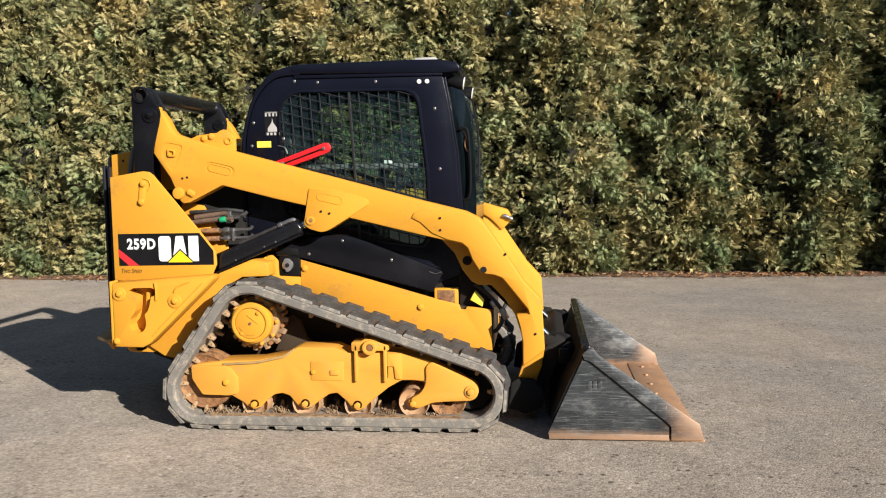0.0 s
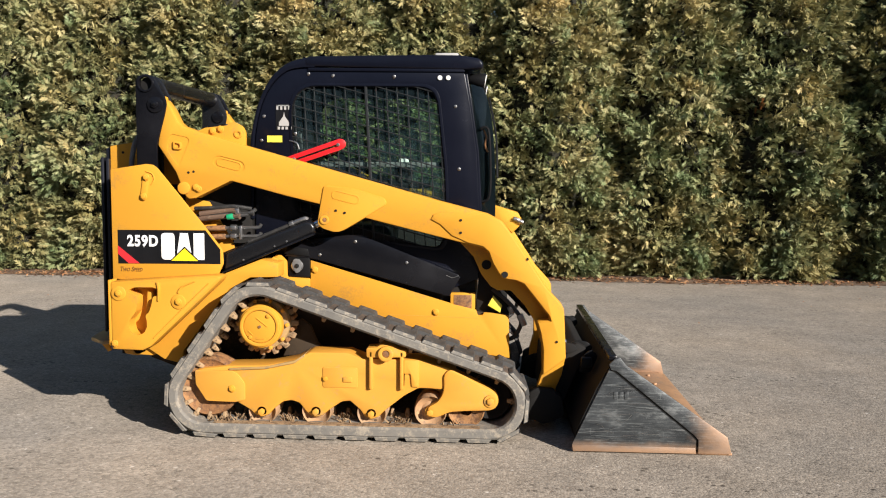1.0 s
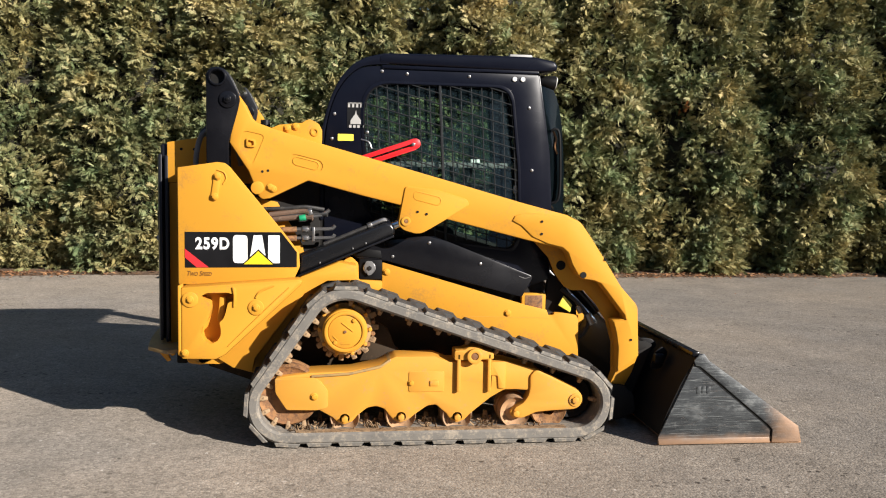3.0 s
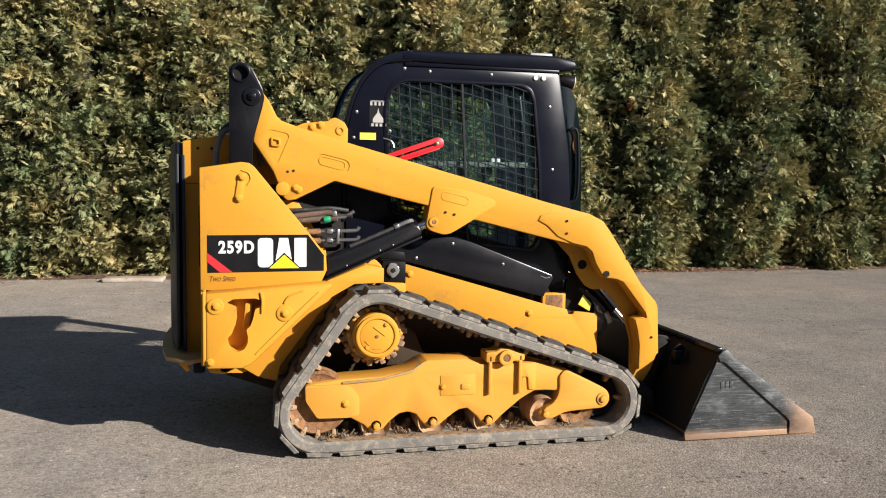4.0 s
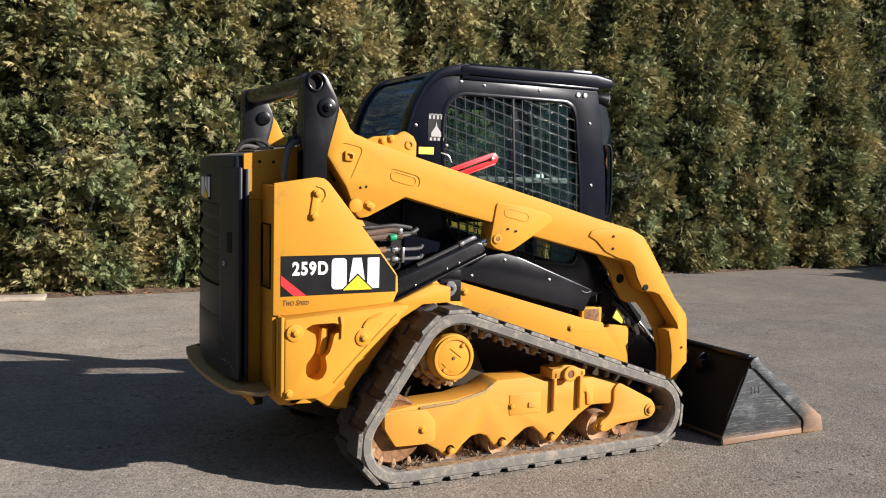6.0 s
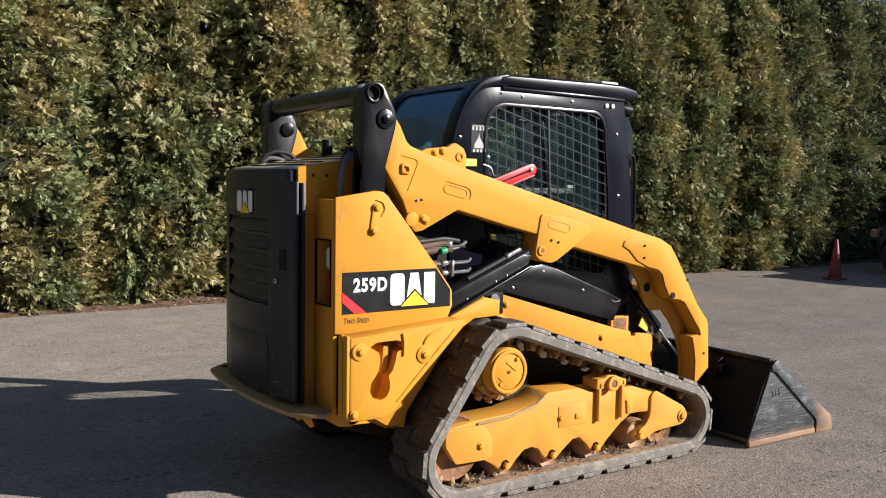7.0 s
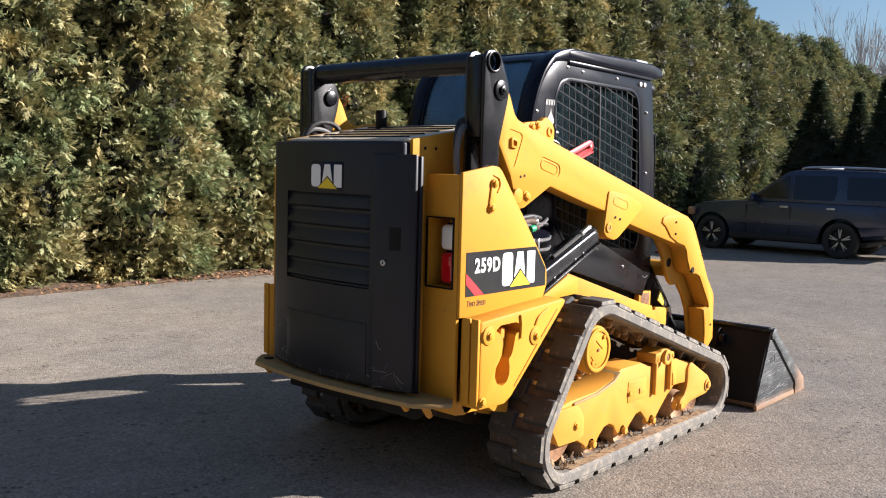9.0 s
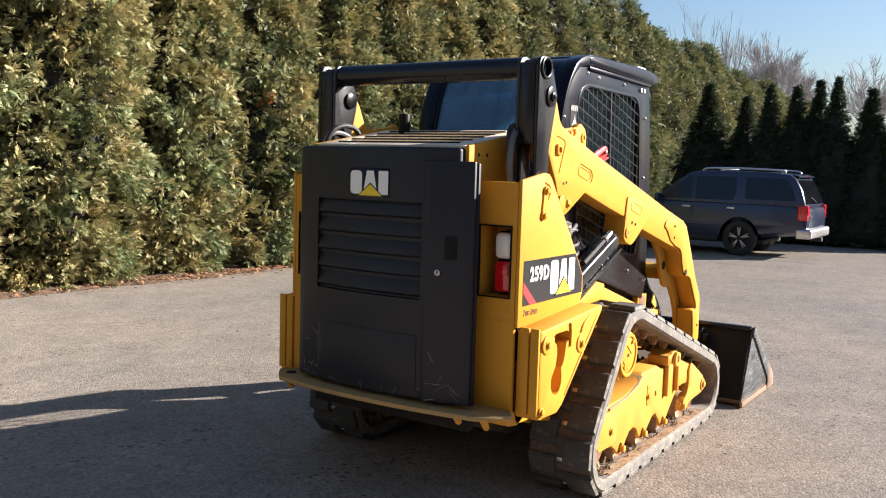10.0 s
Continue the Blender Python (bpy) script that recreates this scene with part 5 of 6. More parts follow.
def build_hydraulics(root, s):
    """Hoses and fittings in the opening under the lift arm."""
    y = s * 0.52
    h = part("hydraulic_hose", tube([(-0.93, y, 1.262), (-0.80, y, 1.268), (-0.70, y, 1.276), (-0.60, y + 0.02, 1.262)], 0.012, 10), HOSE, root, "black hydraulic hoses with steel fittings")
    rows = ((1.248, 0.016, SLEEVE, -0.90, -0.68), (1.218, 0.017, SLEEVE, -0.92, -0.66), (1.232, 0.010, HOSE, -0.95, -0.58))
    for k, (z, r, mat, x0, x1) in enumerate(rows):
        part("hose", tube([(x0, y - s * 0.01 * k, z - 0.018), (x0 + 0.09, y, z - 0.006), (x1 - 0.05, y, z + 0.004), (x1, y + s * 0.01, z)], r, 10), mat, h)
    part("green_cap", rod((-0.735, y + s * 0.018, 1.214), (-0.700, y + s * 0.018, 1.220), 0.017, 12, 0.002), SAFETY_GREEN, h, "green plastic hose cap")
    part("steel_coupling", rod((-0.69, y, 1.245), (-0.665, y, 1.25), 0.026, 6, 0.003), STEEL, h)
    part("steel_elbow", tube([(-0.67, y, 1.225), (-0.62, y, 1.232), (-0.585, y, 1.25), (-0.57, y, 1.262)], 0.011, 8), STEEL, h)
    for z in (1.148, 1.098):
        part("steel_pipe", tube([(-0.86, y, z), (-0.74, y, z + 0.004), (-0.62, y, z + 0.006), (-0.555, y, z + 0.010), (-0.54, y, z + 0.028)], 0.010, 8), STEEL, h, "bright steel hydraulic pipe")
        part("pipe_nut", rod((-0.72, y, z + 0.004), (-0.685, y, z + 0.005), 0.019, 6, 0.003), STEEL, h)
        part("hose_end", rod((-0.86, y, z - 0.002), (-0.75, y, z + 0.003), 0.016, 12, 0.002), RUST, h)
    part("pipe_clamp", box(-0.665, -0.650, y - s * 0.02, y + s * 0.02, 1.085, 1.165, 0.003), STEEL, h)
    part("backing_plate", plate([(-1.0, 1.0), (-1.0, 1.33), (-0.86, 1.30), (-0.72, 1.06), (-0.70, 0.95)], s * 0.475, s * 0.455, 0.003), YELLOW, h)
    br = part("pump_bracket", plate(rounded([(-0.490, 0.80), (-0.487, 0.967), (-0.470, 0.995), (-0.440, 0.99), (-0.405, 0.955), (-0.402, 0.862), (-0.268, 0.855), (-0.268, 0.80)], 0.008, 2), s * 0.470, s * 0.440, 0.004), YELLOW, root, "yellow pump mounting bracket")
    bolts(BOLT, br, [(-0.445, s * 0.471, 0.945), (-0.445, s * 0.471, 0.895)])
    part("cover_tab", plate([(-0.42, 1.0), (-0.40, 1.045), (-0.28, 1.03), (-0.27, 0.985)], s * 0.468, s * 0.44, 0.003), MATT_BLACK, br)
    v = part("valve_block", box(-0.400, -0.270, s * 0.458, s * 0.41, 0.862, 0.985, 0.006), MATT_BLACK, root, "black valve block with bright pump fitting")
    part("pump_ring", ring((-0.342, s * 0.462, 0.930), (0, s, 0), 0.036, 0.016, 0.014, 14, 0.003), STEEL, v)
    part("pump_tab", plate(rounded([(-0.375, 0.94), (-0.36, 0.972), (-0.325, 0.970), (-0.310, 0.935), (-0.325, 0.895), (-0.35, 0.885)], 0.008, 2), s * 0.478, s * 0.472, 0.003), GREY_HOSE, v)
    part("pump_core", rod((-0.342, s * 0.478, 0.930), (-0.342, s * 0.484, 0.930), 0.014, 6, 0.002), DARK, v)


def build_body(root):
    """Lower frame, engine bay, hood, rear door and bumper."""
    low = [(-1.25, 0.36), (-1.0, 0.27), (0.82, 0.27), (0.90, 0.36), (0.90, 0.64), (0.70, 0.67), (0.57, 0.70), (-0.27, 0.945), (-0.55, 0.92), (-1.25, 0.90)]
    part("main_frame", plate(low, -0.42, 0.42, 0.008), CHASSIS, root, "dark welded main frame between the tracks")
    for s in (-1, 1):
        pan = plate([(-0.268, 0.961), (0.577, 0.712), (0.706, 0.682), (0.716, 0.650), (0.745, 0.652), (0.752, 0.668), (0.80, 0.664), (0.898, 0.650), (0.905, 0.40), (0.55, 0.45), (-0.268, 0.765)], s * 0.448, s * 0.424, 0.004)
        p = part("side_panel", pan, YELLOW, root, "yellow side panel above the track")
        part("panel_seam", plate([(0.20, 0.6445), (0.72, 0.633), (0.72, 0.636), (0.20, 0.6475)], s * 0.4492, s * 0.44), FRAME_YELLOW, p, "", 0)
        bolts(BOLT, p, [(-0.243, s * 0.449, 0.905), (0.47, s * 0.449, 0.665)])
        part("side_post", box(0.555, 0.70, s * 0.438, s * 0.40, 0.655, 0.78, 0.006), YELLOW, root)
        # brown plate paints the shadowed inside of the post's opening
        part("post_window_shade", box(0.575, 0.680, s * 0.4405, s * 0.43, 0.67, 0.768, 0.002), RUST, root)
        step = plate([(-0.42, 0.985), (-0.30, 1.085), (0.02, 1.12), (0.60, 0.89), (0.612, 0.872), (0.550, 0.760), (-0.252, 0.972)], s * 0.462, s * 0.436, 0.005)
        st = part("step_guard", step, BLACK, root, "scuffed black side guard plate")
        bolts(BLACK_BOLT, st, [(0.0, s * 0.463, 1.075), (0.30, s * 0.463, 0.955), (-0.21, s * 0.463, 0.995)])
        part("scuff_mark", tube([(0.53, s * 0.4625, 0.885), (0.565, s * 0.4625, 0.872), (0.598, s * 0.4625, 0.880)], 0.0022, 5), STEEL, st)
        part("front_upright", plate([(0.70, 0.62), (0.72, 0.90), (0.80, 0.86), (0.90, 0.70), (0.90, 0.62)], s * 0.40, s * 0.36, 0.006), DARK, root)
        part("warning_tag", plate([(0.774, 0.710), (0.806, 0.767), (0.858, 0.712), (0.847, 0.668)], s * 0.45, s * 0.44, 0.002), TAG_YELLOW, root, "pale yellow tag plate")
        # dark fill in place of the shaded space beside the cab
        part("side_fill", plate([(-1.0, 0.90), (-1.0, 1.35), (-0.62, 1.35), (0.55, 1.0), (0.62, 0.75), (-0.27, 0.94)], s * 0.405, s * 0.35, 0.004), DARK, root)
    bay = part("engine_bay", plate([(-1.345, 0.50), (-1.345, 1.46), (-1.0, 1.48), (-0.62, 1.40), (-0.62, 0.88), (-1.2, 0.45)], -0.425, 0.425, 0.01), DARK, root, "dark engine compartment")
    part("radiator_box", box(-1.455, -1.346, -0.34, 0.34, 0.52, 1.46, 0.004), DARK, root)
    # hood: side walls and a slatted top that rises to the front
    for s in (-1, 1):
        hs = part("hood_side", plate([(-1.462, 1.40), (-1.462, 1.622), (-0.92, 1.712), (-0.92, 1.40)], s * 0.432, s * 0.412, 0.004), YELLOW, root, "yellow hood side")
        part("rear_side_panel", box(-1.452, -1.374, s * 0.431, s * 0.415, 0.50, 1.398, 0.002), YELLOW, root)
        for x in (-1.385, -1.315):
            part("bolt_hole", rod((x, s * 0.4335, 1.585), (x, s * 0.42, 1.585), 0.008, 12), DARK, hs)
    tilt = Matrix.Translation((-1.462, 0, 1.622)) @ Matrix.Rotation(-math.atan2(0.09, 0.542), 4, "Y")
    top = cut(box(0, 0.55, -0.411, 0.411, -0.02, 0.0, 0.003), [box(0.10 + 0.10 * k, 0.165 + 0.10 * k, -0.33, 0.33, -0.1, 0.1, 0.006) for k in range(4)])
    part("hood_top", turned(top, tilt), HOOD_GLARE, root, "yellow hood top with open cooling slots")
    part("cooler_core", turned(box(0.02, 0.54, -0.40, 0.40, -0.10, -0.05), tilt), DARK, root)
    for k in range(5):
        part("hood_slat", turned(box(0.068 + 0.10 * k, 0.076 + 0.10 * k, -0.34, 0.34, -0.035, 0.006, 0.002), tilt), MATT_BLACK, root)
    # rear door, bowed outwards
    door = part("rear_door", bow(cut(box(-1.545, -1.463, -0.412, 0.500, 0.515, 1.612, 0.014, None, 3), [box(-1.7, -1.525, -0.245, 0.355, 0.955, 1.375, 0.006)])), DOOR_BLACK, root, "scuffed black rear engine door with louvres")
    part("door_edge", bow(box(-1.530, -1.512, -0.487, -0.413, 0.515, 1.548, 0.004)), DOOR_BLACK, door)
    part("latch_column", bow(box(-1.562, -1.544, -0.487, -0.265, 0.522, 1.555, 0.006)), DOOR_BLACK, door)
    for k in range(5):
        z = 0.965 + k * 0.084
        lv = bmesh.new()
        vs = [lv.verts.new(v) for v in ((-1.527, -0.243, z), (-1.527, 0.353, z), (-1.546, 0.353, z + 0.012), (-1.546, -0.243, z + 0.012), (-1.527, -0.243, z + 0.070), (-1.527, 0.353, z + 0.070))]
        for f in ((0, 1, 2, 3), (3, 2, 5, 4), (0, 3, 4), (1, 5, 2), (0, 4, 5, 1)):
            lv.faces.new([vs[i] for i in f])
        bmesh.ops.recalc_face_normals(lv, faces=lv.faces)
        part("louvre", bow(bevel_all(lv, 0.003)), DOOR_BLACK, door)
    lock = part("lock", bow(rod((-1.560, -0.338, 1.083), (-1.570, -0.338, 1.083), 0.014, 16, 0.002)), STEEL, door, "round steel door lock")
    part("keyhole", bow(box(-1.572, -1.5695, -0.340, -0.336, 1.078, 1.089)), DARK, lock)
    part("latch_pocket", bow(box(-1.5640, -1.56, -0.42, -0.365, 1.14, 1.24, 0.001)), DARK, door)
    part("lower_panel", bow(box(-1.548, -1.543, -0.235, 0.345, 0.555, 0.80, 0.002)), DOOR_BLACK, door)
    holder = new("rear_logo_plate", box_mesh("rear_logo_plate", 0.22, 0.13, DOOR_BLACK))
    holder.parent = door
    holder.matrix_basis = pose(-1.5455, 0.030, 1.452, 0, 0, -90)
    logo(holder, -0.105, 0.105, -0.052, 0.052, -0.003)
    rng = random.Random(8)
    for k in range(60):
        y, z = rng.uniform(-0.46, 0.44), 0.53 + abs(rng.gauss(0, 0.075))
        a, n = rng.gauss(0.1, 0.9), rng.uniform(0.01, 0.09)
        xx = -1.5625 if y < -0.265 else -1.5458
        if y < -0.265 and y + n * math.cos(a) > -0.27:
            continue
        part("scratch", bow(tube([(xx, y, z), (xx, y + 0.5 * n * math.cos(a), z + 0.3 * n * math.sin(a) + rng.uniform(-0.006, 0.006)), (xx, y + n * math.cos(a), z + n * math.sin(a))], rng.uniform(0.0003, 0.0008), 4, 3)), PALE, door)
    # curved bumper plate under the door
    bm = bmesh.new()
    out = []
    for k in range(25):
        y = -0.665 + 1.33 * k / 24
        f = abs(y / 0.665)
        out.append((-1.600 + 0.07 * f * f + 0.10 * max(0, f - 0.85) / 0.15, y))
    pts = out + [(-1.37, 0.62), (-1.37, -0.62)]
    lowv = [bm.verts.new((x, y, 0.480)) for x, y in pts]
    f = bm.faces.new(lowv)
    r = bmesh.ops.extrude_face_region(bm, geom=[f])
    bmesh.ops.translate(bm, vec=(0, 0, 0.022), verts=[g for g in r["geom"] if isinstance(g, bmesh.types.BMVert)])
    bmesh.ops.recalc_face_normals(bm, faces=bm.faces)
    bumper = part("rear_bumper", bevel_all(bm, 0.005), BUMPER_DUST, root, "dusty yellow curved rear bumper plate")
    part("bumper_hole", rod((-1.46, 0.56, 0.505), (-1.46, 0.56, 0.49), 0.026, 16), DARK, bumper)
    part("rear_skirt", box(-1.42, -1.36, -0.44, 0.44, 0.38, 0.479, 0.01), DARK, root)
    for s in (-1, 1):
        part("corner_foot", plate([(-1.36, 0.479), (-1.20, 0.479), (-1.20, 0.425), (-1.26, 0.405), (-1.33, 0.415)], s * 0.60, s * 0.46, 0.01), FRAME_YELLOW, root)
    for y in (-0.56, -0.42, 0.56):
        part("tow_tab", plate([(-1.50, 0.479), (-1.455, 0.479), (-1.43, 0.425), (-1.45, 0.418)], y, y + 0.02, 0.003), FRAME_YELLOW, root)
    # cross tube between the posts
    part("cross_tube", rod((-1.165, -0.511, 1.968), (-1.165, 0.511, 1.968), 0.050, 28), BLACK, root, "black round cross tube between link posts")
    part("tube_bore", rod((-1.165, -0.60, 1.968), (-1.165, 0.60, 1.968), 0.0375, 20), DARK, root)
    for s in (-1, 1):
        for k, r in enumerate((0.013, 0.015)):
            part("post_hose", tube([(-1.0 - 0.06 * k, s * 0.45, 1.50), (-1.10, s * (0.47 + 0.02 * k), 1.70 - 0.05 * k), (-1.24, s * (0.50 + 0.02 * k), 1.70 - 0.02 * k), (-1.29, s * 0.53, 1.55), (-1.28, s * 0.55, 1.35)], r, 10), GREY_HOSE if k else HOSE, root)
    part("exhaust_stub", rod((-0.98, 0.26, 1.66), (-0.98, 0.26, 1.79), 0.030, 16, 0.004), MATT_BLACK, root)


def bow(bm):
    """Bends a part of the rear door into the door's outward bow."""
    for k in range(-9, 10):
        geom = bm.verts[:] + bm.edges[:] + bm.faces[:]
        bmesh.ops.bisect_plane(bm, geom=geom, dist=1e-5, plane_co=(0, 0.05 * k, 0), plane_no=(0, 1, 0))
    for v in bm.verts:
        v.co.x += 0.055 * (v.co.y / 0.45) ** 2
    return bm


def box_mesh(name, w, h, material):
    me = mesh_of(box(-w / 2, w / 2, 0, 0.002, -h / 2, h / 2), name)
    me.materials.append(material)
    return me


def arc_line(pts, steps=4):
    """A smooth line through points of the side view."""
    return [(p.x, p.z) for p in smooth_path([(x, 0, z) for x, z in pts], steps)]


CAB_SIDE = [(-0.60, 0.98)] + arc_line([(-0.602, 1.60), (-0.585, 1.75), (-0.545, 1.89), (-0.485, 1.99), (-0.41, 2.055), (-0.33, 2.075), (-0.25, 2.075)]) + [(0.60, 2.065), (0.628, 2.045), (0.66, 1.87), (0.70, 1.60), (0.718, 1.30), (0.718, 0.86), (0.56, 0.80), (-0.30, 0.98)]
CAB_HOLE = [(-0.392, 1.78), (-0.385, 1.88), (-0.345, 1.955), (-0.27, 1.985), (0.40, 1.980), (0.455, 1.955), (0.48, 1.90), (0.525, 1.50), (0.54, 1.12), (0.50, 1.03), (-0.25, 1.12), (-0.36, 1.25), (-0.375, 1.55)]


DOOR_FRONT = arc_line([(0.675, 2.015), (0.735, 1.965), (0.772, 1.86), (0.795, 1.70), (0.808, 1.50), (0.812, 1.26), (0.800, 0.92)])


def build_cab(root):
    cab = part("cab_floor", plate([(-0.58, 0.84), (-0.58, 1.02), (0.55, 0.90), (0.70, 0.88), (0.70, 0.60), (0.40, 0.60)], -0.385, 0.385, 0.006), DARK, root, "black operator cab")
    for s in (-1, 1):
        side = part("cab_side", cut(plate(CAB_SIDE, s * 0.417, s * 0.387, 0.006), [plate(rounded(CAB_HOLE, 0.04, 3), s * 0.6, s * 0.3)]), CAB_BLACK, root, "gloss black cab side frame")
        pane = part("side_glass", plate(rounded([(x, z) for x, z in CAB_HOLE], 0.04, 3), s * 0.394, s * 0.389), GLASS, side, "dirty side window glass", 0)
        pane.visible_shadow = False
        part("window_seal", cut(plate(rounded([(0.07 + (x - 0.07) * 1.02, 1.52 + (z - 1.52) * 1.02) for x, z in CAB_HOLE], 0.04, 3), s * 0.420, s * 0.414, 0.002), [plate(rounded([(0.07 + (x - 0.07) * 0.985, 1.52 + (z - 1.52) * 0.985) for x, z in CAB_HOLE], 0.04, 3), s * 0.6, s * 0.3)]), CAB_BLACK, side)
        # woven guard over the window
        guard = part("window_guard", cut(plate(rounded([(0.07 + (x - 0.07) * 1.0, 1.52 + (z - 1.52) * 1.0) for x, z in CAB_HOLE], 0.04, 3), s * 0.413, s * 0.405, 0.001), [plate(rounded([(0.07 + (x - 0.07) * 0.965, 1.52 + (z - 1.52) * 0.975) for x, z in CAB_HOLE], 0.04, 3), s * 0.6, s * 0.3)]), MATT_BLACK, side, "black steel mesh window guard")
        hull = [Vector((0.07 + (x - 0.07) * 0.985, 1.52 + (z - 1.52) * 0.985)) for x, z in CAB_HOLE]

        def chord(p, d):
            """Where the line through p along d enters and leaves the window."""
            hits = []
            for a, b in zip(hull, hull[1:] + hull[:1]):
                e = b - a
                k = d.x * e.y - d.y * e.x
                if abs(k) > 1e-9:
                    u = ((a.x - p.x) * d.y - (a.y - p.y) * d.x) / k
                    if 0 <= u < 1:
                        hits.append(a + e * u)
            hits.sort(key=lambda h: h.dot(d))
            return (hits[0], hits[-1]) if len(hits) > 1 and (hits[-1] - hits[0]).length > 0.03 else None

        for k in range(-8, 9):
            hit = chord(Vector((0.075 + 0.0605 * k, 1.55)), Vector((-0.055, 1)).normalized())
            if hit:
                part("guard_wire", rod((hit[0].x, s * 0.408, hit[0].y), (hit[1].x, s * 0.408, hit[1].y), 0.0034 if k else 0.009, 6), WIRE, guard)
        for k in range(-9, 12):
            hit = chord(Vector((0.075, 1.50 + 0.0605 * k)), Vector((1, -0.275)).normalized())
            if hit:
                part("guard_wire", rod((hit[0].x, s * 0.4125, hit[0].y), (hit[1].x, s * 0.4125, hit[1].y), 0.0032, 6), WIRE, guard)
        bolts(BLACK_BOLT, side, [(-0.137, s * 0.418, 2.034), (-0.28, s * 0.418, 2.045), (0.22, s * 0.418, 2.03), (-0.545, s * 0.418, 1.80), (-0.56, s * 0.418, 1.66), (0.575, s * 0.418, 1.86), (0.60, s * 0.418, 1.50), (-0.36, s * 0.418, 1.70)])
        bolts(ROUND_BOLT, side, [(0.484, s * 0.418, 2.022), (0.532, s * 0.418, 2.022)])
        # outer pillar that wraps from the rear corner into the roof
        out = arc_line([(-0.625, 1.20), (-0.625, 1.60), (-0.605, 1.76), (-0.56, 1.91), (-0.49, 2.03), (-0.40, 2.105), (-0.28, 2.140), (-0.24, 2.143)]) + arc_line([(-0.24, 2.082), (-0.33, 2.078), (-0.41, 2.057), (-0.487, 1.992), (-0.547, 1.892), (-0.588, 1.752), (-0.604, 1.60), (-0.604, 1.20)])
        part("corner_pillar", plate(out, s * 0.432, s * 0.340, 0.012), CAB_BLACK, root, "rounded gloss black corner pillar")
        part("front_post", plate([(0.60, 2.06), (0.640, 2.06), (0.672, 1.87), (0.713, 1.60), (0.732, 1.30), (0.732, 0.86), (0.70, 0.86), (0.70, 1.30), (0.68, 1.60), (0.64, 1.87)], s * 0.387, s * 0.340, 0.006), CAB_BLACK, root)
        part("door_cheek", plate(DOOR_FRONT + [(0.722, 0.90), (0.722, 1.30), (0.705, 1.60), (0.668, 1.87), (0.655, 1.98)], s * 0.352, s * 0.346, 0.001), SMOKE_GLASS, root, "smoky grey side of the bulged front door")
        part("grab_bar", tube([(0.722, s * 0.372, 1.735), (0.745, s * 0.374, 1.745), (0.768, s * 0.374, 1.72), (0.778, s * 0.374, 1.60), (0.782, s * 0.374, 1.42), (0.770, s * 0.374, 1.33), (0.735, s * 0.372, 1.31)], 0.008, 8), MATT_BLACK, root, "black front grab bar")
        part("work_lamp", rod((0.65, s * 0.335, 2.025), (0.745, s * 0.335, 2.012), 0.030, 24, 0.006, None, 0.044), MATT_BLACK, root, "small round front work lamp")
        part("lamp_glass", rod((0.743, s * 0.335, 2.012), (0.748, s * 0.335, 2.011), 0.038, 24, 0.001), LENS_CLEAR, root)
    # roof
    roof = [(-0.30, 2.085), (-0.30, 2.133), (-0.24, 2.145), (0.40, 2.152), (0.60, 2.150), (0.715, 2.130), (0.735, 2.105), (0.730, 2.075), (0.63, 2.066)]
    rf = part("roof", plate(roof, -0.435, 0.435, 0.022, None, 3), CAB_BLACK, root, "blue-black gloss cab roof")
    part("roof_rail", plate([(-0.28, 2.060), (-0.28, 2.080), (0.62, 2.072), (0.63, 2.055)], -0.428, -0.418, 0.003), CAB_BLACK, rf)
    part("roof_hatch", box(0.455, 0.590, -0.405, -0.300, 2.140, 2.166, 0.008), PALE, rf, "pale roof marker plate")
    # rear wall with its bowed window
    arc = arc_line([(-0.618, 1.20), (-0.618, 1.60), (-0.598, 1.76), (-0.553, 1.91), (-0.483, 2.03), (-0.395, 2.10), (-0.29, 2.128)])
    inner = [(x + 0.030, z - 0.012) for x, z in arc]
    wall = plate(arc + inner[::-1], -0.342, 0.342, 0.0)
    wall = cut(wall, [box(-0.8, -0.36, -0.326, 0.326, 1.40, 2.075, 0.05, None, 3)])
    part("rear_wall", wall, CAB_BLACK, root, "black rear cab wall")
    pane = part("rear_window", plate([(x + 0.012, z - 0.004) for x, z in arc[:-1]] + [(x + 0.017, z - 0.006) for x, z in arc[:-1]][::-1], -0.33, 0.33), DUSTY_SKY_GLASS, root, "bowed rear window glass", 40)
    pane.visible_shadow = False
    # front door
    pane = part("front_glass", plate(DOOR_FRONT + [(x - 0.006, z - 0.003) for x, z in DOOR_FRONT[::-1]], -0.337, 0.337), GLASS, root, "front door glass", 40)
    pane.visible_shadow = False
    part("wiper", tube([(0.765, 0.05, 1.95), (0.812, -0.10, 1.70), (0.822, -0.22, 1.45)], 0.007, 6), MATT_BLACK, root)
    part("washer_hose", tube([(0.74, -0.356, 1.73), (0.755, -0.358, 1.69), (0.75, -0.358, 1.64), (0.765, -0.358, 1.60)], 0.006, 6), RUST, root)
    # inside
    seat = part("seat", box(-0.32, 0.18, -0.25, 0.25, 1.02, 1.16, 0.05, None, 3), MATT_BLACK, root, "black operator seat")
    part("backrest", turned(box(-0.06, 0.06, -0.25, 0.25, 0, 0.62, 0.045, None, 3), Matrix.Translation((-0.30, 0, 1.13)) @ Matrix.Rotation(radians(-10), 4, "Y")), MATT_BLACK, seat)
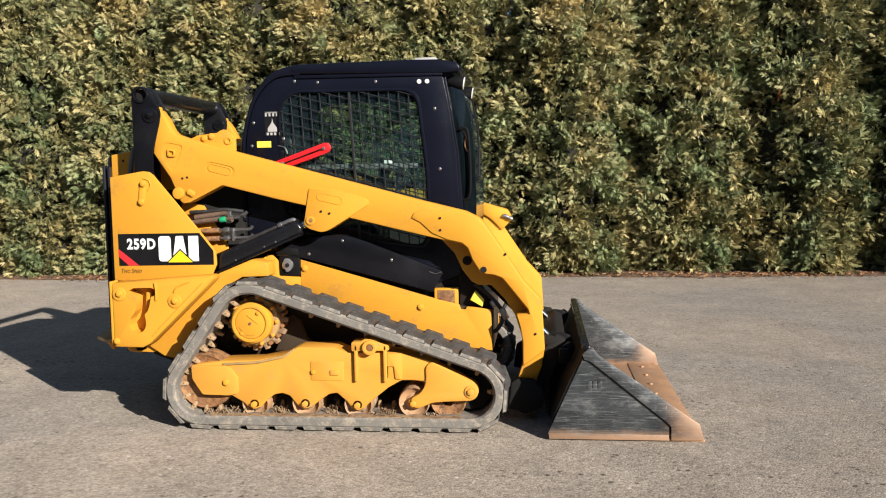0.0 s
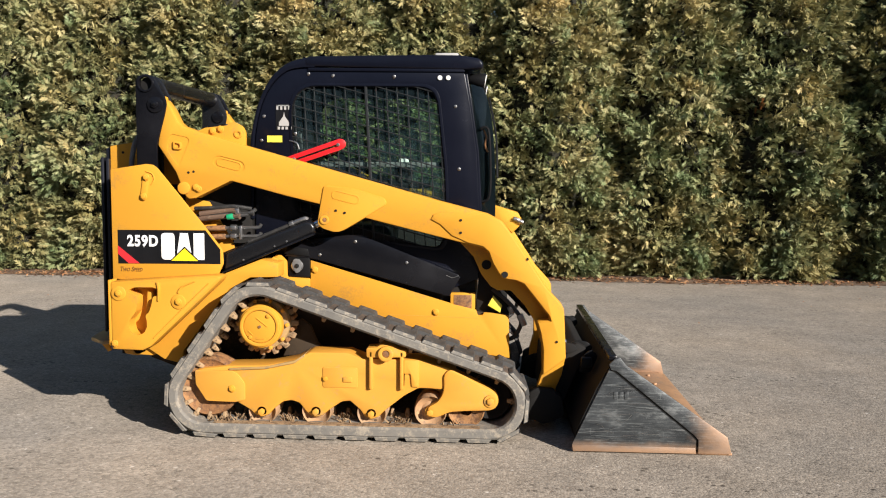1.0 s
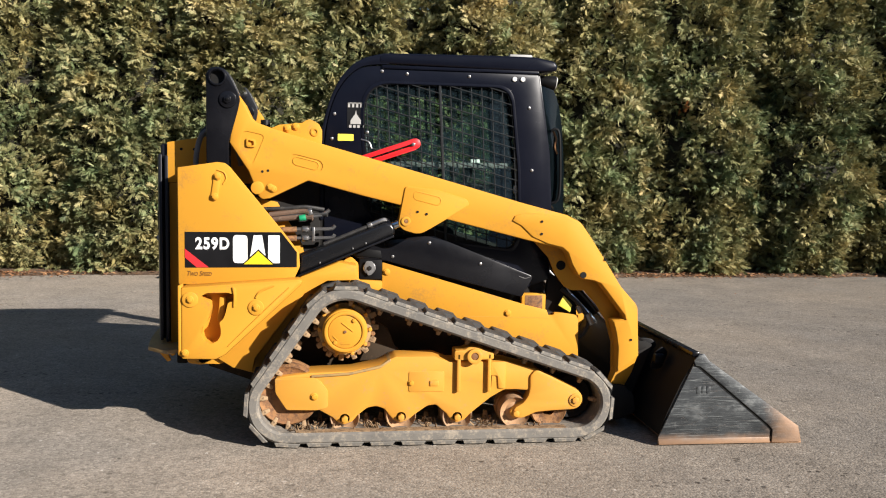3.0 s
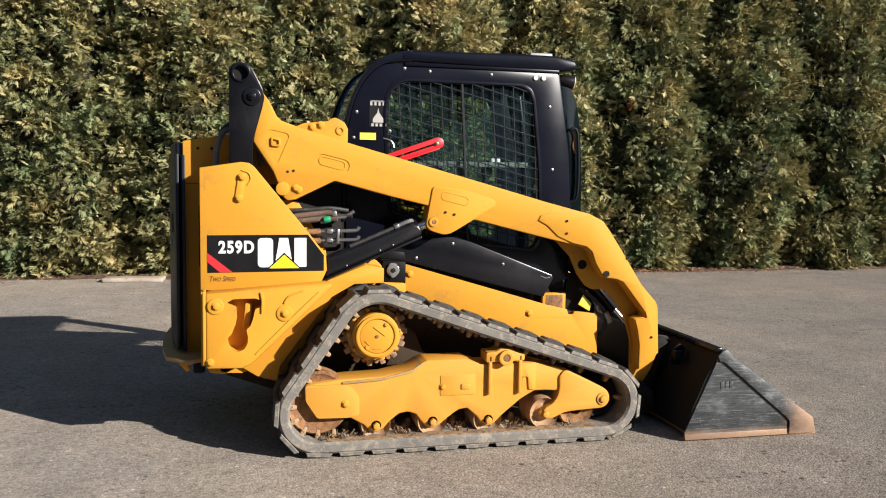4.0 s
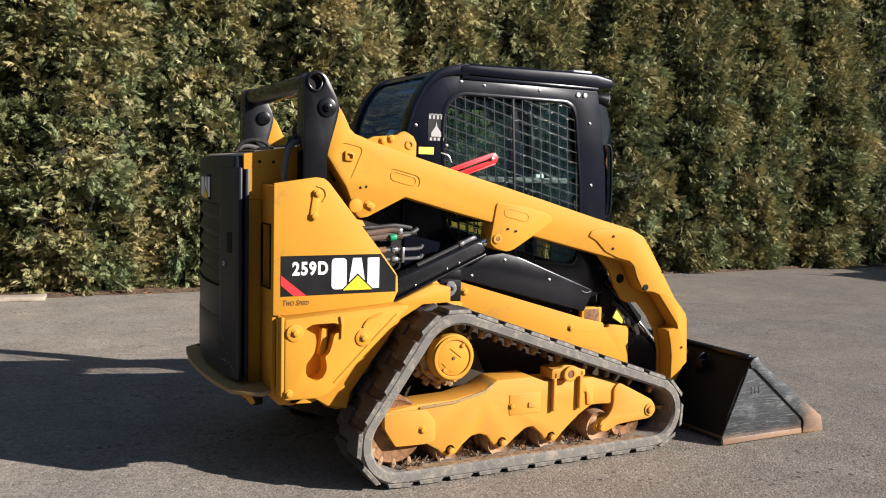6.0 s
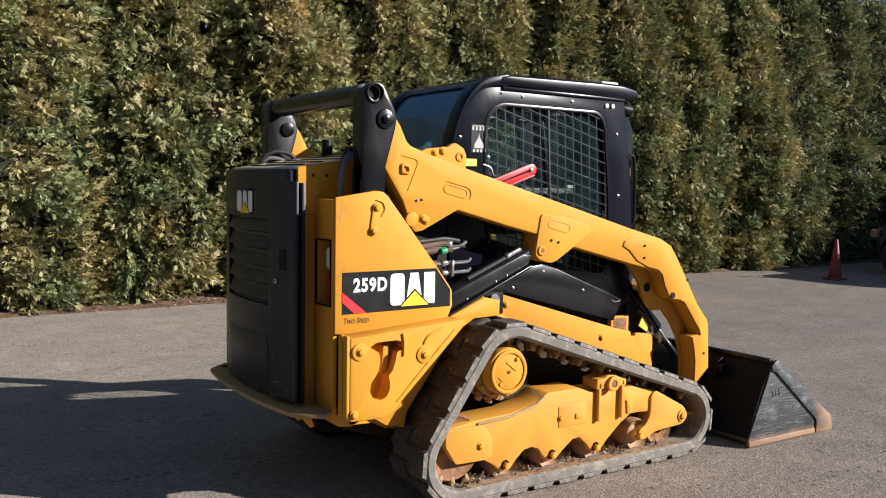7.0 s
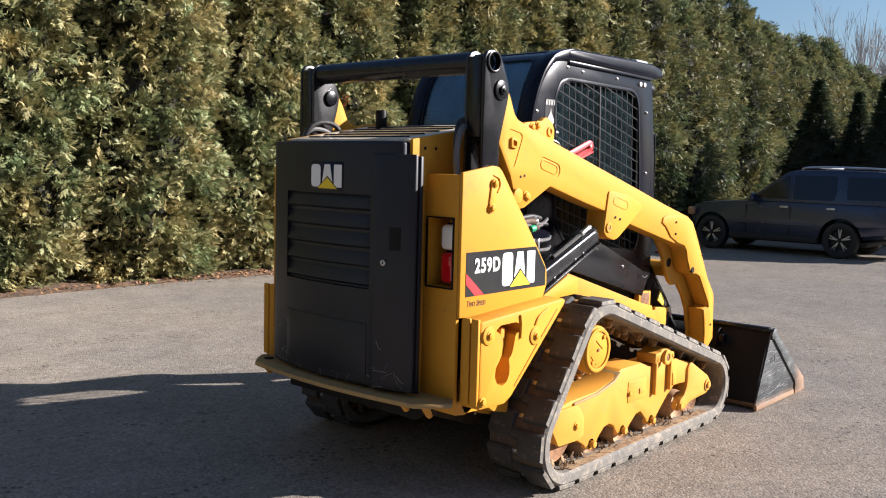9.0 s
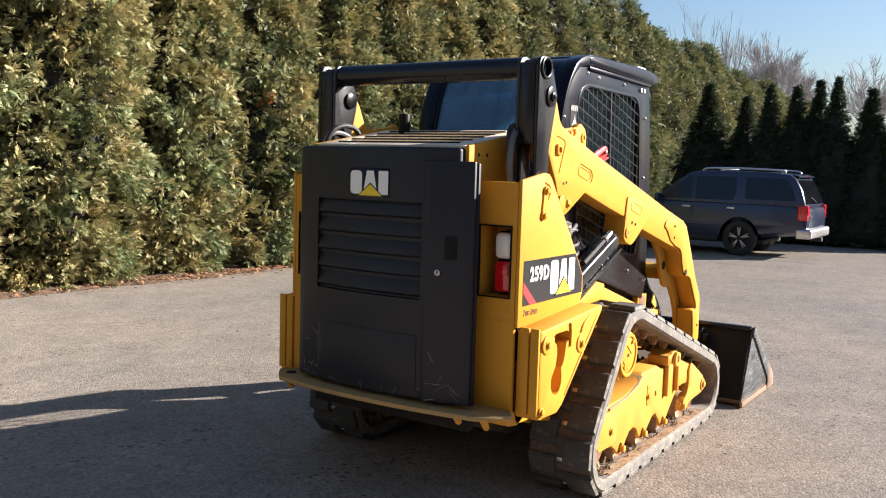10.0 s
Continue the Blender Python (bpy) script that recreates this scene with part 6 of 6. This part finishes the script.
    for s in (-1, 1):
        part("armrest", box(-0.25, 0.22, s * 0.33, s * 0.26, 1.28, 1.34, 0.02), MATT_BLACK, seat)
        js = part("joystick", rod((0.22, s * 0.29, 1.32), (0.24, s * 0.29, 1.47), 0.02, 12, 0.006), MATT_BLACK, root)
        part("stick_knob", box(0.21, 0.27, s * 0.32, s * 0.26, 1.45, 1.55, 0.02), MATT_BLACK, js)
        part("safety_bar", tube([(-0.25, s * 0.30, 1.60), (0.05, s * 0.31, 1.44), (0.32, s * 0.31, 1.40), (0.40, s * 0.18, 1.40)], 0.016, 10), MATT_BLACK, root)
    part("instrument_panel", box(0.50, 0.60, -0.37, -0.30, 1.62, 1.92, 0.01), MATT_BLACK, root)
    part("side_console", box(-0.22, 0.535, -0.378, -0.355, 1.508, 1.540, 0.006), GREY_HOSE, root)
    part("manual_pouch", box(0.245, 0.30, -0.37, -0.34, 1.51, 1.56, 0.006), WHITE, root)
    part("door_label", box(0.42, 0.53, -0.388, -0.384, 1.295, 1.305), WHITE, root)
    part("window_sticker", box(0.500, 0.530, -0.3985, -0.3965, 1.365, 1.410), WHITE, root)
    # labels on the side frame
    y = -0.418
    lab = part("warning_label", box(-0.474, -0.376, y - 0.001, y, 1.722, 1.868), DECAL, root, "black and white pictogram label", 0)
    for x in (-0.470, -0.447, -0.424, -0.401):
        part("label_bar", box(x, x + 0.012, y - 0.002, y, 1.838, 1.864), PALE, lab, "", 0)
    part("label_bar", box(-0.470, -0.385, y - 0.002, y, 1.860, 1.865), PALE, lab, "", 0)
    part("label_pictogram", plate([(-0.425, 1.825), (-0.43, 1.80), (-0.455, 1.765), (-0.455, 1.745), (-0.395, 1.745), (-0.395, 1.765), (-0.42, 1.80)], y - 0.002, y), PALE, lab, "", 0)
    for x in (-0.463, -0.440, -0.417, -0.394):
        part("label_bar", box(x, x + 0.014, y - 0.002, y, 1.724, 1.740), PALE, lab, "", 0)
    part("yellow_label", box(-0.526, -0.437, y - 0.001, y, 1.650, 1.688), TAG_YELLOW, root, "small plain yellow label", 0)
    part("label_cable", tube([(-0.395, y, 1.66), (-0.35, y - 0.006, 1.645), (-0.335, y - 0.008, 1.61)], 0.004, 6), STEEL, root)
    # red lift-arm brace clipped on the cab side
    a, b = Vector((-0.40, 1.532)), Vector((-0.088, 1.640))
    brace = cut(plate(slot(a, b, 0.031), -0.455, -0.437, 0.004), [plate(slot(a + (b - a) * 0.16, b - (b - a) * 0.06, 0.0055), -0.6, -0.3)])
    rb = part("arm_brace", brace, RED, root, "red lift arm safety brace")
    part("brace_flange", plate([(-0.40, 1.498), (-0.085, 1.606), (-0.085, 1.612), (-0.40, 1.504)], -0.475, -0.437, 0.002), RED, rb)
    part("brace_pin", rod((-0.10, -0.452, 1.636), (-0.10, -0.468, 1.636), 0.010, 12, 0.002), STEEL, rb)
    part("brace_clip", rod((-0.36, -0.45, 1.55), (-0.36, -0.462, 1.55), 0.012, 8, 0.002), STEEL, rb)


def build_bucket(root):
    W = 0.925
    shell = [(1.468, 0.512), (1.456, 0.514), (1.366, 0.345), (1.297, 0.19), (1.262, 0.10), (1.262, 0.045), (1.285, 0.014), (1.90, 0.010), (1.90, 0.024), (1.300, 0.030), (1.282, 0.060), (1.282, 0.10), (1.318, 0.185), (1.388, 0.335)]
    b = part("bucket", plate(shell, -W + 0.012, W - 0.012, 0.003), BUCKET_INNER, root, "black steel bucket worn to rust and bare metal")
    part("bucket_back", plate([(1.452, 0.516), (1.359, 0.348), (1.289, 0.19), (1.254, 0.10), (1.254, 0.05), (1.259, 0.05), (1.259, 0.10), (1.294, 0.19), (1.363, 0.346), (1.453, 0.510)], -W + 0.012, W - 0.012, 0.0), DARK, b)
    part("top_bar", box(1.418, 1.462, -W + 0.012, W - 0.012, 0.494, 0.522, 0.008), BLACK, b)
    part("cutting_edge", plate([(1.84, 0.004), (2.075, 0.002), (2.072, 0.014), (1.98, 0.030), (1.84, 0.030)], -W, W, 0.002), BUCKET_RUST, b, "orange rusty cutting edge")
    for k in range(7):
        y = -0.78 + 1.56 * k / 6
        part("edge_bolt", rod((1.93, y, 0.024), (1.93, y, 0.040), 0.014, 12, 0.003), BUCKET_RUST, b)
    for s in (-1, 1):
        side = plate([(1.236, 0.012), (1.236, 0.05), (1.445, 0.505), (1.47, 0.515), (1.50, 0.47), (2.038, 0.100), (2.045, 0.03), (1.92, 0.012)], s * W, s * (W - 0.012), 0.003)
        sp = part("side_plate", side, BUCKET, b, "scratched black bucket side plate")
        part("side_cutter", plate([(1.418, 0.480), (1.445, 0.508), (1.475, 0.518), (1.505, 0.478), (2.045, 0.102), (2.068, 0.012), (1.893, 0.010), (1.893, 0.085), (1.868, 0.112), (1.458, 0.445), (1.430, 0.450)], s * (W + 0.012), s * W, 0.004), BUCKET, sp, "worn bolt-on side cutter strip")
        part("wear_strip", plate([(1.238, 0.008), (1.232, 0.045), (1.880, 0.040), (1.885, 0.008)], s * (W + 0.008), s * W, 0.003), BUCKET, sp)
        # dark strip paints the shadow along the cutter's inner edge
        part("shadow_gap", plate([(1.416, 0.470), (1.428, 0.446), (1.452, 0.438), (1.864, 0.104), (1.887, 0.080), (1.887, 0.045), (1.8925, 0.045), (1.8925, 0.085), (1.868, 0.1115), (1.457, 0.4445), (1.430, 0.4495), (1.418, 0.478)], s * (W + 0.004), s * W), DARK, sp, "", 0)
        if s < 0:
            for x, w in ((1.445, 0.024), (1.475, 0.022), (1.503, 0.022)):
                part("cast_mark", box(x, x + w, s * (W + 0.003), s * W, 0.292, 0.332, 0.002), BUCKET, sp)
            rng = random.Random(21)
            for k in range(22):
                z = rng.uniform(0.06, 0.36)
                x = rng.uniform(1.30 + 0.45 * max(0, z - 0.1), 1.72 - 0.9 * max(0, z - 0.12))
                n = rng.uniform(0.03, 0.16)
                part("scratch", tube([(x, s * (W + 0.0004), z), (x + n * 0.5, s * (W + 0.0004), z + rng.gauss(0, 0.006)), (x + n, s * (W + 0.0004), z + rng.gauss(0, 0.012))], rng.uniform(0.0005, 0.0013), 4, 3), STEEL, sp)
    # coupler plate and its hooks
    c = part("coupler", plate([(1.10, 0.10), (1.12, 0.34), (1.205, 0.46), (1.29, 0.51), (1.345, 0.48), (1.235, 0.20), (1.18, 0.08)], -0.50, 0.50, 0.01), DARK, root, "black quick coupler behind the bucket")
    for s in (-1, 1):
        part("coupler_ear", plate(rounded([(1.22, 0.40), (1.235, 0.48), (1.29, 0.515), (1.36, 0.505), (1.39, 0.47), (1.33, 0.40), (1.28, 0.36)], 0.02, 3), s * 0.452, s * 0.436, 0.004), MATT_BLACK, c)
        part("bucket_ear", plate(rounded([(1.29, 0.36), (1.315, 0.46), (1.36, 0.495), (1.40, 0.46), (1.36, 0.36)], 0.02, 3), s * 0.612, s * 0.60, 0.004), MATT_BLACK, c)
        part("ear_box", box(1.30, 1.36, s * 0.66, s * 0.62, 0.40, 0.455, 0.008), MATT_BLACK, c)
        part("latch_plate", plate(rounded([(1.19, 0.46), (1.195, 0.52), (1.27, 0.51), (1.29, 0.475), (1.25, 0.455)], 0.01, 3), s * 0.55, s * 0.53, 0.003), DARK, c)
        part("lower_shoe", plate(rounded([(1.00, 0.10), (1.02, 0.20), (1.10, 0.24), (1.20, 0.22), (1.22, 0.10), (1.10, 0.05)], 0.03, 3), s * 0.60, s * 0.50, 0.008), DARK, c)
        tc = part("tilt_cylinder", rod((0.78, s * 0.33, 0.93), (1.05, s * 0.33, 0.66), 0.042, 20, 0.005), BLACK, root, "black bucket tilt cylinder")
        part("tilt_rod", rod((1.05, s * 0.33, 0.66), (1.24, s * 0.33, 0.47), 0.022, 16, 0.003), CHROME, tc)
        part("tilt_hose", tube([(0.80, s * 0.40, 0.80), (0.90, s * 0.42, 0.72), (0.97, s * 0.42, 0.62), (0.93, s * 0.41, 0.52), (0.86, s * 0.39, 0.50)], 0.013, 8), HOSE, tc)
        part("tilt_fitting", rod((0.96, s * 0.42, 0.655), (0.99, s * 0.42, 0.59), 0.020, 8, 0.003), STEEL, tc)
        part("tilt_fitting", rod((0.90, s * 0.42, 0.70), (0.92, s * 0.42, 0.66), 0.016, 8, 0.003), STEEL, tc)
    part("front_cross_tube", rod((0.90, -0.454, 0.90), (0.90, 0.454, 0.90), 0.050, 20, 0.004), YELLOW, root, "yellow cross tube between lift arms")


def build_loader():
    root = thing("track_loader", "yellow compact track loader with black cab and lowered bucket", "loader")
    build_body(root)
    build_cab(root)
    for s in (-1, 1):
        build_track(root, s)
        build_undercarriage(root, s)
        build_tower(root, s)
        build_arm(root, s)
        build_hydraulics(root, s)
    build_bucket(root)


build_loader()


# the parked car, across the end of the yard: its own x runs to its front
CAR_PAINT = surface("dark_blue_car_paint", (0.030, 0.041, 0.076), (0.026, 0.036, 0.068), (0.05, 0.05, 0.05), 0.24, 0.3, 2, 60, 0.85, 0.01, 0.0005, 0.25)
SILVER = surface("silver_trim", (0.55, 0.55, 0.55), (0.5, 0.5, 0.5), None, 0.3, 0.8, 3, 60, 0.8, 0.02, 0.0005)
TYRE = surface("tyre_rubber", (0.018, 0.018, 0.018), (0.03, 0.029, 0.028), None, 0.8, 0, 8, 70, 0.6, 0.2, 0.002)


def build_car():
    L0, L1, W = -1.40, 3.49, 0.92
    car = thing("parked_car", "dark blue parked sport utility car with roof rails", "car", "", (13.72, 2.23, 0), 90)
    car.scale = (0.875, 1, 0.94)
    body = bmesh.new()
    hoops = []
    for x, zlow, zbelt, k in ((-1.44, 0.58, 0.92, 0.84), (-1.40, 0.52, 1.02, 0.93), (-1.30, 0.48, 1.08, 0.975), (-0.6, 0.40, 1.10, 1.0), (0.0, 0.30, 1.11, 1.0), (1.1, 0.30, 1.105, 1.0), (2.05, 0.30, 1.09, 1.0), (2.6, 0.30, 1.06, 0.99), (3.1, 0.31, 1.01, 0.96), (3.35, 0.34, 0.94, 0.90), (3.47, 0.42, 0.84, 0.80)):
        w = W * k
        half = ((0.82 * w, zlow), (0.965 * w, zlow + 0.09), (0.985 * w, zlow + 0.24), (w, 0.66), (0.998 * w, 0.78), (0.975 * w, zbelt - 0.10), (0.945 * w, zbelt - 0.02), (0.86 * w, zbelt))
        hoops.append([body.verts.new((x, y, z)) for y, z in half] + [body.verts.new((x, -y, z)) for y, z in half[::-1]])
    for p, q in zip(hoops, hoops[1:]):
        for k in range(16):
            body.faces.new((p[k], p[(k + 1) % 16], q[(k + 1) % 16], q[k]))
    body.faces.new(hoops[0])
    body.faces.new(hoops[-1][::-1])
    bmesh.ops.recalc_face_normals(body, faces=body.faces)
    arches = [rod((x, -2, 0.36), (x, 2, 0.36), 0.44, 28) for x in (0.0, 2.86)]
    part("car_body", cut(body, arches), CAR_PAINT, car)
    cabin = bmesh.new()
    prof = [(-1.37, 1.05), (-1.33, 1.20), (-1.24, 1.42), (-1.10, 1.63), (-0.98, 1.70), (-0.60, 1.735), (0.30, 1.748), (0.95, 1.735), (1.22, 1.69), (1.45, 1.54), (2.08, 1.06)]
    lo = [cabin.verts.new((x, -W + 0.02 + 0.15 * (z - 1.07) / 0.66, z)) for x, z in prof]
    hi = [cabin.verts.new((x, W - 0.02 - 0.15 * (z - 1.07) / 0.66, z)) for x, z in prof]
    cabin.faces.new(lo)
    cabin.faces.new(hi[::-1])
    n = len(prof)
    for k in range(n):
        cabin.faces.new((lo[k], hi[k], hi[(k + 1) % n], lo[(k + 1) % n]))
    bmesh.ops.recalc_face_normals(cabin, faces=cabin.faces)
    part("cabin", bevel_all(cabin, 0.05, 3, 40), CAR_PAINT, car)

    def side_y(z, s):
        return s * (W - 0.02 - 0.15 * (z - 1.07) / 0.66 + 0.004)

    for s in (-1, 1):
        for o in ([(1.12, 1.14), (1.13, 1.61), (1.20, 1.62), (1.42, 1.48), (1.86, 1.15)], [(0.16, 1.14), (0.12, 1.30), (0.15, 1.62), (1.04, 1.63), (1.03, 1.14)], [(-1.16, 1.17), (-1.10, 1.36), (-0.97, 1.56), (-0.90, 1.60), (-0.06, 1.62), (-0.09, 1.17)]):
            bm = bmesh.new()
            for d in (0.0, -0.02):
                for x, z in rounded(o, 0.05, 3):
                    bm.verts.new((x, side_y(z, s) + s * d, z))
            bm.verts.ensure_lookup_table()
            m = len(bm.verts) // 2
            bm.faces.new(bm.verts[:m])
            bm.faces.new(bm.verts[m:][::-1])
            for k in range(m):
                bm.faces.new((bm.verts[k], bm.verts[(k + 1) % m], bm.verts[m + (k + 1) % m], bm.verts[m + k]))
            bmesh.ops.recalc_face_normals(bm, faces=bm.faces)
            part("side_window", bm, TINT, car, "dark tinted side window", 0)
        part("roof_rail", tube([(-0.86, s * 0.68, 1.715), (-0.78, s * 0.68, 1.775), (0.0, s * 0.68, 1.800), (0.80, s * 0.68, 1.790), (0.95, s * 0.68, 1.735)], 0.020, 8), SILVER, car, "silver roof rail")
        for x in (0.05, 1.05):
            part("door_handle", box(x + 0.06, x + 0.24, s * (W + 0.022), s * (W - 0.03), 0.955, 1.000, 0.010), SILVER, car, "bright door handle")
        for x in (1.06, 2.04):
            part("door_seam", box(x, x + 0.010, s * (W + 0.002), s * (W - 0.03), 0.42, 1.00), TYRE, car, "", 0)
        part("side_moulding", box(0.50, 2.36, s * (W + 0.014), s * (W - 0.02), 0.60, 0.665, 0.010), CAR_PAINT, car)
        part("window_trim", tube([(1.085, side_y(1.13, s), 1.13), (1.09, side_y(1.38, s), 1.38), (1.09, side_y(1.63, s), 1.63)], 0.010, 6, 2), CAR_PAINT, car)
        part("sill", box(0.45, 2.42, s * (W + 0.02), s * (W - 0.08), 0.28, 0.40, 0.02), TYRE, car)
        part("tail_lamp", box(L0 - 0.030, L0 + 0.19, s * (W - 0.005), s * (W - 0.17), 0.78, 1.09, 0.035, None, 3), LENS_RED, car, "red tail lamp")
        part("wing_mirror", box(1.80, 1.90, s * (W + 0.20), s * (W - 0.02), 1.08, 1.24, 0.04), CAR_PAINT, car)
        part("head_lamp", box(3.30, 3.46, s * (W + 0.004), s * (W - 0.30), 0.72, 0.88, 0.03), BUCKET_RUST, car, "amber front marker lamp")
        for x in (0.0, 2.86):
            w = part("wheel", ring((x, s * (W - 0.24), 0.36), (0, s, 0), 0.36, 0.24, 0.23, 36, 0.03), TYRE, car, "black tyre on a light spoked rim")
            part("rim", ring((x, s * (W - 0.20), 0.36), (0, s, 0), 0.245, 0.228, 0.17, 36, 0.004), TYRE, w)
            part("brake_disc", rod((x, s * (W - 0.14), 0.36), (x, s * (W - 0.10), 0.36), 0.21, 24), TYRE, w)
            for k in range(5):
                a = 2 * math.pi * k / 5 + 0.3
                for da in (-0.13, 0.13):
                    part("spoke", rod((x + 0.05 * math.cos(a), s * (W - 0.045), 0.36 + 0.05 * math.sin(a)), (x + 0.225 * math.cos(a + da), s * (W - 0.05), 0.36 + 0.225 * math.sin(a + da)), 0.016, 6, 0.002), SILVER, w)
            part("hub_cap", rod((x, s * (W - 0.10), 0.36), (x, s * (W - 0.035), 0.36), 0.045, 16, 0.006), TYRE, w)
    part("rear_bumper", box(L0 - 0.12, L0 + 0.22, -W + 0.01, W - 0.01, 0.42, 0.62, 0.05, None, 3), SILVER, car, "silver rear bumper")
    gate = bmesh.new()
    vs = []
    for x, z, w in ((-1.356, 1.12, 0.79), (-1.325, 1.21, 0.77), (-1.235, 1.43, 0.72), (-1.125, 1.595, 0.68)):
        vs.append([gate.verts.new((x - 0.014, -w, z)), gate.verts.new((x - 0.014, w, z))])
    for a, b in zip(vs, vs[1:]):
        gate.faces.new((a[0], a[1], b[1], b[0]))
    part("rear_window", gate, TINT, car, "sunlit rear window", 0)
    part("rear_spoiler", turned(box(-0.10, 0.06, -0.66, 0.66, -0.012, 0.014, 0.010), Matrix.Translation((-1.08, 0, 1.685)) @ Matrix.Rotation(-0.3, 4, "Y")), CAR_PAINT, car)
    part("brake_lamp", box(-1.165, -1.150, -0.16, 0.16, 1.655, 1.680, 0.004), LENS_RED, car, "red high brake lamp")
    part("rear_wiper", tube([(-1.375, -0.05, 1.14), (-1.352, 0.20, 1.22), (-1.345, 0.36, 1.24)], 0.010, 6, 3), TYRE, car)
    for x in (-0.55, 0.55):
        part("rack_bar", rod((x, -0.68, 1.785), (x, 0.68, 1.785), 0.016, 8), SILVER, car)
    part("number_plate", box(L0 - 0.035, L0 - 0.01, -0.26, 0.26, 0.74, 0.87, 0.006), WHITE, car)
    part("plate_bar", box(L0 - 0.038, L0 - 0.03, -0.18, 0.18, 0.78, 0.83), TYRE, car, "", 0)
    part("tow_hitch", box(L0 - 0.16, L0 + 0.1, -0.06, 0.06, 0.34, 0.42, 0.01), TYRE, car)
    part("underbody", box(-0.5, 3.2, -0.7, 0.7, 0.24, 0.34, 0.03), TYRE, car)


TINT = surface("tinted_glass", (0.004, 0.005, 0.007), (0.005, 0.006, 0.008), None, 0.05, 0, 2, 20, 0.8, 0.0, 0.0, 0.0, None, 0.4)
build_car()


def build_cone():
    cone = thing("traffic_cone", "orange plastic traffic cone on asphalt", "cone", "", (10.95, 4.76, 0))
    orange = surface("orange_plastic", (0.20, 0.026, 0.028), (0.17, 0.024, 0.024), (0.15, 0.04, 0.03), 0.5, 0, 5, 60, 0.7, 0.1, 0.002)
    part("base", box(-0.15, 0.15, -0.15, 0.15, 0.0, 0.035, 0.012), orange, cone)
    part("body", rod((0, 0, 0.03), (0, 0, 0.70), 0.115, 28, 0.004, None, 0.026), orange, cone)


build_cone()


def build_stone():
    rng = random.Random(12)
    bm = box(-0.36, 0.36, -0.11, 0.11, 0, 0.055, 0.015)
    bmesh.ops.subdivide_edges(bm, edges=bm.edges, cuts=2, use_grid_fill=True)
    for v in bm.verts:
        k = noise.noise(v.co * 6)
        v.co += Vector((0.03 * k, 0.03 * noise.noise(v.co * 5 + Vector((3, 0, 0))), 0.008 * k if v.co.z > 0.02 else 0))
    st = tagged(part("flat_stone", bm, STONE), "pale flat stone slab at the hedge foot", "stone")
    st.matrix_basis = pose(-2.42, 6.36, 0.0, 0, 0, -4)


build_stone()
TREES = ((1, 13.0, 0.25, (70, 14.6, 0), 8, 0.7), (2, 16.4, 0.16, (70, 20.2, 0), 5, 0.7), (3, 15.4, 0.14, (70, 18.3, 0), 5, 0.6), (4, 11.8, 0.42, (70, 8.2, 0), 6, 1.0), (5, 10.8, 0.24, (74, 6.4, 0), 7, 0.8))
for seed, h, spread, at, levels, thin in TREES:
    bare_tree(h, spread, seed, at, levels, thin)


# an added, unseen plain wall behind the camera darkens what the cab reflects
tagged(part("unseen_wall_south", box(-40, 40, -15.3, -15.0, 0, 5.2), surface("unseen_wall_dark", (0.055, 0.06, 0.06), (0.04, 0.045, 0.045), None, 0.8, 0, 0.6, 20, 0.6, 0.2, 0.01)), "plain dark wall added out of view to darken reflections", "wall", kind="structure")

# a second added wall, out of view, holds back sky light from the west
tagged(part("unseen_wall_west", box(-15.3, -15.0, -14.9, 7.0, 0, 11.0), surface("unseen_wall_grey", (0.065, 0.065, 0.062), (0.05, 0.05, 0.048), None, 0.85, 0, 0.6, 20, 0.6, 0.2, 0.01)), "plain dark grey wall added out of view to block sky light", "wall", kind="structure")
